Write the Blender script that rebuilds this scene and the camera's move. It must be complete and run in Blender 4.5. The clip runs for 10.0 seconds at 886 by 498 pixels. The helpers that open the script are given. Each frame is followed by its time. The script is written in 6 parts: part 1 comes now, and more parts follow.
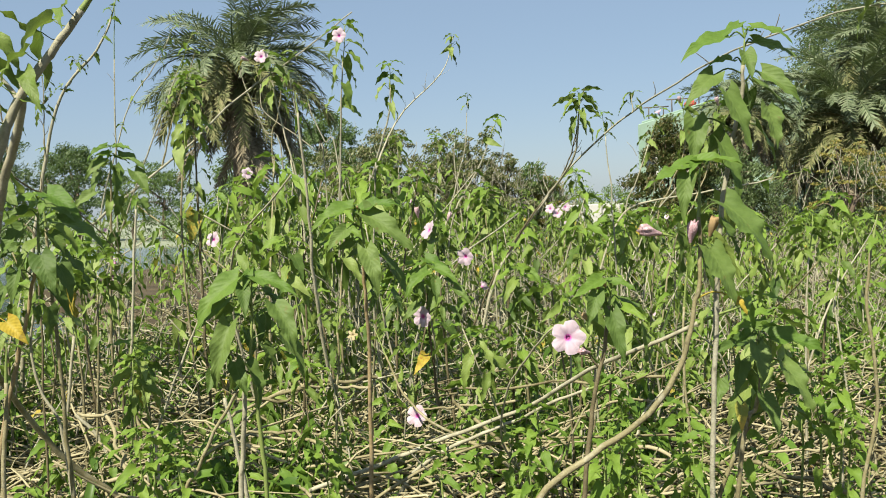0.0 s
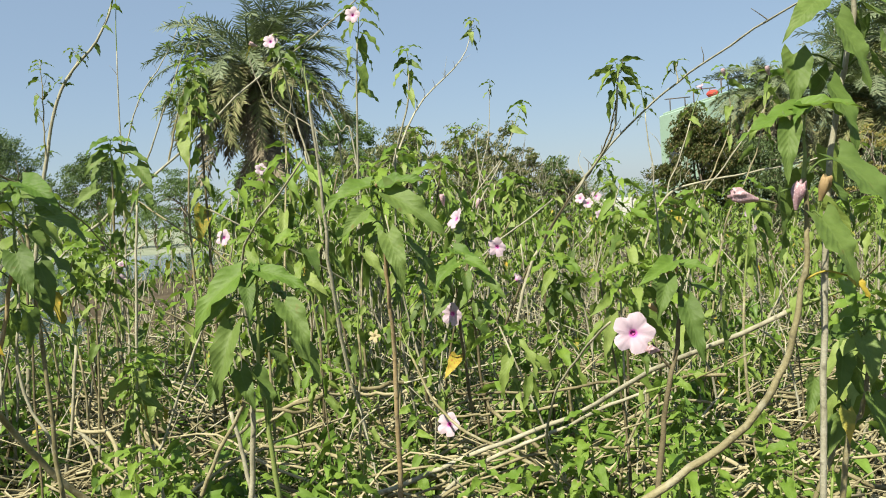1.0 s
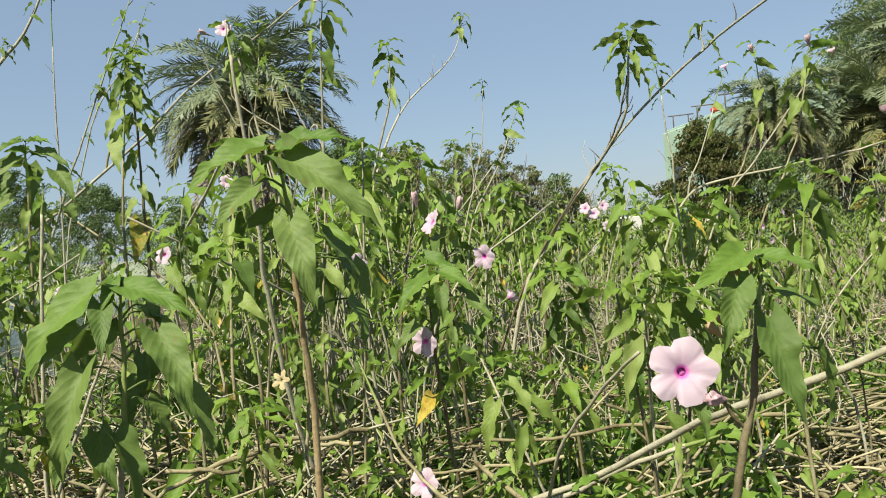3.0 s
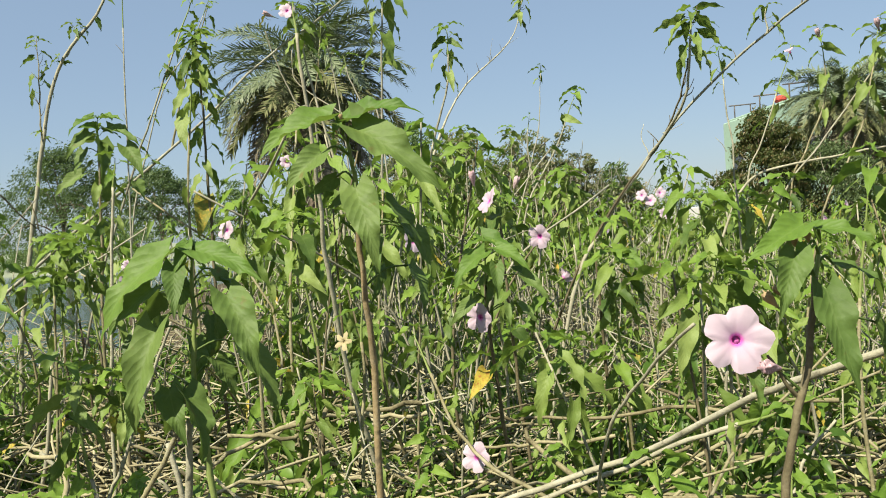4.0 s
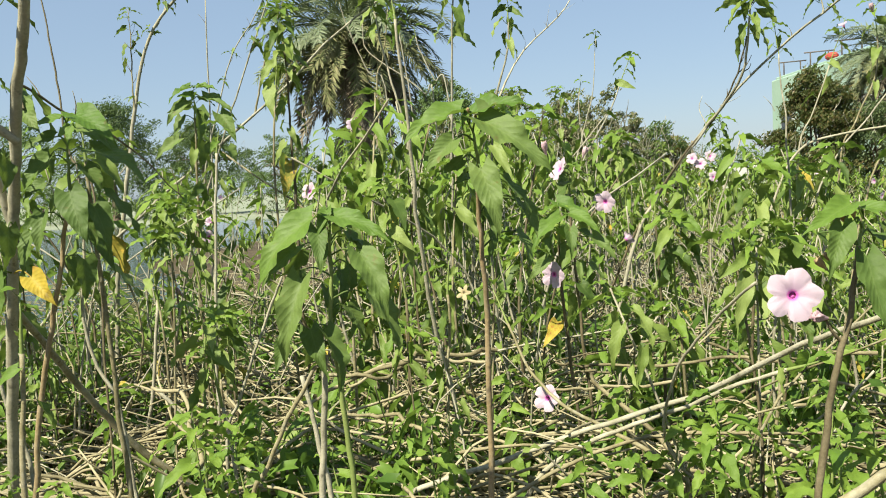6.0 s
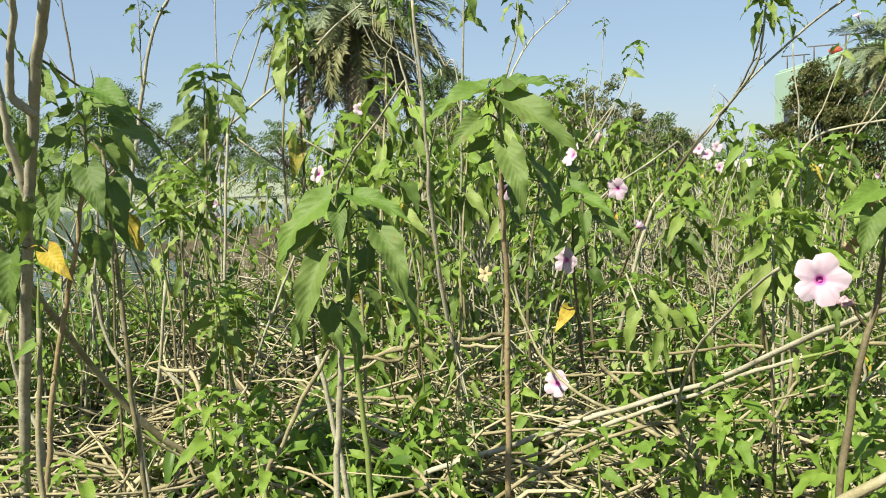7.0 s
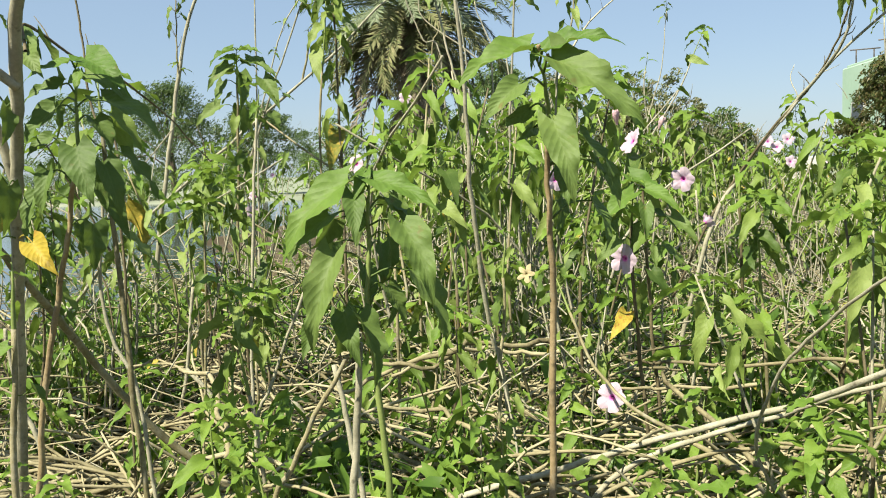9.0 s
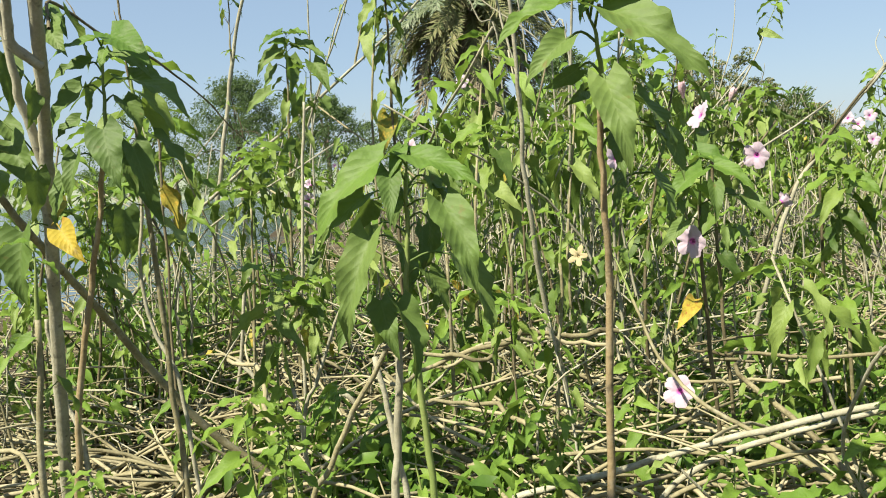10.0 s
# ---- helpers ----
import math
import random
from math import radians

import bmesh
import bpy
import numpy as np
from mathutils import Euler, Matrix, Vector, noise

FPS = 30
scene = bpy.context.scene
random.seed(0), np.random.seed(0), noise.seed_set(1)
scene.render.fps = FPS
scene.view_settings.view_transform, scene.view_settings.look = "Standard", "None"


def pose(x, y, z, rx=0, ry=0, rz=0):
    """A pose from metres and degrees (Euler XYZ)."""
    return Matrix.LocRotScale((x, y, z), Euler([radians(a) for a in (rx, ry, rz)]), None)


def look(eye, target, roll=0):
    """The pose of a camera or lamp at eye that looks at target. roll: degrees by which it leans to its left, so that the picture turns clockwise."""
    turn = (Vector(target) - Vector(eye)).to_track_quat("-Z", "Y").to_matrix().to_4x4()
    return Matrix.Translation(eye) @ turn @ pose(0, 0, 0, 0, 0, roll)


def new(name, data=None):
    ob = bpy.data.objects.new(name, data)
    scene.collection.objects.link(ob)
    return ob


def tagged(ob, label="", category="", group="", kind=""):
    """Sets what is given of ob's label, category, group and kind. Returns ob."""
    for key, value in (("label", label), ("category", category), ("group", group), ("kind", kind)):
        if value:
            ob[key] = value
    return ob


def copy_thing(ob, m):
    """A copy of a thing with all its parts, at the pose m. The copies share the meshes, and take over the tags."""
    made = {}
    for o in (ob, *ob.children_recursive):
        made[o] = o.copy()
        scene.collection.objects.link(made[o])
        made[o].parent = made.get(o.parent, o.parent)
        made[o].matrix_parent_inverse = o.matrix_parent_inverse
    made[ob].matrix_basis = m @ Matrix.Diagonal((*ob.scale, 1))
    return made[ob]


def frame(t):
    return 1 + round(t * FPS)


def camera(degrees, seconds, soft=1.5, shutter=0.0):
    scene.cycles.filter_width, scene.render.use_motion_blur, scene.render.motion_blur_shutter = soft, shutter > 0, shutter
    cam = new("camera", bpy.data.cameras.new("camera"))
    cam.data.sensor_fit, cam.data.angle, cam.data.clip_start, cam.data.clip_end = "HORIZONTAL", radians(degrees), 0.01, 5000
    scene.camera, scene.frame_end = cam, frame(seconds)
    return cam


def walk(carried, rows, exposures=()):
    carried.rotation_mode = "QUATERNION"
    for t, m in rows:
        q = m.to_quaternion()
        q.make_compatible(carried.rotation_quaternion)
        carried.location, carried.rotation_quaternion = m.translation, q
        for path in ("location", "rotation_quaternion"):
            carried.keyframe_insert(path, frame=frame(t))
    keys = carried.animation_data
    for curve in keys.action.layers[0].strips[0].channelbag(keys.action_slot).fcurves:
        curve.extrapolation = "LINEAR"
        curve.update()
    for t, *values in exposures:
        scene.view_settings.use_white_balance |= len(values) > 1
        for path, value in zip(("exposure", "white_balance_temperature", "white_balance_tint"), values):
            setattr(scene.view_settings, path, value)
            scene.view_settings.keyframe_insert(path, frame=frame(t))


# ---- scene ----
cam = camera(56.19, 10.0, soft=1.0)
# seconds, eye (x, y, z), turn (rx, ry, rz) in degrees
ROWS = [
    (0, 0.0, 0.0, 1.4, 87.16, 2.28, -0.0),
    (0.5, 0.047, 0.109, 1.379, 86.87, 3.75, 1.54),
    (1, -0.034, 0.327, 1.35, 87.22, 3.85, 1.39),
    (1.5, -0.06, 0.528, 1.324, 87.7, 3.73, 0.26),
    (2, -0.056, 0.693, 1.304, 88.48, 4.31, 0.11),
    (2.2, -0.032, 0.751, 1.305, 88.74, 4.49, 0.5),
    (3.3, 0.049, 0.997, 1.257, 88.97, 4.9, 2.62),
    (3.5, 0.049, 0.981, 1.254, 88.82, 4.45, 3.8),
    (4, 0.033, 0.933, 1.242, 88.35, 3.8, 5.37),
    (4.5, -0.003, 0.838, 1.253, 87.54, 3.57, 6.9),
    (5, -0.013, 0.733, 1.282, 86.98, 3.95, 7.71),
    (5.5, -0.025, 0.653, 1.289, 86.14, 3.82, 7.81),
    (6.8, -0.106, 0.632, 1.265, 84.87, 2.43, 8.15),
    (7, -0.106, 0.635, 1.267, 84.72, 2.34, 8.03),
    (7.5, -0.102, 0.624, 1.266, 84.46, 2.28, 7.6),
    (8, -0.093, 0.635, 1.27, 84.55, 2.38, 8.0),
    (8.5, -0.114, 0.738, 1.253, 84.67, 2.17, 9.44),
    (9, -0.112, 0.907, 1.236, 84.66, 2.06, 11.77),
    (9.5, -0.104, 1.004, 1.217, 84.47, 2.59, 14.64),
    (10, -0.106, 1.041, 1.209, 84.15, 3.1, 16.21),
]
walk(cam, [(t, pose(x, y, z, rx, ry, rz)) for t, x, y, z, rx, ry, rz in ROWS],
     [(0.0, 0.45), (0.5, 0.50), (1.0, 0.48), (2.0, 0.40), (3.5, 0.39), (4.5, 0.54), (5.5, 0.58), (7.5, 0.64), (9.5, 0.66), (10.0, 0.66)])

# ---- world, sun, exposure ----
SUN_ELEV, SUN_AZ = 50.0, 213.0   # height, and bearing clockwise from +y
world = bpy.data.worlds.new("sky")
scene.world = world
world.use_nodes = True
wn = world.node_tree.nodes
sky = wn.new("ShaderNodeTexSky")
sky.sky_type = "NISHITA"
sky.sun_disc = False
sky.sun_elevation = radians(SUN_ELEV)
sky.sun_rotation = radians(SUN_AZ)
sky.air_density, sky.dust_density, sky.ozone_density = 1.0, 0.7, 1.0
wn["Background"].inputs["Strength"].default_value = 0.093
haze = wn.new("ShaderNodeMix")
haze.data_type = "RGBA"
haze.inputs[0].default_value = 0.6
haze.inputs[7].default_value = (2.75, 3.75, 5.0, 1.0)   # dusty air evens the sky out
world.node_tree.links.new(sky.outputs[0], haze.inputs[6])
world.node_tree.links.new(haze.outputs[2], wn["Background"].inputs["Color"])
sun = new("sun", bpy.data.lights.new("sun", "SUN"))
sun.data.energy, sun.data.angle, sun.data.color = 7.6, radians(0.55), (1.0, 0.93, 0.755)
az, el = radians(SUN_AZ), radians(SUN_ELEV)
sun.matrix_world = look((0, 0, 20), (-math.sin(az) * math.cos(el), -math.cos(az) * math.cos(el), 20 - math.sin(el)))


# ---- materials ----
def nodes_of(name):
    m = bpy.data.materials.new(name)
    m.use_nodes = True
    nt = m.node_tree
    return m, nt, nt.nodes["Principled BSDF"], nt.nodes["Material Output"]


def math_node(nt, op, a, b=None, c=None, clamp=False):
    n = nt.nodes.new("ShaderNodeMath")
    n.operation, n.use_clamp = op, clamp
    for i, v in enumerate((a, b, c)):
        if v is None:
            continue
        if isinstance(v, (int, float)):
            n.inputs[i].default_value = v
        else:
            nt.links.new(v, n.inputs[i])
    return n.outputs[0]


def mix_color(nt, fac, a, b, blend="MIX"):
    n = nt.nodes.new("ShaderNodeMix")
    n.data_type, n.blend_type = "RGBA", blend
    for sock, v in ((n.inputs[0], fac), (n.inputs[6], a), (n.inputs[7], b)):
        if isinstance(v, (int, float)):
            sock.default_value = v
        elif isinstance(v, tuple):
            sock.default_value = (*v, 1.0)
        else:
            nt.links.new(v, sock)
    return n.outputs[2]


def noise_node(nt, scale, detail=4.0, rough=0.55, coord="Object"):
    tc = nt.nodes.new("ShaderNodeTexCoord")
    n = nt.nodes.new("ShaderNodeTexNoise")
    n.inputs["Scale"].default_value, n.inputs["Detail"].default_value, n.inputs["Roughness"].default_value = scale, detail, rough
    nt.links.new(tc.outputs[coord], n.inputs["Vector"])
    return n.outputs["Fac"]


def ramp(nt, fac, stops):
    n = nt.nodes.new("ShaderNodeValToRGB")
    while len(n.color_ramp.elements) < len(stops):
        n.color_ramp.elements.new(0.5)
    for e, (p, c) in zip(n.color_ramp.elements, stops):
        e.position, e.color = p, (*c, 1.0)
    nt.links.new(fac, n.inputs[0])
    return n.outputs[0]


def bump_to(nt, bsdf, height, strength, distance):
    b = nt.nodes.new("ShaderNodeBump")
    b.inputs["Strength"].default_value, b.inputs["Distance"].default_value = strength, distance
    nt.links.new(height, b.inputs["Height"])
    nt.links.new(b.outputs[0], bsdf.inputs["Normal"])
    return b.outputs[0]


def own_random(nt):
    """A random number for each object and each loose piece of its mesh."""
    a = nt.nodes.new("ShaderNodeObjectInfo").outputs["Random"]
    b = nt.nodes.new("ShaderNodeNewGeometry").outputs["Random Per Island"]
    return math_node(nt, "FRACT", math_node(nt, "ADD", a, b))


def leaf_material(name, stops, veins=True, through_light=0.18, gloss=0.40, blotch=None):
    """A leaf blade: hue by leaf, paler midrib and side veins, light shining through."""
    m, nt, bsdf, out = nodes_of(name)
    col = ramp(nt, own_random(nt), stops)
    col = mix_color(nt, math_node(nt, "MULTIPLY", noise_node(nt, 14.0), 0.5), col, (0.085, 0.15, 0.03), "MIX")
    fine = noise_node(nt, 90.0, 3.0)
    col = mix_color(nt, math_node(nt, "MULTIPLY_ADD", fine, 0.5, -0.12, clamp=True), col, (0.015, 0.04, 0.008), "MIX")
    if veins:
        spots = math_node(nt, "MULTIPLY_ADD", noise_node(nt, 38.0, 2.0), 9.0, -6.0, clamp=True)
        col = mix_color(nt, math_node(nt, "MULTIPLY", spots, 0.6), col, (0.13, 0.085, 0.03))
        pale = math_node(nt, "MULTIPLY_ADD", noise_node(nt, 5.0, 2.0), 3.0, -1.5, clamp=True)
        col = mix_color(nt, math_node(nt, "MULTIPLY", pale, 0.18), col, (0.25, 0.31, 0.10))
    if blotch:
        bl = math_node(nt, "MULTIPLY_ADD", noise_node(nt, 13.0, 3.0), 6.0, -3.1, clamp=True)
        col = mix_color(nt, bl, col, blotch)
    if veins:
        uv = nt.nodes.new("ShaderNodeUVMap")
        sep = nt.nodes.new("ShaderNodeSeparateXYZ")
        nt.links.new(uv.outputs[0], sep.inputs[0])
        across = math_node(nt, "ABSOLUTE", math_node(nt, "SUBTRACT", sep.outputs[0], 0.5))
        saw = math_node(nt, "FRACT", math_node(nt, "MULTIPLY", math_node(nt, "SUBTRACT", sep.outputs[1], math_node(nt, "MULTIPLY", across, 0.5)), 9.0))
        side = math_node(nt, "LESS_THAN", saw, 0.10)
        rib = math_node(nt, "LESS_THAN", across, 0.028)
        line = math_node(nt, "MAXIMUM", rib, math_node(nt, "MULTIPLY", side, 0.45))
        col = mix_color(nt, math_node(nt, "MULTIPLY", line, 0.09), col, (0.24, 0.30, 0.12))
        swell = math_node(nt, "SINE", math_node(nt, "MULTIPLY", saw, 3.1416))
        bump_to(nt, bsdf, math_node(nt, "ADD", swell, math_node(nt, "MULTIPLY", fine, 1.6)), 0.20, 0.003)
    nt.links.new(col, bsdf.inputs["Base Color"])
    bsdf.inputs["Roughness"].default_value = gloss
    bsdf.inputs["Specular IOR Level"].default_value = 0.24 if veins else 0.2
    tr = nt.nodes.new("ShaderNodeBsdfTranslucent")
    nt.links.new(mix_color(nt, 0.55, col, (0.23, 0.35, 0.045), "MIX"), tr.inputs["Color"])
    mx = nt.nodes.new("ShaderNodeMixShader")
    mx.inputs[0].default_value = through_light
    nt.links.new(bsdf.outputs[0], mx.inputs[1])
    nt.links.new(tr.outputs[0], mx.inputs[2])
    nt.links.new(mx.outputs[0], out.inputs["Surface"])
    return m


def rough_material(name, stops, scale=8.0, gloss=0.8, bump=0.5, distance=0.01, fine=60.0, by_piece=0.5, lichen=0.0):
    """A matt surface with two scales of variation and its own shade for each piece."""
    m, nt, bsdf, out = nodes_of(name)
    big, small = noise_node(nt, scale), noise_node(nt, fine, 5.0, 0.65)
    v = math_node(nt, "ADD", math_node(nt, "MULTIPLY", big, 0.65), math_node(nt, "MULTIPLY", small, 0.35))
    v = math_node(nt, "MULTIPLY_ADD", math_node(nt, "SUBTRACT", v, 0.5), 2.0, 0.5)
    if by_piece:
        v = math_node(nt, "ADD", v, math_node(nt, "MULTIPLY", math_node(nt, "SUBTRACT", own_random(nt), 0.5), by_piece), clamp=True)
    col = ramp(nt, v, stops)
    if lichen:
        patch = math_node(nt, "MULTIPLY_ADD", noise_node(nt, 34.0, 4.0, 0.6), 7.0, -3.6, clamp=True)
        col = mix_color(nt, math_node(nt, "MULTIPLY", patch, lichen), col, (0.36, 0.355, 0.285))
        scar = math_node(nt, "MULTIPLY_ADD", noise_node(nt, 52.0, 3.0, 0.5), 9.0, -5.6, clamp=True)
        col = mix_color(nt, math_node(nt, "MULTIPLY", scar, 0.6), col, (0.05, 0.042, 0.028))
    nt.links.new(col, bsdf.inputs["Base Color"])
    bsdf.inputs["Roughness"].default_value = gloss
    bsdf.inputs["Specular IOR Level"].default_value = 0.25
    if bump:
        bump_to(nt, bsdf, small, bump, distance)
    return m


GREEN = leaf_material("leaf_green", [(0.0, (0.034, 0.066, 0.014)), (0.28, (0.125, 0.186, 0.034)), (0.62, (0.205, 0.275, 0.058)), (1.0, (0.275, 0.340, 0.098))], through_light=0.26, gloss=0.5)
YOUNG = leaf_material("leaf_young", [(0.0, (0.125, 0.225, 0.025)), (1.0, (0.23, 0.345, 0.049))], through_light=0.34, gloss=0.5)
BROAD = leaf_material("leaf_broad", [(0.0, (0.068, 0.115, 0.025)), (0.5, (0.096, 0.152, 0.034)), (1.0, (0.138, 0.195, 0.050))], through_light=0.22, gloss=0.58)
BROAD_FRESH = leaf_material("leaf_broad_fresh", [(0.0, (0.080, 0.158, 0.020)), (1.0, (0.130, 0.222, 0.031))], through_light=0.3, gloss=0.55)
SPROUT = leaf_material("leaf_sprout", [(0.0, (0.05, 0.105, 0.018)), (0.5, (0.12, 0.22, 0.033)), (1.0, (0.20, 0.32, 0.055))], veins=False, through_light=0.34)
YELLOW = leaf_material("leaf_yellow", [(0.0, (0.46, 0.31, 0.03)), (1.0, (0.53, 0.38, 0.05))], gloss=0.6, blotch=(0.30, 0.13, 0.03))
FADING = leaf_material("leaf_fading", [(0.0, (0.22, 0.22, 0.04)), (1.0, (0.42, 0.32, 0.05))], gloss=0.6, blotch=(0.5, 0.33, 0.05))
BROWN_LEAF = leaf_material("leaf_withered", [(0.0, (0.16, 0.08, 0.035)), (1.0, (0.34, 0.20, 0.09))], veins=False, through_light=0.15, gloss=0.8)
STEM_GREEN = rough_material("stem_green", [(0.0, (0.11, 0.16, 0.040)), (1.0, (0.22, 0.27, 0.085))], 20.0, 0.55, 0.4, 0.002, 180.0)
STEM_BROWN = rough_material("stem_brown", [(0.0, (0.095, 0.085, 0.042)), (0.5, (0.20, 0.178, 0.095)), (1.0, (0.34, 0.31, 0.19))], 16.0, 0.7, 0.6, 0.003, 150.0, by_piece=0.3, lichen=0.35)
STEM_DARK = rough_material("stem_dark", [(0.0, (0.045, 0.038, 0.020)), (0.5, (0.105, 0.088, 0.048)), (1.0, (0.20, 0.17, 0.10))], 16.0, 0.7, 0.6, 0.003, 150.0, by_piece=0.2, lichen=0.04)
STEM_PALE = rough_material("stem_pale", [(0.0, (0.16, 0.150, 0.100)), (0.5, (0.29, 0.275, 0.195)), (1.0, (0.45, 0.43, 0.33))], 18.0, 0.75, 0.6, 0.003, 150.0, by_piece=0.18, lichen=0.3)
STEM_GREY = rough_material("stem_grey", [(0.0, (0.12, 0.112, 0.075)), (0.5, (0.245, 0.235, 0.17)), (1.0, (0.40, 0.385, 0.295))], 18.0, 0.75, 0.6, 0.003, 150.0, by_piece=0.3, lichen=0.45)
STRAW = rough_material("dead_stem", [(0.0, (0.07, 0.058, 0.028)), (0.4, (0.22, 0.195, 0.110)), (1.0, (0.395, 0.355, 0.23))], 7.0, 0.8, 0.5, 0.003, 120.0, by_piece=0.6)
STEM_RED = rough_material("stem_reddish", [(0.0, (0.13, 0.095, 0.045)), (0.5, (0.28, 0.215, 0.115)), (1.0, (0.46, 0.39, 0.25))], 9.0, 0.7, 0.6, 0.003, 120.0, by_piece=0.3, lichen=0.2)
BARK = rough_material("bark", [(0.0, (0.06, 0.045, 0.03)), (1.0, (0.19, 0.15, 0.11))], 3.0, 0.9, 0.8, 0.03, 25.0)
SOIL = rough_material("soil", [(0.0, (0.022, 0.017, 0.010)), (0.5, (0.062, 0.049, 0.029)), (1.0, (0.14, 0.11, 0.065))], 1.1, 0.95, 0.8, 0.03, 22.0, by_piece=0)


def far_haze(m):
    """Beyond the pond the soil colour turns pale grey-green: distance haze painted into it."""
    nt = m.node_tree
    bsdf = nt.nodes["Principled BSDF"]
    sep = nt.nodes.new("ShaderNodeSeparateXYZ")
    nt.links.new(nt.nodes.new("ShaderNodeTexCoord").outputs["Object"], sep.inputs[0])
    fac = math_node(nt, "MULTIPLY_ADD", math_node(nt, "ADD", sep.outputs[1], math_node(nt, "MULTIPLY", noise_node(nt, 0.2), 10.0)), 0.08, -2.6, clamp=True)
    haze_color = ramp(nt, noise_node(nt, 0.5), [(0.2, (0.16, 0.19, 0.13)), (0.8, (0.25, 0.27, 0.20))])
    nt.links.new(mix_color(nt, fac, bsdf.inputs["Base Color"].links[0].from_socket, haze_color), bsdf.inputs["Base Color"])


far_haze(SOIL)
PALM_LEAF = leaf_material("palm_leaflet", [(0.0, (0.115, 0.14, 0.09)), (0.6, (0.185, 0.21, 0.14)), (1.0, (0.28, 0.295, 0.21))], veins=False, through_light=0.12, gloss=0.45)
PALM_OLD = leaf_material("palm_leaflet_old", [(0.0, (0.13, 0.135, 0.065)), (0.6, (0.20, 0.185, 0.095)), (1.0, (0.30, 0.255, 0.15))], veins=False, through_light=0.12, gloss=0.7)
PALM_DEAD = rough_material("palm_frond_dead", [(0.0, (0.095, 0.085, 0.058)), (1.0, (0.26, 0.225, 0.155))], 3.0, 0.9, 0.4, 0.01, 40.0)
TREE_GREY = leaf_material("tree_leaf_greyish", [(0.0, (0.11, 0.125, 0.06)), (0.55, (0.20, 0.20, 0.105)), (1.0, (0.36, 0.29, 0.20))], veins=False, through_light=0.2)
TREE_GREEN = leaf_material("tree_leaf_green", [(0.0, (0.08, 0.13, 0.05)), (1.0, (0.16, 0.22, 0.09))], veins=False, through_light=0.2)
TREE_FAR = leaf_material("tree_leaf_feathery", [(0.0, (0.055, 0.085, 0.045)), (1.0, (0.13, 0.17, 0.085))], veins=False, through_light=0.2)
TREE_DARK = leaf_material("tree_leaf_dark", [(0.0, (0.06, 0.085, 0.042)), (1.0, (0.135, 0.165, 0.085))], veins=False, through_light=0.15)
TREE_RED = leaf_material("tree_leaf_reddish", [(0.0, (0.045, 0.05, 0.022)), (0.55, (0.07, 0.065, 0.03)), (1.0, (0.16, 0.085, 0.05))], veins=False, through_light=0.15)
SHRUB_TAN = leaf_material("shrub_leaf_tan", [(0.0, (0.17, 0.18, 0.045)), (0.6, (0.32, 0.25, 0.08)), (1.0, (0.44, 0.30, 0.12))], veins=False, through_light=0.2, gloss=0.8)
PAINT_GREEN = rough_material("green_wall_paint", [(0.0, (0.22, 0.325, 0.25)), (1.0, (0.31, 0.415, 0.335))], 0.5, 0.8, 0.2, 0.01, 6.0, by_piece=0)
PAINT_WHITE = rough_material("white_wall_paint", [(0.0, (0.32, 0.32, 0.30)), (1.0, (0.54, 0.54, 0.52))], 0.8, 0.8, 0.2, 0.01, 8.0, by_piece=0)
PAINT_RED = rough_material("red_cloth", [(0.0, (0.34, 0.04, 0.03)), (1.0, (0.48, 0.08, 0.06))], 2.0, 0.8, 0.2, 0.01, 12.0, by_piece=0)
IRON = rough_material("iron_pipe", [(0.0, (0.05, 0.045, 0.04)), (1.0, (0.12, 0.10, 0.09))], 3.0, 0.6, 0.2, 0.005, 30.0)
DARK_GLASS = rough_material("dark_window", [(0.0, (0.02, 0.025, 0.03)), (1.0, (0.04, 0.045, 0.05))], 1.0, 0.15, 0.0)


def petal_material():
    m, nt, bsdf, out = nodes_of("petal_pink")
    uv = nt.nodes.new("ShaderNodeUVMap")
    sep = nt.nodes.new("ShaderNodeSeparateXYZ")
    nt.links.new(uv.outputs[0], sep.inputs[0])
    col = ramp(nt, sep.outputs[1], [(0.0, (0.66, 0.12, 0.48)), (0.46, (0.60, 0.07, 0.43)), (0.51, (0.50, 0.20, 0.42)), (0.56, (0.495, 0.335, 0.45)), (0.75, (0.50, 0.385, 0.465)), (1.0, (0.50, 0.405, 0.47))])
    streak = math_node(nt, "ABSOLUTE", math_node(nt, "SINE", math_node(nt, "MULTIPLY", sep.outputs[0], 3.14159 * 5)))
    fold = math_node(nt, "MULTIPLY", math_node(nt, "POWER", math_node(nt, "SUBTRACT", 1.0, streak), 3.0), 0.14)
    col = mix_color(nt, fold, col, (0.49, 0.33, 0.44))
    col = mix_color(nt, math_node(nt, "MULTIPLY", noise_node(nt, 70.0), 0.22), col, (0.55, 0.46, 0.52))
    nt.links.new(col, bsdf.inputs["Base Color"])
    bsdf.inputs["Roughness"].default_value = 0.6
    bump_to(nt, bsdf, noise_node(nt, 160.0, 3.0), 0.25, 0.002)
    tr = nt.nodes.new("ShaderNodeBsdfTranslucent")
    nt.links.new(col, tr.inputs["Color"])
    mx = nt.nodes.new("ShaderNodeMixShader")
    mx.inputs[0].default_value = 0.3
    nt.links.new(bsdf.outputs[0], mx.inputs[1])
    nt.links.new(tr.outputs[0], mx.inputs[2])
    nt.links.new(mx.outputs[0], out.inputs["Surface"])
    return m


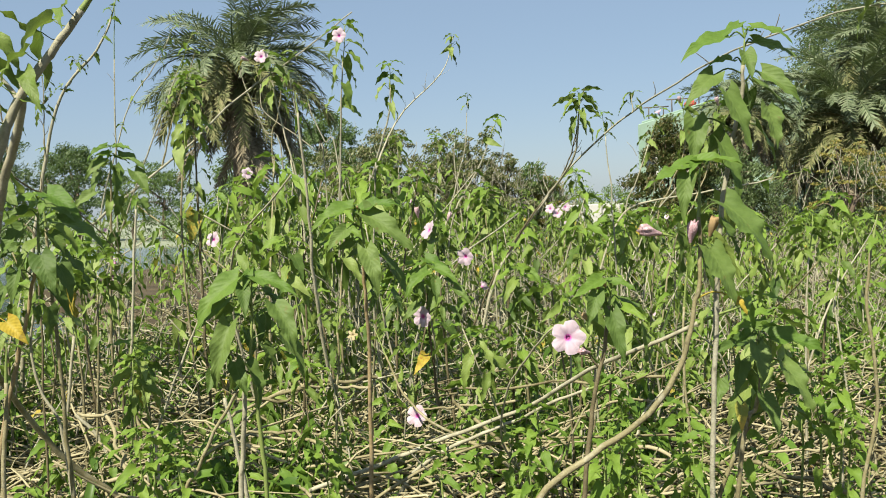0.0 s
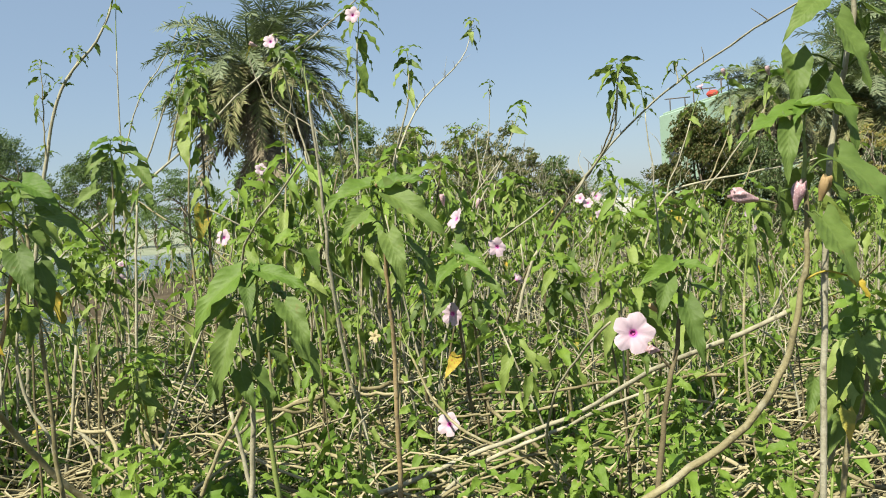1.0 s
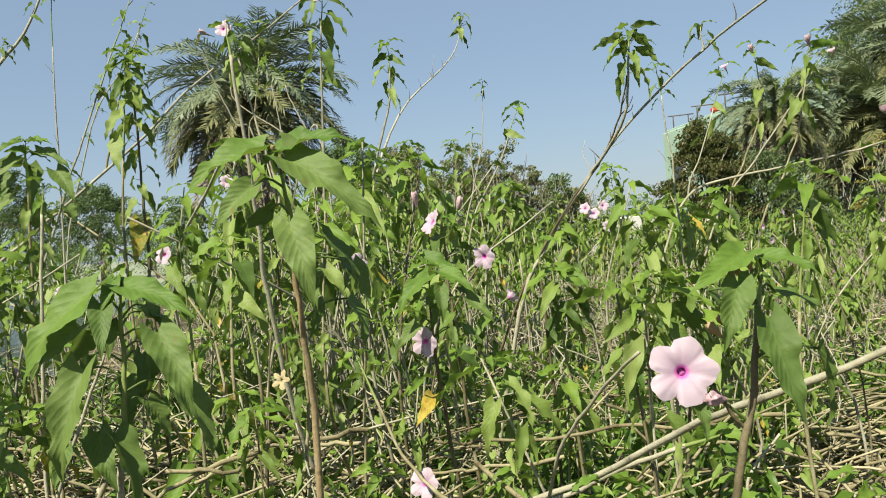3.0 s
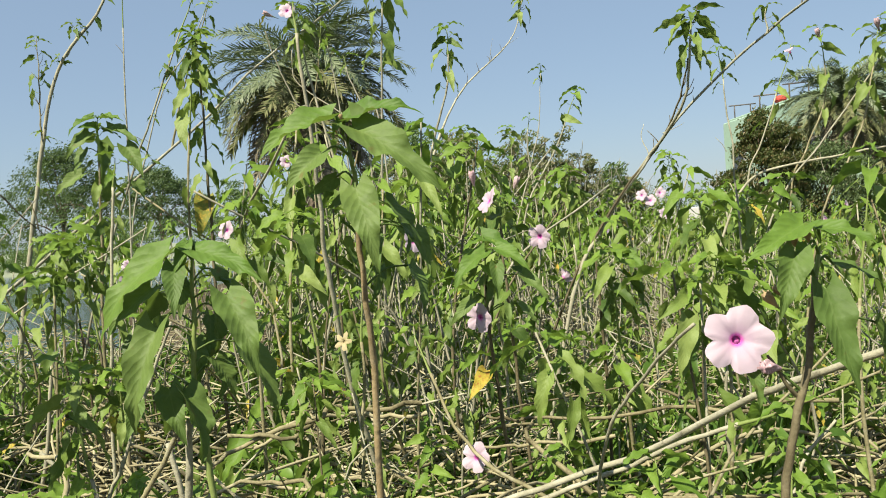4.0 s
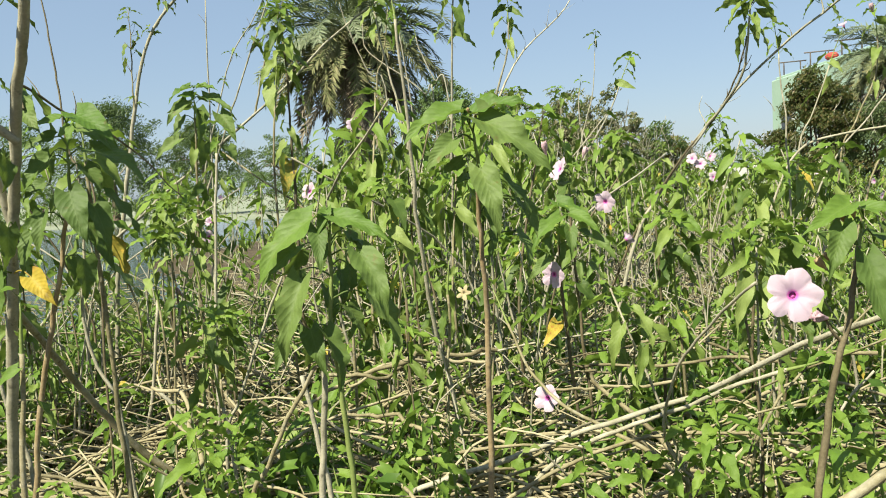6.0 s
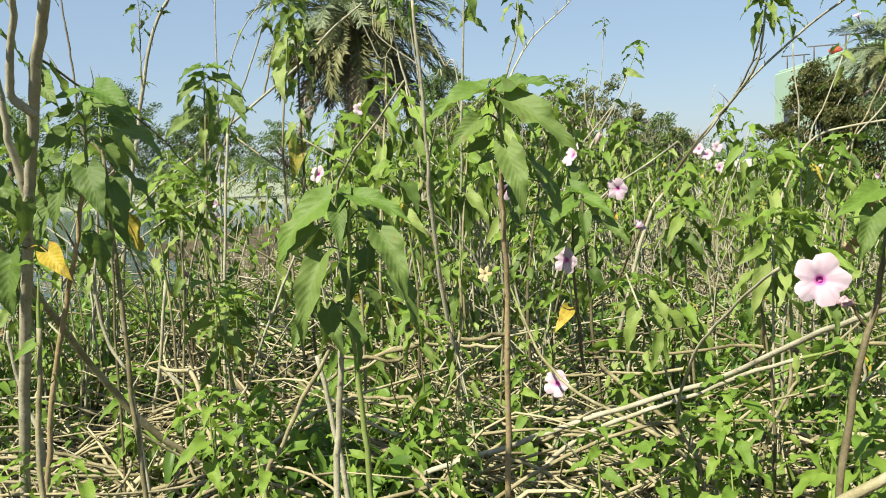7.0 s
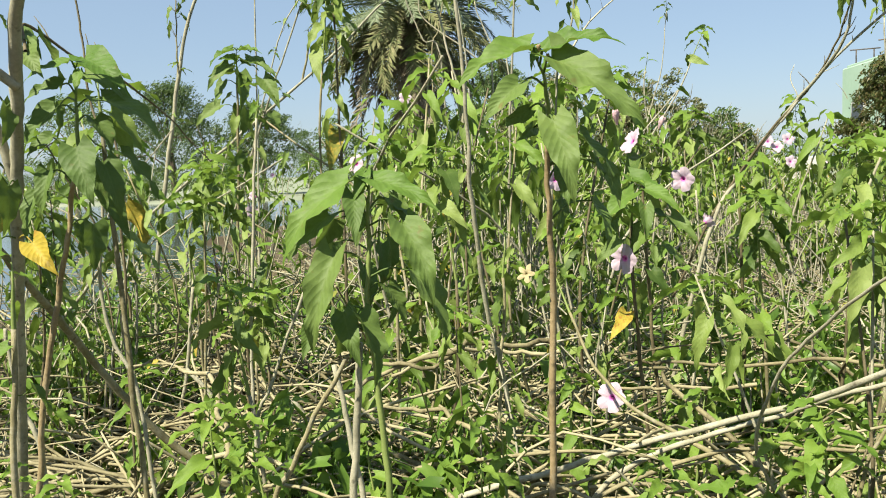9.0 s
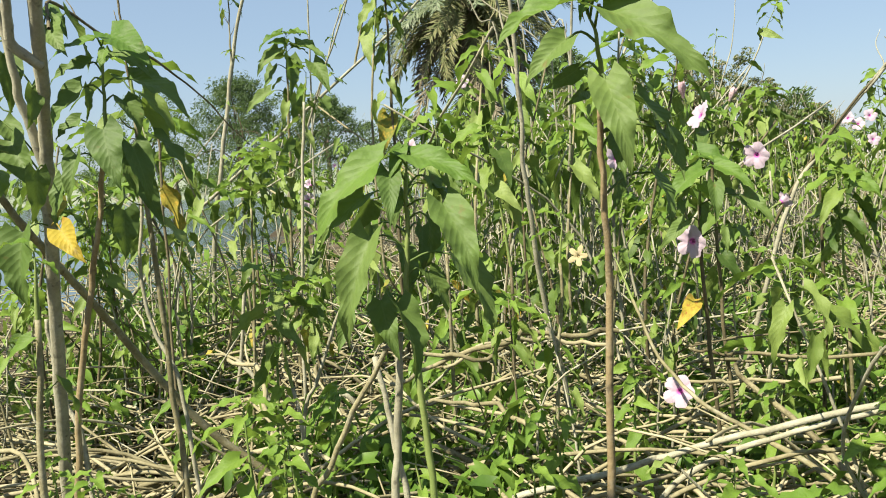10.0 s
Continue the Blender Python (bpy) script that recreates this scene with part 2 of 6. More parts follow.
PETAL = petal_material()
BUD = leaf_material("bud_pink", [(0.0, (0.60, 0.33, 0.43)), (1.0, (0.68, 0.45, 0.52))], veins=False, gloss=0.6, blotch=(0.70, 0.55, 0.58))
PETAL_DRY = leaf_material("petal_withered", [(0.0, (0.50, 0.38, 0.22)), (1.0, (0.62, 0.50, 0.33))], veins=False, gloss=0.7)
BUD_DRY = leaf_material("bud_tan", [(0.0, (0.45, 0.28, 0.16)), (1.0, (0.58, 0.40, 0.24))], veins=False, gloss=0.7)


def water_material():
    m, nt, bsdf, out = nodes_of("pond_water")
    bsdf.inputs["Base Color"].default_value = (0.05, 0.07, 0.07, 1)
    bsdf.inputs["Roughness"].default_value = 0.08
    bump_to(nt, bsdf, noise_node(nt, 1.5, 4.0), 0.15, 0.05)
    return m


WATER = water_material()


# ---- mesh helpers ----
def mesh_from(name, verts, faces, uvs=None, smooth=True):
    me = bpy.data.meshes.new(name)
    me.from_pydata([tuple(v) for v in verts], [], faces)
    if uvs is not None:
        layer = me.uv_layers.new(name="UVMap")
        idx = np.empty(len(me.loops), dtype=np.int32)
        me.loops.foreach_get("vertex_index", idx)
        layer.data.foreach_set("uv", np.asarray(uvs, dtype=np.float32)[idx].ravel())
    if smooth:
        me.polygons.foreach_set("use_smooth", [True] * len(me.polygons))
    me.update()
    return me


def put(name, me, material, parent=None, m=None, label="", kind=""):
    """Links a mesh as one object, with its material, under a thing or a part."""
    if not me.materials:
        me.materials.append(material)
    ob = new(name, me)
    if parent:
        ob.parent = parent
    if m is not None:
        ob.matrix_basis = m
    if label or kind:
        tagged(ob, label=label, kind=kind)
    return ob


def smooth_path(points, per=5):
    """A Catmull-Rom curve through the points."""
    p = [np.array(q, dtype=float) for q in points]
    if len(p) < 3:
        return np.array([p[0] + (p[-1] - p[0]) * k / per for k in range(per + 1)])
    p = [2 * p[0] - p[1]] + p + [2 * p[-1] - p[-2]]
    out = []
    for i in range(1, len(p) - 2):
        for k in range(per):
            t = k / per
            a, b, c, d = p[i - 1], p[i], p[i + 1], p[i + 2]
            out.append(0.5 * (2 * b + (c - a) * t + (2 * a - 5 * b + 4 * c - d) * t * t + (3 * b - a - 3 * c + d) * t ** 3))
    out.append(p[-2])
    return np.array(out)


def tube_data(path, r0, r1, sides=6, knots=0.0, rng=None, taper=1.0):
    """Vertices and faces of a tapering tube along a path, with slight swellings at its joints."""
    n = len(path)
    tang = np.gradient(path, axis=0)
    tang /= np.linalg.norm(tang, axis=1)[:, None] + 1e-9
    ref = np.array([0.31, 0.95, 0.1]) if abs(tang[0][2]) > 0.7 else np.array([0.0, 0.0, 1.0])
    verts, faces = [], []
    for i in range(n):
        a = np.cross(tang[i], ref)
        a /= np.linalg.norm(a) + 1e-9
        b = np.cross(tang[i], a)
        r = r0 + (r1 - r0) * (i / (n - 1)) ** taper
        if knots and rng:
            r *= 1 + knots * rng.uniform(-0.4, 1.0) * (i % 3 == 0)
        for k in range(sides):
            t = 2 * math.pi * k / sides
            verts.append(path[i] + r * (math.cos(t) * a + math.sin(t) * b))
    for i in range(n - 1):
        for k in range(sides):
            k2 = (k + 1) % sides
            faces.append((i * sides + k, i * sides + k2, (i + 1) * sides + k2, (i + 1) * sides + k))
    faces.append(tuple(range((n - 1) * sides, n * sides)))
    return np.array(verts), faces


class Heap:
    """Collects pieces of geometry for one joined mesh."""

    def __init__(self):
        self.v, self.f, self.u, self.m, self.n = [], [], [], [], 0

    def add(self, verts, faces, uvs=None, slot=0):
        self.m.extend([slot] * len(faces))
        verts = np.asarray(verts)
        self.v.append(verts)
        self.f.extend([tuple(i + self.n for i in f) for f in faces])
        self.u.append(np.zeros((len(verts), 2)) if uvs is None else np.asarray(uvs))
        self.n += len(verts)

    def mesh(self, name, smooth=True):
        me = mesh_from(name, np.concatenate(self.v), self.f, np.concatenate(self.u), smooth)
        if any(self.m):
            me.polygons.foreach_set("material_index", self.m)
        return me


def heart_profile(s):
    """Half-breadth of a heart-based, long-pointed blade at s along its midrib, 1 at its widest."""
    if s < 0.2:
        return 0.62 + 0.38 * math.sin(math.pi / 2 * s / 0.2)
    u = (s - 0.2) / 0.8
    return (1 - u) ** 1.12 * (1 + 0.42 * u)


def leaf_data(droop, rng, segs=11, cols=2, petiole=0.34, width=0.60):
    """A heart-based, long-pointed leaf, 1 long, on a stalk that rises from the origin along +x; droop 0 spreads, 1 hangs."""
    verts, faces, uvs = [], [], []
    rise = radians(55 - 35 * droop + rng.uniform(-10, 10))
    p = np.array([petiole * math.cos(rise), 0, petiole * math.sin(rise)])
    mid = p * 0.5 + np.array([0, 0, -0.02 - 0.05 * droop])
    if cols > 1:
        tv, tf = tube_data(smooth_path([(0, 0, 0), mid, p], 2), 0.014, 0.010, 4)
        verts.extend(tv)
        faces.extend(tf)
        uvs.extend([(0.5, 0.5)] * len(tv))
    start = radians(18 - 78 * droop + rng.uniform(-10, 10))
    bend = radians(24 + 38 * (1 - droop) + rng.uniform(-14, 16))
    twist = rng.uniform(-0.7, 0.7)
    fold = rng.uniform(0.15, 0.6)
    wave, phase = rng.uniform(0.03, 0.065), rng.uniform(0, 6.28)
    pos, base = p.copy(), len(verts)
    ring = 2 * cols + 1
    for i in range(segs + 1):
        s = i / segs
        ang = start - bend * s ** 1.2
        t = np.array([math.cos(ang), 0, math.sin(ang)])
        nrm = np.array([-math.sin(ang), 0, math.cos(ang)])
        if i:
            pos = pos + t / segs
        w = width * 0.64 * heart_profile(s)
        tw = twist * s
        side = np.array([0, math.cos(tw), 0]) + nrm * math.sin(tw)
        for k in range(ring):
            c = (k - cols) / cols
            edge = -0.13 * (1 - s) ** 4 * abs(c) ** 1.4 if i < segs else 0
            lift = fold * abs(c) * w * 0.5 * (1 - 0.5 * s) + wave * math.sin(phase + s * 17 + (3 if c > 0 else 0)) * abs(c) ** 2 * min(1, 3 * (1 - s))
            verts.append(pos + side * (c * w * 0.5) + nrm * lift + t * edge)
            uvs.append((0.5 + 0.5 * c, s))
    for i in range(segs):
        for k in range(ring - 1):
            a = base + i * ring + k
            faces.append((a, a + 1, a + ring + 1, a + ring))
    return np.array(verts), faces, uvs


LEAF_RNG = random.Random(11)
LEAF_STEPS = 6
LEAF_SETS, LOW_LEAVES = {}, {}
for kind_name, mat in (("green", GREEN), ("young", YOUNG), ("yellow", YELLOW), ("fading", FADING), ("withered", BROWN_LEAF)):
    for d in range(LEAF_STEPS):
        row = []
        for k in range(5 if kind_name == "green" else 2):
            me = mesh_from("leaf_" + kind_name, *leaf_data(d / (LEAF_STEPS - 1), LEAF_RNG, width=LEAF_RNG.uniform(0.50, 0.72)))
            me.materials.append(mat)
            row.append(me)
        LEAF_SETS[kind_name, d] = row
for d in range(LEAF_STEPS):
    LOW_LEAVES[d] = [leaf_data(d / (LEAF_STEPS - 1), LEAF_RNG, 5, 1, width=0.5) for k in range(4)]
SPARE_LEAVES = {d: [leaf_data(d / (LEAF_STEPS - 1), LEAF_RNG, 3, 1) for k in range(4)] for d in range(LEAF_STEPS)}


LEAF_TONES = {"fresh": BROAD_FRESH, "sun": BROAD, "shade": BROAD, "yellow": YELLOW, "fading": FADING}
STEM_LINES = {}


def big_leaf(joint, base, tip, wide, face, rng, bow=0.08, segs=18, cols=3):
    """One large blade from its notch to its tip, arched towards its upper side, waved at its margins, on a stalk from the stem."""
    axis = np.array(tip - base)
    length = np.linalg.norm(axis)
    d = axis / length
    n = np.array(face) - d * np.dot(face, d)
    n /= np.linalg.norm(n)
    side = np.cross(n, d)
    verts, faces, uvs = [], [], []
    mid = (np.array(joint) + np.array(base)) / 2 + np.array([0, 0, 0.012])
    tv, tf = tube_data(smooth_path([joint, mid, base], 3), 0.0021, 0.0015, 5)
    verts.extend(tv)
    faces.extend(tf)
    uvs.extend([(0.5, 0.5)] * len(tv))
    first = len(verts)
    fold, wave, phase = rng.uniform(0.25, 0.75), rng.uniform(0.022, 0.046), rng.uniform(0, 6.28)
    twist, sway = rng.uniform(-0.35, 0.35), rng.uniform(-0.05, 0.05)
    lop = rng.uniform(0.92, 1.08)
    for i in range(segs + 1):
        s = i / segs
        w = 0.46 * wide * heart_profile(s)
        tw = twist * s * s
        sd = side * math.cos(tw) + n * math.sin(tw)
        nn = n * math.cos(tw) - side * math.sin(tw)
        rib = np.array(base) + length * (d * s + n * bow * 4 * s * (1 - s) ** 0.8 + side * sway * math.sin(math.pi * s))
        for k in range(2 * cols + 1):
            c = (k - cols) / cols
            lobe = -0.16 * max(0.0, 1 - s / 0.28) ** 1.6 * abs(c) ** 1.3
            lift = fold * abs(c) ** 1.25 * w - 0.30 * w * max(0.0, abs(c) - 0.55)
            lift += wave * (math.sin(phase + s * 15 + (2.2 if c > 0 else 0)) + 0.55 * math.sin(phase * 2 + s * 31 + (1.1 if c > 0 else 0))) * c * c * min(1.0, 4 * (1 - s))
            lift += 0.012 * math.sin(s * 40 + 3 * abs(c)) * (1 - abs(c)) * abs(c) * 4 * (1 - s)
            verts.append(rib + length * (sd * (c * w * (lop if c > 0 else 2 - lop)) + nn * lift + d * lobe))
            uvs.append((0.5 + 0.5 * c, s))
    ring = 2 * cols + 1
    for i in range(segs):
        for k in range(ring - 1):
            q = first + i * ring + k
            faces.append((q, q + 1, q + ring + 1, q + ring))
    return mesh_from("leaf", verts, faces, uvs)


def blades(plant, rows, seed=0):
    """Single large leaves of a shoot: each from the notch of its blade to its tip, with its breadth, turned to the sun or away."""
    rng = random.Random(seed)
    line = STEM_LINES[plant.name]
    for base, tip, wide, tone in rows:
        base, tip = Vector(base) - plant.location, Vector(tip) - plant.location
        low = [p for p in line if p[2] < base.z + 0.004] or [line[0]]
        joint = min(low, key=lambda p: (p[0] - base.x) ** 2 + (p[1] - base.y) ** 2 + 0.7 * (p[2] - base.z + 0.012) ** 2)
        x = tip - base
        lean = x.x / (abs(x.x) + abs(x.z) + 1e-6)
        if tone == "shade":
            face = Vector((0.85, -0.42, 0.15))
        elif tone == "fresh":
            face = Vector((0.25 * lean, -0.62, 0.85))
        else:
            face = Vector((0.5 * lean + 0.12, -0.85, 0.30))
        face += Vector((rng.gauss(0, 0.10), rng.gauss(0, 0.08), rng.gauss(0, 0.08)))
        put("leaf", big_leaf(Vector(joint), base, tip, wide, face, rng, rng.uniform(0.06, 0.14)), LEAF_TONES[tone], plant)


def leaf_matrix(at, azimuth, size, roll=0.0, pitch=0.0, wide=1.0):
    return Matrix.Translation(at) @ Euler((0, 0, radians(azimuth))).to_matrix().to_4x4() @ Euler((radians(roll), radians(pitch), 0)).to_matrix().to_4x4() @ Matrix.Diagonal((size, size * wide, size, 1))


def add_leaf(plant, at, azimuth, size, droop, rng, sort="green", wide=1.0):
    step = min(LEAF_STEPS - 1, max(0, round(droop * (LEAF_STEPS - 1))))
    me = rng.choice(LEAF_SETS[sort, step])
    return put("leaf", me, None, plant, leaf_matrix(at, azimuth, size, rng.gauss(0, 22), rng.uniform(-8, 8), wide))


def flower_data(open_=1.0, rings=9, around=40, deep=0.0):
    """A five-lobed funnel flower, 1 across, opening along +z from its base at the origin."""
    rng = random.Random(5)
    verts, uvs, faces = [], [], []
    for i in range(rings + 1):
        s = i / rings
        tube = min(1.0, s / 0.5)
        limb = max(0.0, (s - 0.5) / 0.5)
        for k in range(around):
            a = 2 * math.pi * k / around
            lobe = abs(math.cos(2.5 * a + 0.12 * math.sin(3 * a))) ** 0.55
            r = 0.058 + 0.022 * tube ** 2 + limb ** 0.85 * open_ * (0.255 - deep + (0.172 + deep) * lobe ** (1 + 6 * deep) * limb + 0.014 * limb * math.sin(11 * a + 0.7))
            z = 0.05 * tube + 0.03 * min(1.0, tube * 3) + (0.11 + 0.35 * (1 - open_)) * math.sin(limb * 1.75) - 0.07 * limb ** 3 * (1 - lobe)
            z += 0.024 * limb ** 2 * math.sin(5 * a * 3 + 1.3) + 0.022 * limb * math.sin(7 * a) + 0.03 * limb ** 2 * math.sin(2 * a + 0.8)
            verts.append((r * math.cos(a), r * math.sin(a), z))
            uvs.append((k / around + 0.1, s))
    for i in range(rings):
        for k in range(around):
            k2 = (k + 1) % around
            faces.append((i * around + k, i * around + k2, (i + 1) * around + k2, (i + 1) * around + k))
    faces.append(tuple(range(around)))
    return np.array(verts), faces, uvs


def bud_data(seed, rings=11, around=20):
    """A furled flower, 0.8 long: a slim tube that swells into twisted folds with a ragged mouth."""
    rng = random.Random(seed)
    tilt = rng.uniform(-0.10, 0.10)
    verts, faces = [], []
    for i in range(rings + 1):
        s = i / rings
        r = 0.05 + 0.125 * max(0.0, math.sin(math.pi * min(1.0, s * 0.62 + 0.03))) ** 1.6 - 0.03 * max(0.0, s - 0.8) * 5
        for k in range(around):
            t = 2 * math.pi * k / around
            q = r * (1 + 0.30 * s * math.cos(5 * (t + 1.3 * s)) + 0.10 * s * math.cos(2 * t + seed))
            z = 0.8 * s + 0.05 * s ** 4 * math.cos(5 * t + 1) + 0.04 * s ** 3 * math.cos(3 * t + seed)
            verts.append((q * math.cos(t) + tilt * s * s, q * math.sin(t), z))
    for i in range(rings):
        for k in range(around):
            k2 = (k + 1) % around
            faces.append((i * around + k, i * around + k2, (i + 1) * around + k2, (i + 1) * around + k))
    faces.append(tuple(range(rings * around, (rings + 1) * around)))
    return np.array(verts), faces


FLOWER_OPEN = mesh_from("flower_open", *flower_data(1.0))
FLOWER_HALF = mesh_from("flower_half", *flower_data(0.62))
FLOWER_WITHERED = mesh_from("flower_withered", *flower_data(1.0, 7, 30, 0.17))
FLOWER_FAR = mesh_from("flower_far", *flower_data(0.95, 5, 15))
BUD_MESH = mesh_from("bud", *bud_data(2))
BUD_TAN = mesh_from("bud_tan", *bud_data(5))
for me, mat in ((FLOWER_OPEN, PETAL), (FLOWER_HALF, PETAL), (FLOWER_FAR, PETAL), (BUD_MESH, BUD), (BUD_TAN, BUD_DRY), (FLOWER_WITHERED, PETAL_DRY)):
    me.materials.append(mat)


def calyx_mesh():
    h = Heap()
    v, f = tube_data(smooth_path([(0, 0, -0.55), (0.03, 0, -0.25), (0, 0, -0.006)], 3), 0.018, 0.052, 6)
    h.add(v, f)
    for k in range(5):
        a = 2 * math.pi * k / 5
        c, s = math.cos(a), math.sin(a)
        pts = [(0.054, -0.03, -0.03), (0.054, 0.03, -0.03), (0.086, 0.04, 0.008), (0.086, -0.04, 0.008), (0.102, 0, 0.045)]
        h.add([(x * c - y * s, x * s + y * c, z) for x, y, z in pts], [(0, 1, 2, 3), (3, 2, 4)])
    me = h.mesh("calyx")
    me.materials.append(STEM_GREEN)
    return me


CALYX = calyx_mesh()


def add_flower(plant, centre, facing, size=0.09, sort="open", far=False):
    """A flower whose mouth lies at the given centre and faces the given way."""
    me = {"open": FLOWER_OPEN, "half": FLOWER_HALF, "bud": BUD_MESH, "dry": BUD_TAN, "withered": FLOWER_WITHERED}[sort]
    if far:
        me = FLOWER_FAR
    way = Vector(facing).normalized()
    turn = way.to_track_quat("Z", "Y").to_matrix().to_4x4()
    base = Vector(centre) - way * size * 0.17
    ob = put("bud" if sort in ("bud", "dry") else "flower", me, None, plant, Matrix.Translation(base) @ turn @ Matrix.Diagonal((size, size, size, 1)))
    if not far:
        put("calyx", CALYX, None, ob)
    return ob


def shrub(path, r0=0.008, r1=0.004, stem=None, leaves=(), auto=0, zone=0.4, size=0.15, seed=0, label="", first=0.0, branches=(), sides=7, fresh=4, green_top=3, spurs=0, tufts=0):
    """A flowering shrub shoot: a stem along the path, up from its foot, with leaves at given depths below its tip
    (depth, azimuth, length, droop) or strewn along the top zone."""
    rng = random.Random(seed)
    base = Vector(path[0])
    plant = new("shrub")
    plant.location = base
    tagged(plant, label=label or "leafy green shrub shoot with drooping pointed leaves", category="shrub", group="field of flowering shrubs")
    local = smooth_path([Vector(p) - base for p in path], 6)
    for i in range(1, len(local)):
        kink = noise.noise_vector((local[i][2] * 9 + seed, local[i][0] * 9, seed * 1.7))
        fine = noise.noise_vector((local[i][2] * 31 + seed, local[i][0] * 31, seed * 2.9))
        local[i] = local[i] + np.array(kink) * 0.006 + np.array(fine) * 0.0035
    STEM_LINES[plant.name] = local
    split = max(2, len(local) - (green_top if leaves or auto else 0))
    top_r = r0 + (r1 * 0.9 - r0) * (split / len(local)) ** 1.3
    v, f = tube_data(local[:split], r0, top_r, sides, 0.12, rng, 1.3)
    put("stem", mesh_from("stem", v, f), stem or STEM_BROWN, plant)
    if split < len(local):
        v, f = tube_data(local[split - 1:], top_r, 0.0012, sides)
        put("stem_tip", mesh_from("stem_tip", v, f), STEM_GREEN, plant)
    lens = np.concatenate([[0], np.cumsum(np.linalg.norm(np.diff(local, axis=0), axis=1))])
    total = lens[-1]

    def along(depth):
        s = max(0.0, total - depth)
        return Vector([np.interp(s, lens, local[:, k]) for k in range(3)])

    for spec in leaves:
        depth, azimuth, length, droop = spec[:4]
        add_leaf(plant, along(depth), azimuth, length, droop, rng, spec[4] if len(spec) > 4 else ("young" if depth < 0.05 else "green"))
    for i in range(auto):
        k = (i + rng.uniform(0, 0.6)) / auto
        depth = first + zone * k ** 1.5
        length = size * min(1.0, 0.66 + 1.0 * k) * rng.uniform(0.75, 1.12) * 0.92
        droop = min(1.0, max(0.0, 0.02 + 0.95 * k + rng.uniform(-0.15, 0.25)))
        sort = "young" if i < fresh else ("fading" if k > 0.8 and rng.random() < 0.025 else "green")
        add_leaf(plant, along(depth), i * 137.5 + rng.uniform(-25, 25) + seed * 40, length, droop, rng, sort)
    for i in range(tufts):
        at = along(total * (0.08 + 0.6 * (i + rng.uniform(0.1, 0.9)) / tufts))
        for k in range(4):
            add_leaf(plant, at + Vector((rng.gauss(0, 0.012), 0, 0.012 * k)), k * 97 + rng.uniform(-30, 30), rng.uniform(0.045, 0.08), rng.uniform(0.0, 0.6), rng, wide=0.8)
    for i in range(spurs):
        at = np.array(along(total * (i + rng.uniform(0.1, 0.9)) / spurs * 0.75))
        t, out, up = rng.uniform(0, 6.28), rng.uniform(0.02, 0.05), rng.uniform(0.02, 0.07)
        way = np.array([math.cos(t) * out, math.sin(t) * out * 0.5, up])
        v, f = tube_data(smooth_path([at, at + way * 0.5 + np.array([0.006, 0, -0.004]), at + way], 2), 0.0022, 0.001, 4)
        put("twig", mesh_from("twig", v, f), STEM_DARK, plant)
    for br in branches:
        bp = smooth_path([Vector(p) - base for p in br["path"]], 5)
        for i in range(1, len(bp)):
            bp[i] = bp[i] + np.array(noise.noise_vector((bp[i][2] * 22 + seed, bp[i][0] * 22, seed * 1.3))) * 0.006
        v, f = tube_data(bp, br.get("r0", 0.005), br.get("r1", 0.0025) * 0.6, 6, 0.12, rng, 1.2)
        put("branch", mesh_from("branch", v, f), br.get("stem", stem or STEM_BROWN), plant)
        for i in range(br.get("spurs", 0)):
            at = bp[rng.randrange(1, len(bp) - 1)]
            t, out, up = rng.uniform(0, 6.28), rng.uniform(0.02, 0.06), rng.uniform(0.02, 0.08)
            way = np.array([math.cos(t) * out, math.sin(t) * out * 0.5, up])
            v, f = tube_data(smooth_path([at, at + way * 0.5 + np.array([0.006, 0, -0.004]), at + way], 2), 0.0022, 0.001, 4)
            put("twig", mesh_from("twig", v, f), STEM_DARK, plant)
        n = br.get("auto", 0)
        blen = np.concatenate([[0], np.cumsum(np.linalg.norm(np.diff(bp, axis=0), axis=1))])
        for i in range(n):
            k = (i + rng.uniform(0, 0.5)) / n
            s = blen[-1] - br.get("zone", 0.2) * k ** 1.5
            at = Vector([np.interp(s, blen, bp[:, c]) for c in range(3)])
            add_leaf(plant, at, i * 137.5 + rng.uniform(-25, 25) + seed * 70, br.get("size", 0.09) * min(1.0, 0.5 + 1.5 * k) * rng.uniform(0.8, 1.15), max(0, min(1, 0.05 + 0.9 * k + rng.uniform(-0.2, 0.2))), rng)
    return plant


# ---- ground and water ----
def hill(x, y):
    return 0.05 * noise.noise((x * 0.5, y * 0.5, 0)) + 0.03 * noise.noise((x * 1.9, y * 1.9, 3))


def in_pond(x, y):
    edge = -2.8 - 0.62 * (y - 7.8) if y < 17 else -8.5
    return -60 < x < edge and 7.8 < y < 48


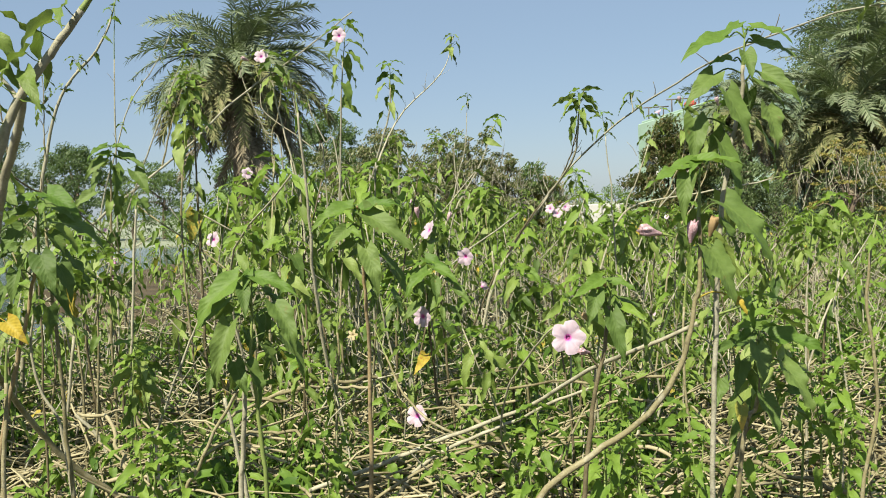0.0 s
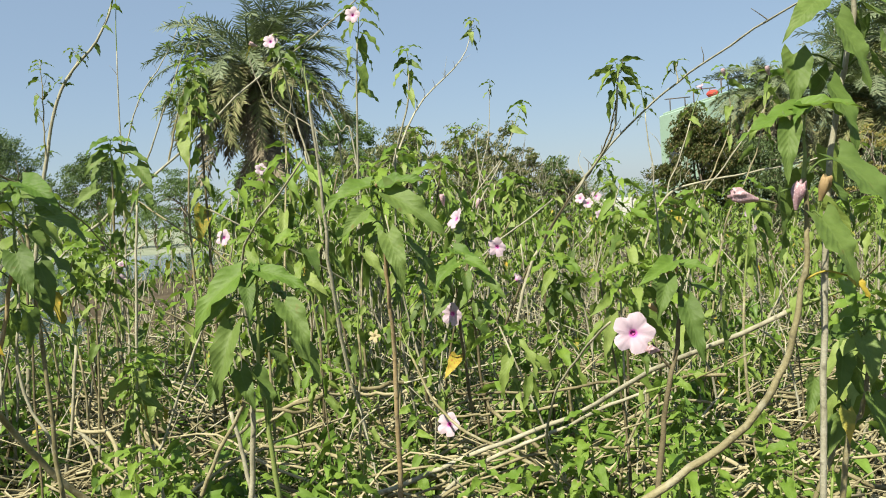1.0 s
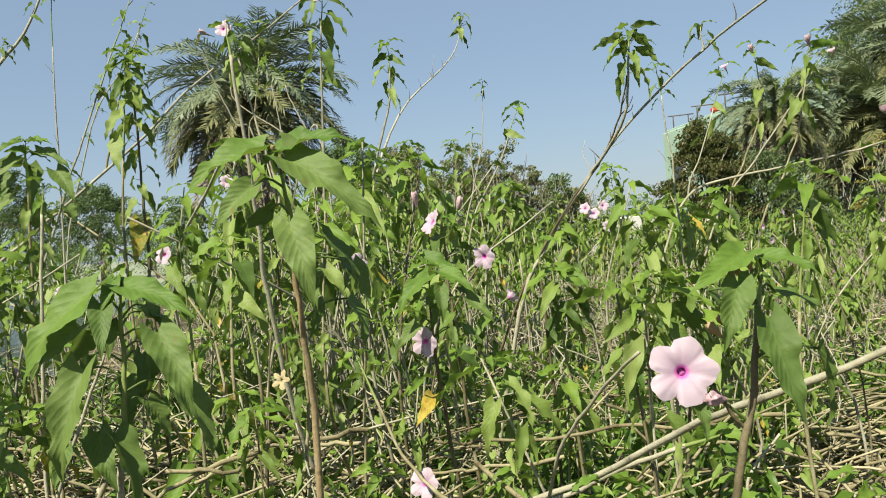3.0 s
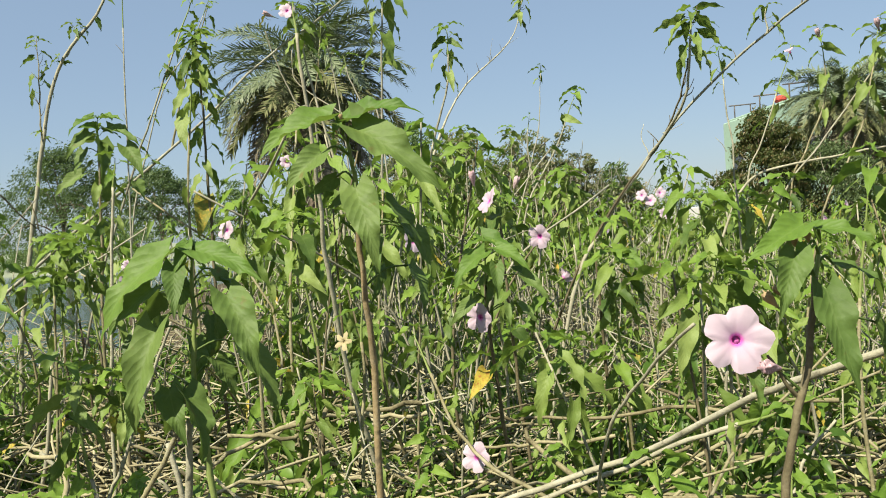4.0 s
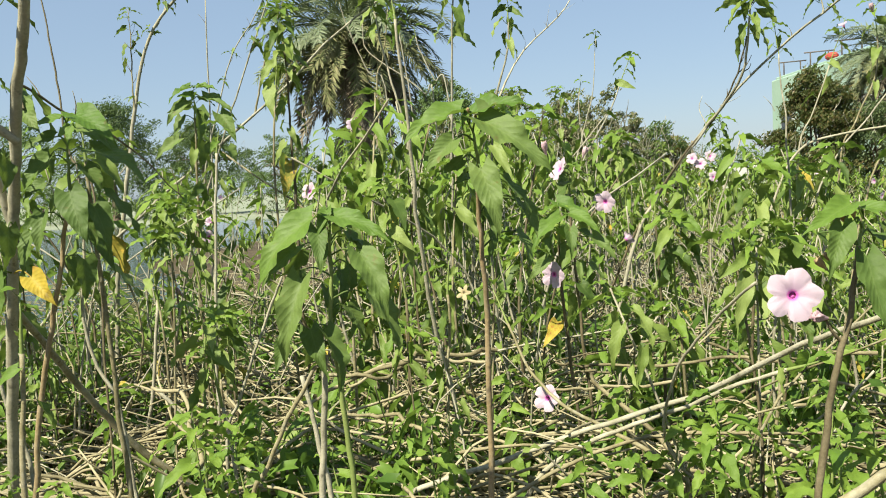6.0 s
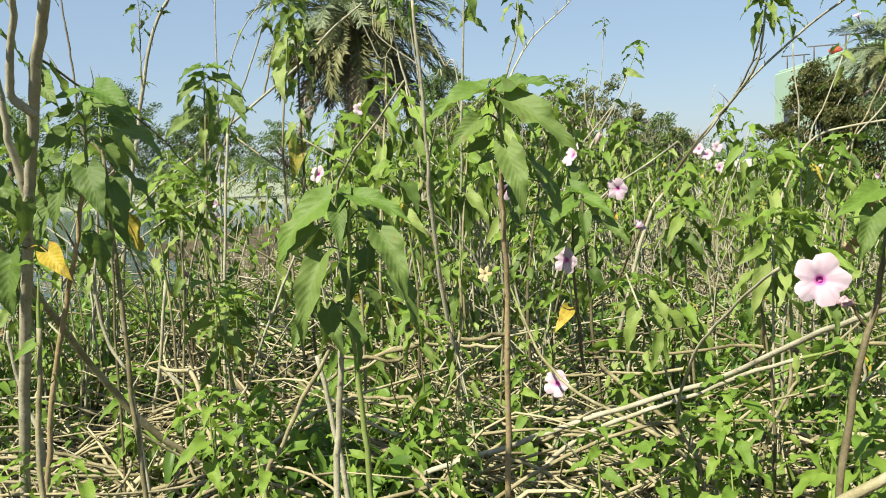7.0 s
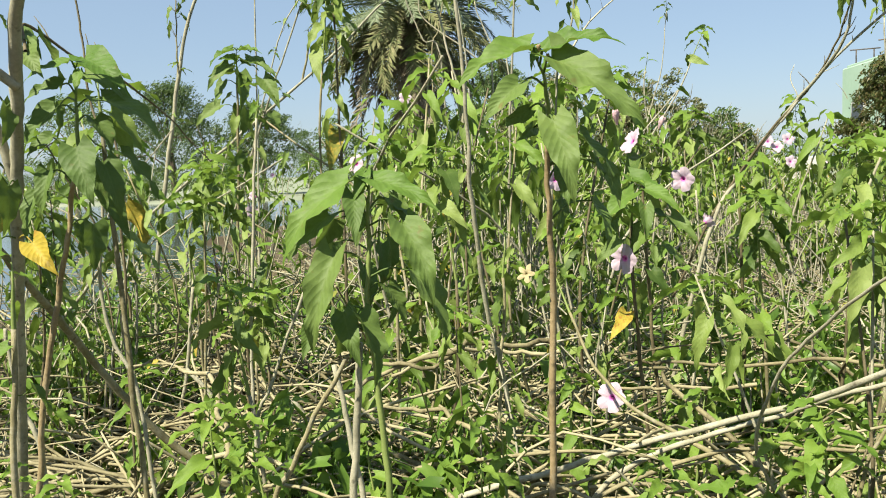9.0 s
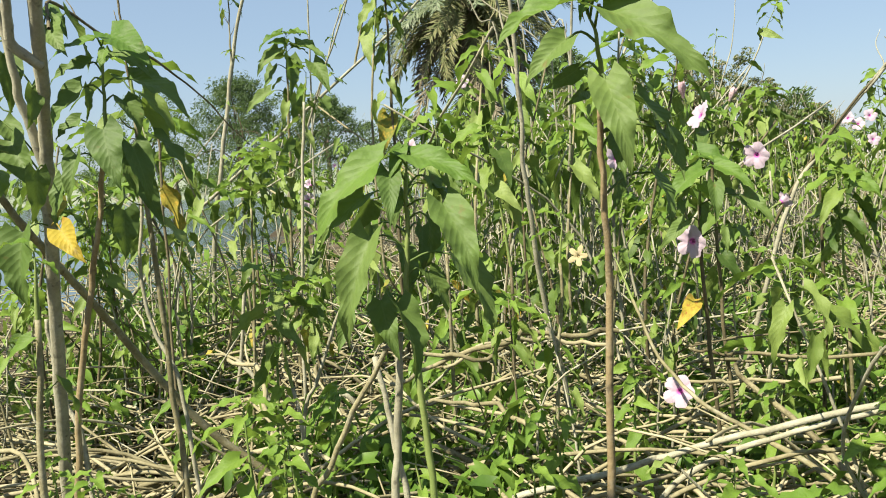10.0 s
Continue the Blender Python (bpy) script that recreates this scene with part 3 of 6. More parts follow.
def ground_mesh():
    """One sheet that is fine near the walk and coarse towards the horizon, sinking into a pond on one side."""
    h = Heap()
    xs = sorted(set([-4000, -1500, -500, -200, -120] + list(np.arange(-80, -16, 8.0)) + list(np.arange(-16, 16.1, 0.5)) + list(np.arange(20, 81, 8.0)) + [120, 200, 500, 1500, 4000]))
    ys = sorted(set([-4000, -800, -200, -60, -20, -8] + list(np.arange(-4, 14, 0.4)) + list(np.arange(14, 40, 1.5)) + list(np.arange(40, 110, 8.0)) + [150, 300, 800, 2000, 4000]))
    verts = []
    for y in ys:
        for x in xs:
            z = hill(x, y) if abs(x) < 100 and -10 < y < 110 else 0.0
            if in_pond(x, y):
                z -= 0.7
            verts.append((x, y, z))
    n = len(xs)
    faces = [(j * n + i, j * n + i + 1, (j + 1) * n + i + 1, (j + 1) * n + i) for j in range(len(ys) - 1) for i in range(n - 1)]
    h.add(verts, faces)
    return h.mesh("ground")


ground = put("ground", ground_mesh(), SOIL)
tagged(ground, "bare brown soil under the shrubs, strewn with litter", "ground", kind="structure")
water = put("water", mesh_from("water", [(-62, 6.5, -0.12), (-2, 6.5, -0.12), (-2, 49, -0.12), (-62, 49, -0.12)], [(0, 1, 2, 3)]), WATER)
tagged(water, "still pale pond water reflecting the sky", "water", kind="structure")


# ---- shrubs that the walk passes close to ----
B_, P_, G_, S_, D_ = STEM_BROWN, STEM_PALE, STEM_GREEN, STEM_GREY, STEM_DARK

plant_a = shrub([(-0.54, 2.42, 0.0), (-0.548, 2.41, 0.4), (-0.555, 2.4, 0.7), (-0.564, 2.38, 0.9), (-0.569, 2.37, 1.0), (-0.561, 2.37, 1.14), (-0.554, 2.37, 1.222)], 0.0075, 0.0035, G_, seed=1,
    leaves=[(0.0, 100, 0.05, 0.0), (0.0, 10, 0.04, 0.1)],
    label="bright green shrub shoot with large drooping heart-shaped leaves")

plant_b = shrub([(-0.235, 2.26, 0.0), (-0.232, 2.26, 0.5), (-0.218, 2.25, 0.93), (-0.216, 2.22, 1.1), (-0.214, 2.18, 1.26), (-0.211, 2.15, 1.355), (-0.222, 2.15, 1.402)], 0.0068, 0.0030, STEM_RED, seed=2, green_top=11,
    leaves=[(0.0, 100, 0.04, 0.0)],
    label="tall shrub shoot with a brown stem and broad leaves")
for dx, dz, size in ((0.0, 0.0, 0.016), (0.012, -0.012, 0.013), (-0.010, -0.016, 0.013)):
    add_flower(plant_b, Vector((-0.219 + dx, 2.14, 1.405 + dz)) - plant_b.location, (-0.2 + 8 * dx, -0.5, 1), size, "dry")

add_flower(plant_b, Vector((-0.255, 2.205, 1.071)) - plant_b.location, (-0.25, -0.9, 0.35), 0.032, "withered")

plant_c = shrub([(0.26, 2.0, 0.0), (0.29, 2.0, 0.4), (0.335, 2.0, 0.82), (0.362, 2.0, 0.985), (0.388, 2.0, 1.1), (0.397, 2.0, 1.19)], 0.0072, 0.0038, D_, seed=3,
    leaves=[(0.0, 80, 0.045, 0.1)],
    branches=[dict(path=[(0.363, 2.0, 1.0), (0.345, 1.99, 1.02), (0.325, 1.985, 1.055)], r0=0.003, r1=0.003)],
    label="shrub shoot bearing a large open pale pink flower")
add_flower(plant_c, Vector((0.287, 1.975, 1.078)) - plant_c.location, (-0.14, -1, 0.18), 0.085)
add_flower(plant_c, Vector((0.333, 1.98, 1.040)) - plant_c.location, (-0.75, -0.5, 0.2), 0.046, "bud")
for dx, dz, size in ((0.0, 0.0, 0.032), (0.010, 0.010, 0.026), (0.03, 0.07, 0.024), (0.045, 0.075, 0.020)):
    add_flower(plant_c, Vector((0.338 + dx, 1.99, 1.118 + dz)) - plant_c.location, (-0.75 + 10 * dx, -0.3, 0.8), size, "dry")

plant_d = shrub([(0.56, 1.76, 0.0), (0.56, 1.76, 0.5), (0.565, 1.76, 0.95), (0.58, 1.74, 1.35), (0.62, 1.72, 1.6), (0.62, 1.7, 1.72)], 0.0068, 0.004, S_, seed=4,
    leaves=[(0.0, 30, 0.05, 0.0), (0.12, 60, 0.10, 0.8), (0.2, 120, 0.10, 0.9), (0.33, 70, 0.10, 1.0), (0.36, 140, 0.10, 1.0)],
    label="tall shrub shoot with a dense umbrella of hanging leaves")
plant_d2 = shrub([(-0.02, 1.78, 0.0), (0.03, 1.72, 0.52), (0.17, 1.69, 0.79), (0.29, 1.68, 0.88), (0.42, 1.68, 0.98), (0.475, 1.68, 1.06), (0.5, 1.68, 1.16), (0.517, 1.68, 1.27), (0.522, 1.68, 1.46)], 0.008, 0.004, STEM_BROWN, seed=5,
    leaves=[(0.0, 10, 0.06, 0.2, "young"), (0.0, 190, 0.06, 0.3, "young"), (0.12, 80, 0.11, 0.9), (0.16, 20, 0.11, 0.95)],
    label="leaning shrub shoot with closed pink flower buds")
add_flower(plant_d2, Vector((0.425, 1.66, 1.333)) - plant_d2.location, (-1, -0.25, 0.25), 0.062, "bud")
add_flower(plant_d2, Vector((0.49, 1.65, 1.32)) - plant_d2.location, (0.0, -0.3, 1), 0.055, "bud")
add_flower(plant_d2, Vector((0.53, 1.65, 1.33)) - plant_d2.location, (0.2, -0.3, 1), 0.05, "dry")
low_shoot = shrub([(0.659, 2.1, 0.0), (0.719, 2.04, 0.764), (0.754, 2.03, 0.879), (0.767, 2.02, 0.965), (0.756, 2.01, 1.073)], 0.0065, 0.0035, STEM_BROWN, seed=37, green_top=5, leaves=[(0.0, 10, 0.06, 0.2, "young"), (0.0, 170, 0.07, 0.4, "young"), (0.12, 90, 0.11, 0.9), (0.2, 60, 0.11, 0.9)],
    label="low leafy shrub shoot with one browning leaf")

plant_e = shrub([(-1.45, 2.5, 0.0), (-1.42, 2.5, 0.4), (-1.35, 2.48, 0.8), (-1.29, 2.47, 1.0), (-1.259, 2.46, 1.098), (-1.229, 2.45, 1.206), (-1.192, 2.43, 1.313), (-1.184, 2.43, 1.404), (-1.179, 2.43, 1.473)], 0.0075, 0.0038, STEM_RED, seed=6, green_top=14,
    leaves=[(0.0, 80, 0.035, 0.0)],
    label="dark-leaved shrub shoot with one yellowing leaf")


wood = shrub([(-1.72, 2.8, 0.0), (-1.62, 2.7, 0.4), (-1.51, 2.6, 0.8), (-1.435, 2.52, 1.025), (-1.381, 2.47, 1.169), (-1.324, 2.42, 1.303), (-1.256, 2.35, 1.426), (-1.191, 2.28, 1.537), (-1.119, 2.21, 1.635), (-1.04, 2.12, 1.78)], 0.0155, 0.012, P_, seed=7,
    branches=[dict(path=[(-1.249, 2.34, 1.43), (-1.268, 2.30, 1.465), (-1.261, 2.28, 1.505), (-1.239, 2.26, 1.56), (-1.197, 2.22, 1.642), (-1.15, 2.17, 1.75)], r0=0.010, r1=0.010, auto=4, zone=0.2, size=0.1),
              dict(path=[(-1.353, 2.445, 1.24), (-1.356, 2.42, 1.317), (-1.358, 2.4, 1.369), (-1.35, 2.38, 1.432), (-1.345, 2.36, 1.518), (-1.34, 2.3, 1.7)], r0=0.010, r1=0.010, auto=4, zone=0.3, size=0.1),
              dict(path=[(-1.24, 2.36, 1.50), (-1.287, 2.42, 1.567), (-1.247, 2.5, 1.515), (-1.182, 2.58, 1.467), (-1.145, 2.65, 1.417), (-1.117, 2.72, 1.351), (-1.089, 2.8, 1.28)], r0=0.0035, r1=0.002, stem=D_, spurs=4)],
    label="thick grey woody shrub stem with forked branches")
for k, (x, z, azm) in enumerate([(-1.40, 1.36, 190), (-1.42, 1.28, 230), (-1.45, 1.2, 180), (-1.40, 1.5, 200), (-1.46, 1.1, 200), (-1.30, 1.52, 30)]):
    add_leaf(wood, Vector((x, 2.42, z)) - wood.location, azm, 0.13, 0.85, random.Random(k))

shrub([(-1.12, 3.25, 0.0), (-1.2, 3.15, 0.2), (-1.27, 3.1, 0.35), (-1.4, 3.0, 0.52), (-1.49, 2.86, 0.75), (-1.49, 2.65, 0.98), (-1.48, 2.5, 1.12), (-1.52, 2.4, 1.3)], 0.013, 0.008, B_, auto=5, zone=0.15, size=0.12, seed=8, label="slanting brown shrub stem, bare below")

shrub([(-0.80, 2.95, 0.22), (-0.53, 2.87, 0.415), (-0.264, 2.85, 0.514), (-0.05, 2.82, 0.60), (0.22, 2.66, 0.735), (0.4, 2.35, 0.92), (0.52, 2.15, 1.02), (0.75, 2.0, 1.15)], 0.0084, 0.0055, P_, auto=6, zone=0.15, size=0.11, seed=9, label="long pale arching woody stem lying over the litter")
shrub([(-0.3, 3.0, 0.2), (-0.185, 2.98, 0.39), (-0.112, 2.97, 0.47), (0.027, 2.95, 0.555), (0.2, 2.9, 0.63), (0.36, 2.75, 0.74), (0.55, 2.6, 0.84)], 0.008, 0.005, P_, auto=5, zone=0.15, size=0.1, seed=10, label="pale arching woody stem beside a longer one")
shrub([(0.4, 2.6, 0.32), (0.19, 2.8, 0.51), (0.01, 3.0, 0.57), (-0.09, 3.05, 0.62), (-0.2, 3.2, 0.72), (-0.3, 3.3, 0.95)], 0.007, 0.004, B_, auto=4, zone=0.12, size=0.1, seed=11, label="thin brown stem crossing the arching ones")
shrub([(-1.5, 3.8, 0.0), (-1.42, 3.76, 0.2), (-1.36, 3.75, 0.36), (-1.3, 3.74, 0.40), (-1.25, 3.74, 0.34)], 0.013, 0.009, S_, seed=12, label="short grey broken stem bent over at its top")
shrub([(0.3, 2.7, 0.0), (0.26, 2.7, 0.45), (0.19, 2.7, 0.56), (0.16, 2.65, 0.68), (0.18, 2.5, 0.85), (0.24, 2.35, 0.98), (0.28, 2.2, 1.07)], 0.004, 0.003, P_, seed=13, label="thin pale stem rising towards a flower")

shrub([(-0.40, 3.45, 0.0), (-0.449, 3.4, 0.506), (-0.491, 3.3, 0.815), (-0.509, 3.2, 1.148), (-0.51, 3.15, 1.344), (-0.516, 3.1, 1.67), (-0.531, 3.1, 1.853)], 0.0085, 0.004, P_, seed=14, auto=3, zone=0.2, size=0.08, label="thin bare pale stem standing upright")

plant_v = shrub([(-0.02, 3.4, 0.0), (-0.03, 3.36, 0.4), (-0.075, 3.25, 0.93), (-0.07, 3.2, 1.175)], 0.007, 0.0035, D_, seed=15, auto=5, zone=0.12, size=0.09, fresh=5, label="bright green shrub shoot beside a pink flower")
add_flower(plant_v, Vector((-0.098, 3.2, 0.982)) - plant_v.location, (-0.5, -0.85, -0.05), 0.085)
add_flower(plant_v, Vector((-0.138, 3.28, 0.575)) - plant_v.location, (-0.35, -0.85, 0.3), 0.09)
add_leaf(plant_v, Vector((-0.105, 3.30, 0.805)) - plant_v.location, -85, 0.118, 0.85, random.Random(1), "yellow")
plant_u = shrub([(0.28, 3.8, 0.0), (0.29, 3.75, 0.6), (0.272, 3.7, 1.0), (0.27, 3.7, 1.212)], 0.007, 0.0035, D_, seed=17, auto=5, zone=0.12, size=0.09, fresh=5, label="bright green shrub shoot with an umbrella of hanging leaves")
plant_w = shrub([(0.05, 3.7, 0.0), (0.0, 3.65, 0.6), (-0.03, 3.62, 1.1), (-0.03, 3.6, 1.3)], 0.007, 0.0035, D_, seed=16, auto=18, zone=0.5, size=0.14, label="shrub shoot topped by pink flowers and buds")
add_flower(plant_w, Vector((-0.068, 3.55, 1.31)) - plant_w.location, (-0.75, -0.42, 0.45), 0.088)
add_flower(plant_w, Vector((-0.11, 3.58, 1.37)) - plant_w.location, (-0.2, -0.3, 1), 0.06, "bud")
add_flower(plant_w, Vector((0.02, 3.58, 1.35)) - plant_w.location, (0.3, -0.3, 1), 0.05, "bud")
add_flower(plant_w, Vector((0.087, 3.59, 1.185)) - plant_w.location, (-0.35, -0.8, -0.1), 0.080)
add_flower(plant_w, Vector((0.16, 3.62, 1.05)) - plant_w.location, (0.6, 0.45, 0.35), 0.075, "half")

add_flower(plant_w, Vector((-0.29, 3.4, 1.2)) - plant_w.location, (0.5, -0.75, 0.05), 0.07)
plant_y = shrub([(-2.0, 5.3, 0.0), (-2.05, 5.28, 0.7), (-2.08, 5.27, 1.2)], 0.007, 0.003, B_, seed=35, auto=12, zone=0.5, size=0.12, label="shrub shoot with pale lilac flowers")
add_flower(plant_y, Vector((-2.08, 5.2, 1.14)) - plant_y.location, (-0.3, -0.6, 0.3), 0.085, "half")
add_flower(plant_y, Vector((-2.1, 5.22, 1.05)) - plant_y.location, (0.3, -0.7, -0.1), 0.085)
plant_z = shrub([(-1.4, 6.2, 0.0), (-1.42, 6.15, 1.0), (-1.43, 6.15, 1.75)], 0.008, 0.003, B_, seed=36, auto=18, zone=0.8, size=0.13, label="tall leafy shoot with a pink flower near its tip")
add_flower(plant_z, Vector((-1.42, 6.08, 1.71)) - plant_z.location, (0.2, -0.9, 0.25), 0.085)
plant_r = shrub([(1.0, 7.0, 0.0), (1.0, 6.95, 0.8), (1.0, 6.95, 1.35)], 0.008, 0.003, B_, seed=37, auto=16, zone=0.5, size=0.13, label="shrub shoot with a cluster of pale flowers")
for dx, dz in ((-0.04, -0.02), (0.03, 0.03), (0.05, -0.12), (-0.1, 0.02)):
    add_flower(plant_r, Vector((0.98 + dx, 6.85, 1.34 + dz)) - plant_r.location, (dx * 5, -0.8, 0.3), 0.085, "open")

shrub([(0.6, 2.4, 0.0), (0.7, 2.35, 0.35), (0.78, 2.3, 0.65), (0.87, 2.3, 0.84), (0.91, 2.3, 1.06)], 0.008, 0.004, B_, seed=217, auto=18, zone=0.3, size=0.16, label="leafy shrub shoot leaning to one side")
shrub([(-1.22, 2.7, 0.0), (-1.24, 2.65, 0.6), (-1.24, 2.6, 1.25), (-1.25, 2.6, 1.47)], 0.008, 0.004, B_, seed=18, auto=14, zone=0.4, size=0.15)
shrub([(-1.05, 1.55, 0.0), (-0.98, 1.52, 0.6), (-0.88, 1.5, 1.2), (-0.82, 1.5, 1.47), (-0.76, 1.5, 1.61), (-0.71, 1.5, 1.68), (-0.67, 1.5, 1.73), (-0.58, 1.5, 1.84)], 0.0105, 0.007, S_, seed=19,
    leaves=[(0.1, -100, 0.09, 0.7), (0.24, -70, 0.1, 0.8), (0.33, -120, 0.11, 0.9), (0.42, -150, 0.1, 0.8), (0.12, 200, 0.1, 0.6), (0.15, 160, 0.11, 0.8), (0.2, 230, 0.1, 0.9), (0.22, 100, 0.08, 0.4), (0.27, 190, 0.1, 0.8), (0.3, 20, 0.07, 0.3), (0.36, 170, 0.1, 0.5), (0.4, 210, 0.09, 0.9), (0.05, 30, 0.06, 0.1)],
    branches=[dict(path=[(-0.75, 1.5, 1.62), (-0.79, 1.5, 1.68), (-0.80, 1.5, 1.78)], r0=0.005, r1=0.003, auto=5, zone=0.12, size=0.08)], label="thick slanting grey branch with small leaves")

# ---- their single large leaves ----
blades(plant_a, [
    ((-0.588, 2.35, 1.224), (-0.706, 2.31, 1.067), 0.42, "fresh"),
    ((-0.542, 2.35, 1.226), (-0.411, 2.32, 1.161), 0.38, "fresh"),
    ((-0.573, 2.33, 1.2), (-0.559, 2.28, 1.111), 0.44, "sun"),
    ((-0.557, 2.36, 1.242), (-0.561, 2.33, 1.183), 0.42, "fresh"),
    ((-0.488, 2.34, 1.145), (-0.427, 2.3, 0.999), 0.44, "sun"),
    ((-0.485, 2.38, 1.056), (-0.427, 2.37, 0.908), 0.42, "shade"),
    ((-0.526, 2.39, 1.118), (-0.542, 2.4, 1.03), 0.5, "shade"),
    ((-0.618, 2.34, 1.093), (-0.659, 2.32, 0.906), 0.38, "sun"),
    ((-0.636, 2.4, 1.154), (-0.696, 2.41, 1.096), 0.55, "shade"),
    ((-0.581, 2.34, 0.978), (-0.547, 2.31, 0.848), 0.5, "shade"),
    ((-0.634, 2.39, 0.948), (-0.652, 2.4, 0.883), 0.85, "shade"),
    ((-0.536, 2.39, 1.025), (-0.507, 2.4, 0.949), 0.6, "shade"),
    ((-0.528, 2.4, 1.189), (-0.498, 2.42, 1.134), 0.6, "shade")], 1)
blades(plant_a, [
    ((-0.634, 2.365, 1.162), (-0.706, 2.33, 1.076), 0.46, "sun"),
    ((-0.559, 2.355, 1.239), (-0.571, 2.32, 1.186), 0.5, "fresh"),
    ((-0.581, 2.375, 1.165), (-0.575, 2.34, 1.103), 0.5, "sun"),
    ((-0.547, 2.425, 1.177), (-0.481, 2.39, 1.135), 0.5, "shade"),
    ((-0.557, 2.435, 1.101), (-0.559, 2.4, 1.006), 0.5, "shade"),
    ((-0.615, 2.365, 0.981), (-0.574, 2.33, 0.882), 0.5, "sun"),
    ((-0.539, 2.445, 1.013), (-0.546, 2.41, 0.943), 0.5, "shade"),
    ((-0.598, 2.455, 1.057), (-0.588, 2.42, 0.967), 0.5, "shade"),
    ((-0.691, 2.395, 0.95), (-0.7, 2.36, 0.886), 0.5, "sun"),
    ((-0.652, 2.435, 1.106), (-0.666, 2.4, 1.043), 0.55, "shade")], 41)
blades(plant_b, [
    ((-0.193, 2.205, 1.232), (-0.183, 2.17, 1.172), 0.46, "sun"),
    ((-0.133, 2.215, 1.237), (-0.108, 2.18, 1.169), 0.42, "sun"),
    ((-0.153, 2.265, 1.181), (-0.133, 2.23, 1.099), 0.42, "shade"),
    ((-0.151, 2.175, 1.25), (-0.14, 2.14, 1.199), 0.46, "shade"),
    ((-0.198, 2.255, 1.184), (-0.211, 2.22, 1.124), 0.46, "shade"),
    ((-0.237, 2.215, 1.3), (-0.263, 2.18, 1.277), 0.5, "shade")], 42)
blades(low_shoot, [
    ((0.768, 2.12, 1.03), (0.657, 2.08, 0.997), 0.42, "sun"),
    ((0.787, 2.02, 1.051), (0.92, 1.98, 0.997), 0.4, "fresh"),
    ((0.75, 2.04, 1.06), (0.694, 2.0, 1.038), 0.5, "fresh"),
    ((0.746, 2.0, 1.036), (0.739, 1.96, 0.937), 0.5, "sun"),
    ((0.809, 2.0, 0.995), (0.865, 1.96, 0.857), 0.42, "sun"),
    ((0.716, 2.02, 0.995), (0.683, 1.98, 0.914), 0.48, "sun"),
    ((0.76, 2.0, 0.913), (0.78, 1.96, 0.819), 0.48, "sun"),
    ((0.696, 1.97, 0.898), (0.682, 1.93, 0.841), 0.5, "fading"),
    ((0.69, 2.1, 0.937), (0.651, 2.06, 0.854), 0.48, "sun"),
    ((0.868, 2.08, 0.855), (0.916, 2.04, 0.763), 0.46, "shade"),
    ((0.796, 2.08, 1.059), (0.828, 2.04, 1.085), 0.46, "fresh"),
    ((0.871, 2.12, 0.896), (0.93, 2.08, 0.888), 0.42, "sun"),
    ((0.776, 2.12, 0.856), (0.701, 2.08, 0.767), 0.4, "sun")], 36)
blades(plant_b, [
    ((-0.209, 2.13, 1.402), (-0.095, 2.12, 1.401), 0.42, "fresh"),
    ((-0.201, 2.12, 1.392), (-0.07, 2.09, 1.281), 0.4, "sun"),
    ((-0.232, 2.13, 1.407), (-0.339, 2.1, 1.346), 0.46, "fresh"),
    ((-0.247, 2.11, 1.356), (-0.298, 2.09, 1.296), 0.55, "sun"),
    ((-0.2, 2.11, 1.303), (-0.17, 2.08, 1.18), 0.45, "sun"),
    ((-0.166, 2.15, 1.279), (-0.12, 2.16, 1.203), 0.48, "shade"),
    ((-0.24, 2.17, 1.325), (-0.29, 2.18, 1.303), 0.5, "shade"),
    ((-0.223, 2.18, 1.281), (-0.208, 2.19, 1.242), 0.5, "shade"),
    ((-0.218, 2.16, 1.408), (-0.23, 2.12, 1.374), 0.4, "fresh")], 2)
blades(plant_e, [
    ((-1.187, 2.41, 1.479), (-1.269, 2.38, 1.436), 0.5, "fresh"),
    ((-1.146, 2.41, 1.485), (-1.033, 2.38, 1.403), 0.52, "fresh"),
    ((-1.167, 2.44, 1.459), (-1.076, 2.43, 1.398), 0.4, "shade"),
    ((-1.216, 2.43, 1.44), (-1.285, 2.4, 1.401), 0.42, "sun"),
    ((-1.131, 2.43, 1.404), (-0.984, 2.4, 1.315), 0.42, "shade"),
    ((-1.218, 2.41, 1.393), (-1.283, 2.39, 1.298), 0.5, "sun"),
    ((-1.161, 2.41, 1.46), (-1.158, 2.39, 1.413), 0.5, "fresh"),
    ((-1.163, 2.45, 1.367), (-1.13, 2.45, 1.293), 0.7, "shade"),
    ((-1.166, 2.39, 1.309), (-1.114, 2.36, 1.191), 0.6, "sun"),
    ((-1.264, 2.45, 1.337), (-1.311, 2.43, 1.292), 0.55, "sun"),
    ((-1.136, 2.43, 1.279), (-1.106, 2.43, 1.158), 0.5, "shade"),
    ((-1.179, 2.45, 1.269), (-1.148, 2.45, 1.17), 0.45, "shade"),
    ((-1.248, 2.41, 1.266), (-1.261, 2.4, 1.158), 0.42, "sun"),
    ((-1.291, 2.42, 1.221), (-1.309, 2.41, 1.117), 0.4, "sun")], 3)
blades(plant_e, [
    ((-1.183, 2.45, 1.152), (-1.19, 2.45, 1.052), 0.65, "shade"),
    ((-1.23, 2.47, 1.151), (-1.227, 2.47, 1.096), 0.65, "shade"),
    ((-1.263, 2.48, 1.403), (-1.276, 2.48, 1.333), 0.3, "shade")], 4)
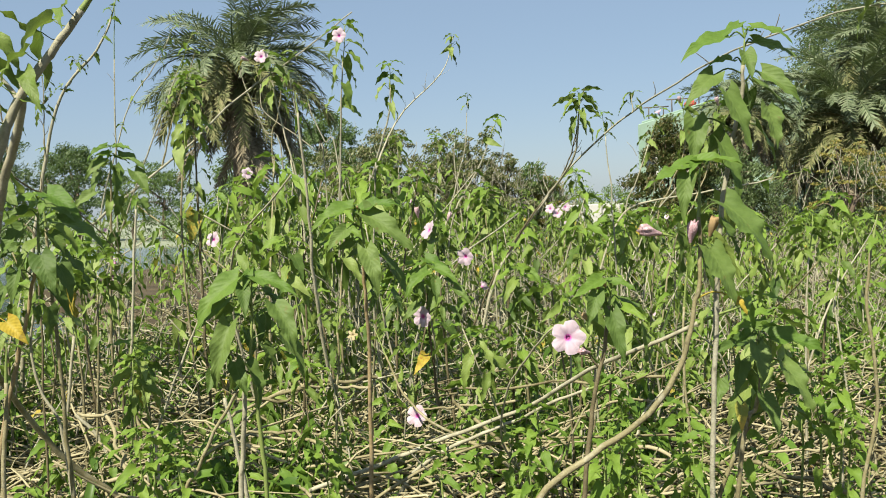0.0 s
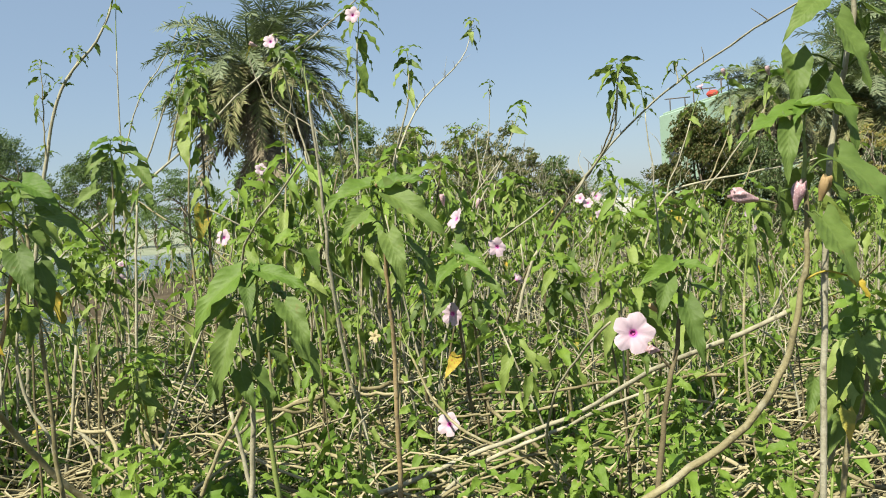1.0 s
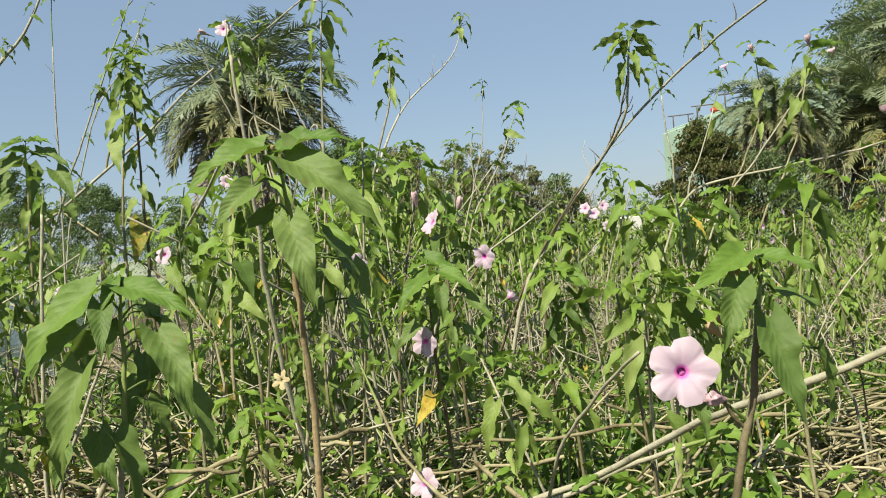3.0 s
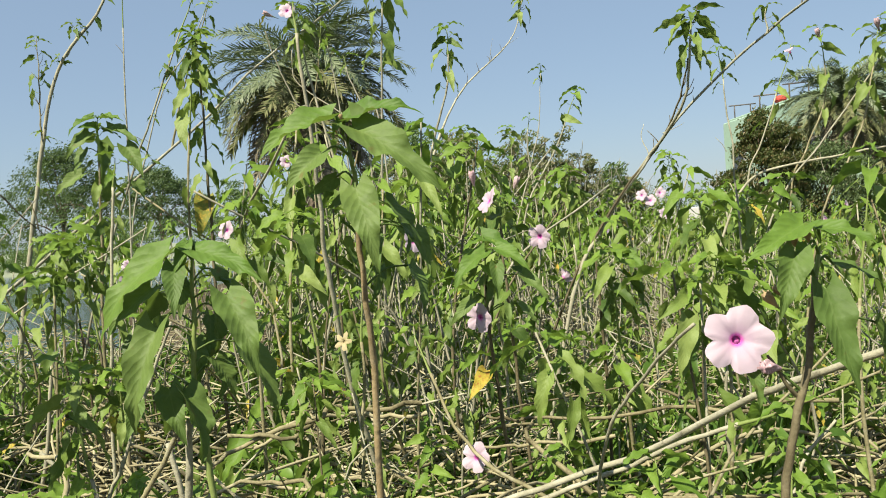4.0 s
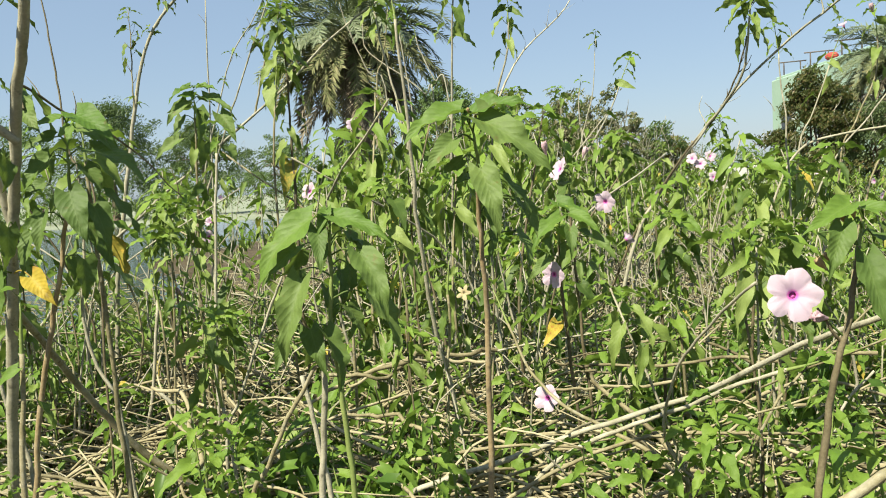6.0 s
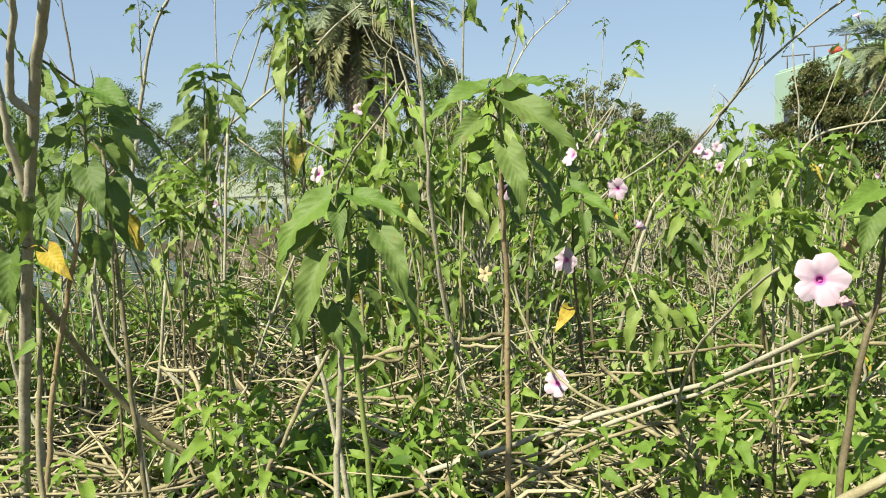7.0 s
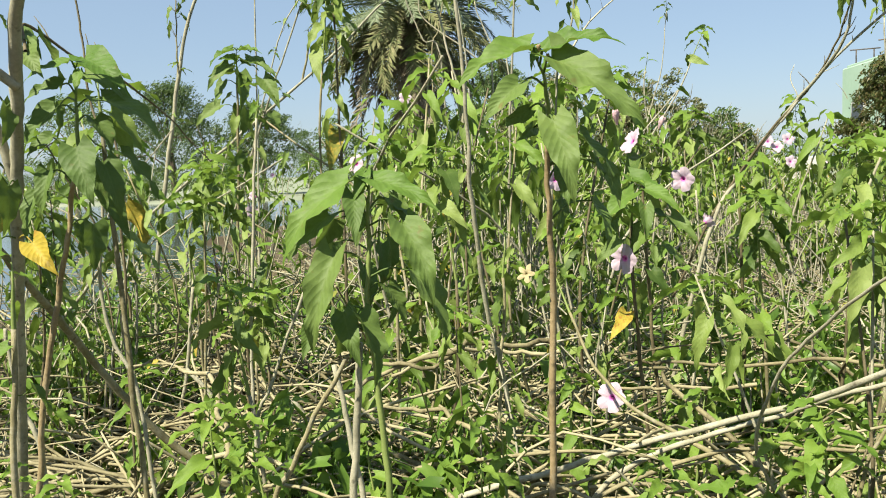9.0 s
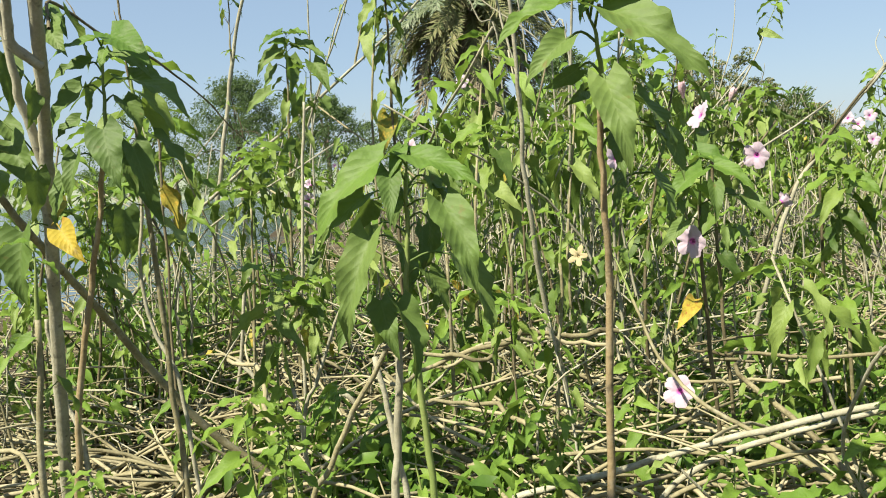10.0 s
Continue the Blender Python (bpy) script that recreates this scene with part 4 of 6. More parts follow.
blades(wood, [
    ((-1.259, 2.36, 1.123), (-1.189, 2.34, 1.057), 0.62, "yellow"),
    ((-1.255, 2.38, 1.51), (-1.196, 2.35, 1.442), 0.6, "sun"),
    ((-1.275, 2.4, 1.541), (-1.225, 2.38, 1.493), 0.5, "shade"),
    ((-1.293, 2.36, 1.394), (-1.305, 2.35, 1.316), 0.5, "shade"),
    ((-1.32, 2.38, 1.238), (-1.344, 2.38, 1.135), 0.5, "shade")], 5)
blades(wood, [
    ((-1.408, 2.42, 1.476), (-1.406, 2.42, 1.353), 0.5, "shade"),
    ((-1.458, 2.47, 1.305), (-1.374, 2.45, 1.187), 0.55, "sun"),
    ((-1.503, 2.5, 1.35), (-1.461, 2.48, 1.24), 0.5, "shade"),
    ((-1.378, 2.48, 1.416), (-1.406, 2.48, 1.328), 0.5, "shade"),
    ((-1.357, 2.37, 1.12), (-1.355, 2.36, 0.972), 0.62, "sun"),
    ((-1.329, 2.45, 1.56), (-1.251, 2.42, 1.489), 0.5, "shade")], 33)
blades(plant_c, [
    ((0.374, 1.98, 1.214), (0.291, 1.94, 1.171), 0.42, "fresh"),
    ((0.39, 1.98, 1.208), (0.454, 1.95, 1.178), 0.42, "fresh"),
    ((0.357, 1.96, 1.181), (0.325, 1.93, 1.102), 0.48, "sun"),
    ((0.421, 2.02, 1.16), (0.478, 2.0, 1.123), 0.36, "shade"),
    ((0.393, 1.97, 1.134), (0.416, 1.94, 1.009), 0.4, "sun"),
    ((0.341, 2.03, 1.168), (0.352, 2.03, 1.136), 0.75, "shade"),
    ((0.475, 2.04, 1.082), (0.474, 2.04, 0.971), 0.32, "shade"),
    ((0.3, 1.98, 1.042), (0.307, 1.97, 0.988), 0.38, "sun"),
    ((0.379, 1.98, 1.187), (0.354, 1.95, 1.164), 0.5, "fresh")], 6)
blades(plant_d, [
    ((0.592, 1.7, 1.721), (0.484, 1.67, 1.668), 0.46, "fresh"),
    ((0.639, 1.7, 1.738), (0.709, 1.67, 1.696), 0.5, "fresh"),
    ((0.649, 1.72, 1.715), (0.727, 1.69, 1.672), 0.42, "sun"),
    ((0.622, 1.72, 1.753), (0.573, 1.69, 1.714), 0.45, "fresh"),
    ((0.616, 1.68, 1.687), (0.619, 1.65, 1.627), 0.6, "sun"),
    ((0.56, 1.7, 1.647), (0.487, 1.67, 1.574), 0.48, "sun"),
    ((0.605, 1.72, 1.677), (0.544, 1.69, 1.662), 0.45, "fresh"),
    ((0.661, 1.71, 1.65), (0.73, 1.68, 1.573), 0.42, "sun"),
    ((0.578, 1.68, 1.609), (0.616, 1.66, 1.48), 0.42, "sun"),
    ((0.628, 1.72, 1.623), (0.62, 1.72, 1.541), 0.5, "shade"),
    ((0.655, 1.74, 1.635), (0.722, 1.74, 1.56), 0.42, "shade")], 7)
blades(plant_d, [
    ((0.667, 1.7, 1.579), (0.678, 1.68, 1.489), 0.6, "sun"),
    ((0.65, 1.72, 1.544), (0.68, 1.72, 1.425), 0.36, "shade"),
    ((0.52, 1.71, 1.562), (0.505, 1.69, 1.462), 0.55, "sun"),
    ((0.57, 1.7, 1.509), (0.594, 1.67, 1.384), 0.42, "sun")], 8)
blades(plant_d2, [
    ((0.497, 1.66, 1.466), (0.394, 1.63, 1.418), 0.36, "fresh"),
    ((0.507, 1.66, 1.472), (0.6, 1.63, 1.454), 0.36, "fresh"),
    ((0.487, 1.65, 1.45), (0.471, 1.63, 1.349), 0.4, "sun"),
    ((0.561, 1.66, 1.386), (0.64, 1.63, 1.254), 0.5, "sun"),
    ((0.528, 1.65, 1.296), (0.565, 1.62, 1.182), 0.6, "sun"),
    ((0.471, 1.68, 1.337), (0.463, 1.68, 1.212), 0.4, "shade"),
    ((0.567, 1.71, 1.348), (0.605, 1.71, 1.261), 0.5, "shade"),
    ((0.576, 1.67, 1.199), (0.603, 1.66, 1.155), 0.4, "yellow"),
    ((0.513, 1.66, 1.473), (0.484, 1.63, 1.441), 0.5, "fresh")], 9)
blades(plant_v, [
    ((-0.067, 3.17, 1.16), (-0.155, 3.12, 1.056), 0.44, "fresh"),
    ((-0.039, 3.17, 1.17), (0.051, 3.13, 1.102), 0.42, "fresh"),
    ((-0.078, 3.23, 1.204), (0.033, 3.2, 1.099), 0.4, "fresh"),
    ((-0.041, 3.15, 1.127), (-0.041, 3.12, 1.032), 0.45, "sun"),
    ((0.026, 3.17, 1.096), (0.095, 3.14, 1.02), 0.42, "sun"),
    ((-0.111, 3.17, 1.035), (-0.176, 3.15, 0.964), 0.42, "sun"),
    ((0.014, 3.22, 1.013), (0.062, 3.22, 0.944), 0.45, "shade"),
    ((-0.014, 3.2, 1.016), (-0.012, 3.18, 0.952), 0.45, "sun"),
    ((-0.102, 3.24, 1.123), (-0.139, 3.24, 1.079), 0.5, "shade"),
    ((-0.072, 3.23, 1.073), (-0.093, 3.23, 0.993), 0.5, "shade")], 37)
blades(plant_u, [
    ((0.311, 3.67, 1.118), (0.243, 3.62, 1.071), 0.45, "fresh"),
    ((0.354, 3.67, 1.111), (0.421, 3.62, 1.037), 0.42, "fresh"),
    ((0.379, 3.67, 1.036), (0.408, 3.65, 0.933), 0.45, "sun"),
    ((0.276, 3.7, 1.065), (0.238, 3.7, 0.98), 0.45, "shade"),
    ((0.313, 3.65, 1.058), (0.299, 3.62, 0.992), 0.5, "sun"),
    ((0.305, 3.67, 0.987), (0.305, 3.65, 0.902), 0.45, "sun"),
    ((0.412, 3.72, 0.95), (0.434, 3.72, 0.897), 0.5, "shade"),
    ((0.365, 3.72, 0.979), (0.367, 3.72, 0.908), 0.5, "shade"),
    ((0.334, 3.66, 1.122), (0.333, 3.61, 1.074), 0.5, "fresh")], 36)

# ---- tall stems that stand against the sky ----
shrub([(0.05, 4.25, 0.2), (0.22, 4.2, 0.94), (0.35, 4.2, 1.2), (0.51, 4.1, 1.43), (0.61, 3.9, 1.59), (0.63, 3.8, 1.78), (0.64, 3.8, 1.89)], 0.0085, 0.003, P_, seed=20, spurs=7, auto=17, zone=0.16, size=0.125, fresh=2,
    branches=[dict(path=[(0.47, 4.12, 1.37), (0.62, 4.0, 1.57), (0.83, 3.8, 1.77), (0.97, 3.4, 1.87), (1.06, 3.0, 1.92), (1.19, 2.5, 1.93), (1.3, 2.2, 1.9)], r0=0.0048, r1=0.0036, stem=S_, auto=6, zone=0.2, size=0.12, spurs=10),
              dict(path=[(0.10, 4.32, 0.7), (0.25, 4.24, 1.04), (0.43, 4.14, 1.33), (0.545, 4.06, 1.47), (0.60, 3.92, 1.6), (0.628, 3.82, 1.75)], r0=0.0055, r1=0.004, stem=D_, spurs=4),
              dict(path=[(0.86, 3.72, 1.79), (0.86, 3.72, 1.87)], r0=0.003, r1=0.002, auto=6, zone=0.08, size=0.08),
              dict(path=[(0.52, 4.08, 1.45), (0.50, 4.1, 1.52), (0.51, 4.1, 1.57)], r0=0.002, r1=0.0015),
              dict(path=[(0.56, 4.0, 1.52), (0.64, 4.0, 1.55)], r0=0.002, r1=0.001)],
    label="tall forked grey stem with a leafy tip against the sky")
shrub([(0.9, 4.3, 0.2), (0.86, 4.2, 1.26), (0.84, 4.2, 1.59), (0.82, 4.2, 1.85)], 0.0045, 0.002, S_, seed=21, auto=9, zone=0.16, size=0.07, label="thin stem with a small leafy tip")
tall_k = shrub([(-0.62, 4.7, 0.1), (-0.6, 4.65, 0.9), (-0.57, 4.63, 1.5), (-0.54, 4.63, 2.01), (-0.5, 4.63, 2.43)], 0.008, 0.003, S_, seed=22, auto=18, zone=0.5, size=0.165, label="tall shrub shoot with hanging leaves and a pink flower")
add_flower(tall_k, Vector((-0.53, 4.57, 2.36)) - tall_k.location, (-0.2, -1, 0.1), 0.085)
shrub([(-0.7, 6.1, 0.2), (-0.62, 6.05, 1.2), (-0.5, 6, 1.65), (-0.36, 6.0, 2.1), (-0.34, 6.0, 2.44)], 0.011, 0.004, S_, seed=23, auto=14, zone=0.4, size=0.15,
    branches=[dict(path=[(-0.6, 6.07, 1.4), (-0.34, 6.4, 2.06), (0.03, 6.9, 2.51), (0.14, 7.0, 2.82)], r0=0.009, r1=0.003, stem=P_, auto=8, zone=0.2, size=0.13, spurs=8),
              dict(path=[(-0.12, 6.7, 2.33), (-0.08, 6.7, 2.5)], r0=0.002, r1=0.001), dict(path=[(-0.02, 6.8, 2.45), (0.1, 6.8, 2.52)], r0=0.002, r1=0.001)],
    label="tall forked stem with a pale bare branch")
shrub([(0.0, 6.9, 0.2), (0.05, 6.85, 1.2), (0.32, 6.8, 1.75), (0.47, 6.8, 2.12)], 0.009, 0.003, P_, seed=24, auto=9, zone=0.25, size=0.14, branches=[dict(path=[(0.0, 6.9, 1.2), (0.12, 6.9, 1.6), (0.2, 6.9, 1.9), (0.24, 6.9, 2.32)], r0=0.006, r1=0.003, auto=6, zone=0.12, size=0.08, stem=P_)], label="pale forked stem with leafy tips")
tall_o = shrub([(-0.75, 4.95, 0.2), (-0.82, 4.9, 1.2), (-0.85, 4.9, 1.6), (-0.89, 4.9, 1.77), (-0.95, 4.9, 2.04), (-0.99, 4.9, 2.34)], 0.008, 0.004, P_, seed=25, spurs=6, tufts=3, auto=15, zone=0.32, size=0.13, label="tall pale stem topped by pink flowers")
add_flower(tall_o, Vector((-1.02, 4.86, 2.32)) - tall_o.location, (-0.1, -1, 0.3), 0.085)
add_flower(tall_o, Vector((-1.10, 4.86, 2.3)) - tall_o.location, (-0.8, -0.6, 0.3), 0.06, "bud")
add_leaf(tall_o, Vector((-1.1, 4.86, 2.28)) - tall_o.location, 200, 0.09, 0.95, random.Random(2), "yellow")
shrub([(-2.9, 4.6, 0.55), (-2.49, 4.6, 0.97), (-2.27, 4.6, 1.14), (-1.89, 4.7, 1.46), (-1.47, 4.8, 1.8), (-1.19, 4.9, 2.08), (-0.82, 5.0, 2.35), (-0.5, 5.05, 2.6)], 0.009, 0.004, S_, seed=26, spurs=6, tufts=4,
    branches=[dict(path=[(-1.6, 4.77, 1.69), (-1.52, 4.75, 1.95), (-1.36, 4.75, 2.35)], r0=0.006, r1=0.003, auto=10, zone=0.35, size=0.09, stem=B_)], label="long pale slanting woody stem")
shrub([(-2.6, 4.95, 0.0), (-2.51, 4.9, 0.84), (-2.42, 4.9, 1.31), (-2.33, 4.9, 1.74), (-2.21, 4.9, 2.14), (-1.95, 4.9, 2.45), (-1.85, 4.9, 2.7)], 0.014, 0.005, P_, seed=27, spurs=6, tufts=6, auto=8, zone=0.5, size=0.08,
    branches=[dict(path=[(-2.33, 4.9, 1.74), (-2.32, 4.9, 1.97), (-2.31, 4.9, 2.31)], r0=0.005, r1=0.003, stem=B_, auto=12, zone=0.3, size=0.095, spurs=8),
              dict(path=[(-2.16, 4.9, 2.2), (-2.1, 4.9, 2.3), (-2.12, 4.9, 2.36)], r0=0.003, r1=0.002, auto=6, zone=0.1, size=0.08)], label="tall pale woody stem with tufts of small leaves")
shrub([(-3.0, 6.9, 0.3), (-2.85, 6.9, 1.4), (-2.69, 6.9, 1.97), (-2.54, 6.9, 2.37), (-2.3, 6.9, 2.7), (-2.1, 6.9, 3.1)], 0.007, 0.003, P_, seed=28, spurs=6, tufts=5, auto=8, zone=0.9, size=0.08, label="pale leaning stem nearly bare of leaves")
shrub([(-2.1, 5.2, 0.2), (-2.05, 5.2, 1.2), (-2.02, 5.2, 2.0), (-1.98, 5.2, 2.8)], 0.006, 0.003, S_, seed=29, spurs=6, auto=2, zone=0.3, size=0.07, label="thin bare upright stem")
tall_p = shrub([(-1.28, 4.5, 0.0), (-1.3, 4.42, 0.6), (-1.3, 4.42, 1.2), (-1.3, 4.42, 1.5), (-1.3, 4.42, 1.8), (-1.31, 4.42, 2.15)], 0.008, 0.004, D_, seed=30, auto=30, zone=0.75, size=0.125, label="tall shrub shoot with hanging leaves and a yellow one")
add_leaf(tall_p, Vector((-1.35, 4.5, 1.42)) - tall_p.location, -70, 0.2, 1.0, random.Random(4), "fading")
add_flower(tall_p, Vector((-1.215, 4.36, 1.283)) - tall_p.location, (-0.35, -0.85, 0.25), 0.085)
plant_q = shrub([(-1.72, 4.25, 0.0), (-1.72, 4.22, 0.8), (-1.675, 4.2, 1.45), (-1.663, 4.2, 1.768)], 0.008, 0.004, B_, seed=131, auto=16, zone=0.5, size=0.12, label="shrub shoot with an umbrella of large leaves")
blades(plant_q, [
    ((-1.668, 4.18, 1.769), (-1.75, 4.12, 1.692), 0.44, "fresh"),
    ((-1.64, 4.18, 1.767), (-1.523, 4.14, 1.74), 0.42, "fresh"),
    ((-1.626, 4.2, 1.721), (-1.467, 4.16, 1.627), 0.4, "shade"),
    ((-1.692, 4.18, 1.714), (-1.776, 4.14, 1.601), 0.45, "sun"),
    ((-1.638, 4.16, 1.673), (-1.629, 4.12, 1.505), 0.5, "shade"),
    ((-1.542, 4.18, 1.644), (-1.462, 4.15, 1.509), 0.5, "sun"),
    ((-1.723, 4.18, 1.645), (-1.757, 4.16, 1.542), 0.5, "sun"),
    ((-1.632, 4.2, 1.521), (-1.667, 4.2, 1.405), 0.6, "shade"),
    ((-1.532, 4.22, 1.503), (-1.498, 4.22, 1.428), 0.8, "shade"),
    ((-1.765, 4.23, 1.551), (-1.872, 4.2, 1.46), 0.5, "sun")], 10)
shrub([(-2.0, 4.3, 0.1), (-1.85, 4.35, 0.9), (-1.65, 4.4, 1.5), (-1.48, 4.45, 1.95), (-1.3, 4.5, 2.4)], 0.006, 0.003, S_, seed=32, spurs=6, tufts=4, auto=8, zone=0.5, size=0.08, label="slanting brown stem with sparse small leaves")
plant_f = shrub([(-2.0, 4.75, 0.0), (-2.02, 4.7, 0.5), (-2.02, 4.68, 0.85)], 0.007, 0.004, B_, seed=33, auto=12, zone=0.4, size=0.12, label="low shrub shoot with a closed pink flower")
add_flower(plant_f, Vector((-2.01, 4.62, 0.793)) - plant_f.location, (-0.3, -0.6, 0.7), 0.07, "bud")
SLENDER_STEMS = [
    [(-0.694, 5.3, 0.0), (-0.744, 5.3, 1.69), (-0.795, 5.3, 1.787), (-0.904, 5.3, 1.896), (-1.043, 5.3, 1.992), (-1.123, 5.3, 2.085), (-1.12, 5.3, 2.228)],
    [(-0.917, 5.1, 0.0), (-0.967, 5.1, 1.7), (-1.063, 5.1, 1.902), (-1.134, 5.1, 2.073), (-1.186, 5.1, 2.215), (-1.202, 5.1, 2.285)],
    [(-1.084, 5.6, 0.0), (-1.134, 5.6, 1.736), (-1.087, 5.6, 2.045), (-1.05, 5.6, 2.226), (-1.025, 5.6, 2.452)],
    [(-0.859, 5.5, 0.0), (-0.909, 5.5, 1.714), (-0.924, 5.5, 1.917), (-0.963, 5.5, 2.205), (-0.984, 5.5, 2.326)],
    [(-0.568, 5.0, 0.0), (-0.618, 5.0, 1.684), (-0.69, 5.0, 1.825), (-0.76, 5.0, 1.992), (-0.792, 5.0, 2.116)],
]
for k, path in enumerate(SLENDER_STEMS):
    shrub(path, 0.0045, 0.003, (P_, S_, B_, S_, S_)[k], seed=140 + k, auto=(0, 0, 4, 5, 2)[k], zone=0.2, size=0.09, spurs=2, label="slender pale bare stem before the palm")
shrub([(-1.31, 4.4, 0.0), (-1.3900000000000001, 4.4, 1.27), (-1.31, 4.4, 2.121)], 0.007, 0.004, B_, seed=150, auto=17, zone=0.4, size=0.16, label="tall shoot with an umbrella of hanging leaves")

right_stems = [
    ([(0.95, 4.65, 0.2), (1.0, 4.6, 1.27), (1.08, 4.6, 1.52), (1.22, 4.6, 1.91)], 9), ([(1.12, 4.65, 0.3), (1.18, 4.6, 1.25), (1.26, 4.6, 1.46), (1.35, 4.6, 1.69), (1.34, 4.6, 1.96)], 12),
    ([(0.9, 4.4, 0.8), (1.07, 4.4, 1.24), (1.24, 4.4, 1.46), (1.41, 4.4, 1.68), (1.58, 4.4, 1.9)], 10), ([(1.0, 4.2, 0.2), (1.15, 4.2, 1.11), (1.27, 4.2, 1.38), (1.35, 4.2, 1.58), (1.41, 4.2, 1.9)], 13)]
for k, (path, n) in enumerate(right_stems):
    p = shrub(path, 0.0048, 0.0025, (P_, B_, S_, B_)[k], seed=40 + k, auto=n, zone=0.4, size=0.11, label="leaning pale stem with a few leaves and flowers")
    tip = Vector(path[-1])
    add_flower(p, tip + Vector((-0.03, -0.06, -0.04)) - p.location, (-0.4, -0.3, 0.9), 0.055, "bud" if k % 2 else "half")
bow = shrub([(0.8, 4.5, 0.9), (0.95, 4.5, 1.3), (1.13, 4.5, 1.39), (1.36, 4.5, 1.42), (1.65, 4.5, 1.46), (1.95, 4.5, 1.52)], 0.006, 0.004, P_, seed=45, auto=4, zone=0.3, size=0.1, label="pale stem arching sideways")


# shoots that overtop the field before the trees
OVERTOPPING = [
    (-0.49, 9.5, 2.22, 18, 0.2), (-0.58, 8.5, 1.98, 16, 0.17), (-0.05, 10.5, 2.31, 16, 0.18), (0.17, 8.5, 2.19, 8, 0.1),
    (0.4, 7.0, 1.56, 18, 0.19), (0.81, 8.0, 1.52, 14, 0.15), (1.73, 10.5, 1.57, 15, 0.19),
    (-0.2, 8.0, 1.81, 16, 0.16), (1.76, 9.0, 1.47, 14, 0.17), (1.65, 7.5, 1.44, 14, 0.15),
]
for k, (x, y, z, n, size) in enumerate(OVERTOPPING):
    shrub([(x + 0.1, y, 0.0), (x + 0.06 * math.sin(k * 2.3), y, z * 0.5), (x + 0.05 * math.sin(k * 1.3), y, z * 0.85), (x, y, z)], 0.008, 0.004, (P_, B_, S_)[k % 3], seed=80 + k, auto=n, zone=0.55, size=size, label="leafy shoot overtopping the field")


# shoots of the field that stand out by their umbrellas of bright leaves
UMBRELLAS = [
    (-1.3, 3.5, 0.84, 0.15), (0.3, 3.6, 1.12, 0.17), (0.92, 4.3, 1.27, 0.17), (0.75, 3.8, 1.03, 0.12),
    (0.99, 3.3, 1.36, 0.15), (0.16, 3.5, 0.87, 0.14), (0.62, 3.7, 1.27, 0.2), (0.54, 3.2, 1.1, 0.17),
    (0.31, 6.0, 1.52, 0.22), (-2.01, 4.5, 1.28, 0.16), (-1.42, 3.7, 0.79, 0.14), (0.7, 3.6, 1.08, 0.16),
    (-1.7, 3.9, 1.29, 0.15), (-1.74, 3.8, 1.17, 0.13), (1.28, 8.0, 1.71, 0.2), (-1.61, 3.9, 1.25, 0.15),
    (0.93, 4.6, 1.31, 0.17), (1.1, 4.4, 1.34, 0.16), (1.89, 4.0, 1.38, 0.17), (1.67, 3.8, 1.27, 0.17), (-1.07, 2.8, 0.97, 0.15),
    (-0.63, 3.3, 1.29, 0.16), (-0.81, 3.4, 1.34, 0.15),
]
for k, (x, y, z, size) in enumerate(UMBRELLAS):
    shrub([(x + 0.08 * math.sin(k * 1.7), y + 0.1, 0.0), (x + 0.05 * math.sin(k), y + 0.05, z * 0.55), (x, y, z)], 0.007, 0.0035, (D_, B_, P_)[k % 3], seed=170 + k, auto=15, zone=0.24, size=size * 0.84, fresh=7, green_top=4, label="leafy shrub shoot topped by bright spreading leaves")


# young shoots near the ground
YOUNG_SHOOTS = [
    (-1.51, 3.1, 0.67), (-0.96, 2.9, 0.66), (-1.47, 2.5, 0.6), (-1.23, 2.35, 0.63), (-0.39, 2.75, 0.67), (-0.24, 3.1, 0.69),
    (0.2, 2.7, 0.65), (0.24, 2.55, 0.66), (-0.39, 2.5, 0.65), (-1.4, 3.3, 0.56), (-0.69, 2.7, 0.6), (-0.04, 2.5, 0.67),
    (0.11, 3.2, 0.61), (-1.15, 3.0, 0.9), (-0.95, 2.6, 0.71), (0.47, 2.6, 0.59), (1.04, 2.5, 0.99), (1.09, 2.45, 0.86),
]
YOUNG_SHOOTS += [
    (0.58, 2.5, 0.57), (0.48, 2.5, 0.71), (0.56, 2.7, 0.73), (0.27, 2.6, 0.75), (0.07, 2.3, 0.7), (0.21, 2.3, 0.65),
    (1.29, 2.7, 0.85), (0.5, 2.2, 0.68), (1.17, 2.4, 0.74), (-0.92, 2.4, 0.78), (-0.78, 2.3, 0.74),
    (0.48, 2.2, 0.81), (0.68, 2.4, 0.79), (0.66, 2.15, 0.78), (0.86, 2.4, 0.8), (0.39, 2.1, 0.79), (0.67, 2.3, 0.7),
]
for k, (x, y, z) in enumerate(YOUNG_SHOOTS):
    z = max(z, 0.25)
    shrub([(x - 0.05, y, 0.0), (x - 0.03 * math.cos(k), y, z * 0.55), (x, y, z)], 0.005, 0.003, G_, seed=110 + k, auto=18, zone=min(0.3, z * 0.6), size=(0.105, 0.08, 0.09)[k % 3], fresh=18, label="young fresh green shoot among dry stems")


# bare and dry stems among the shrubs
def bare_stem(seed, mat, r0, r1, n, text, path):
    shrub(path, r0, r1, mat, seed=seed, auto=n, zone=0.3, size=0.09, label=text)


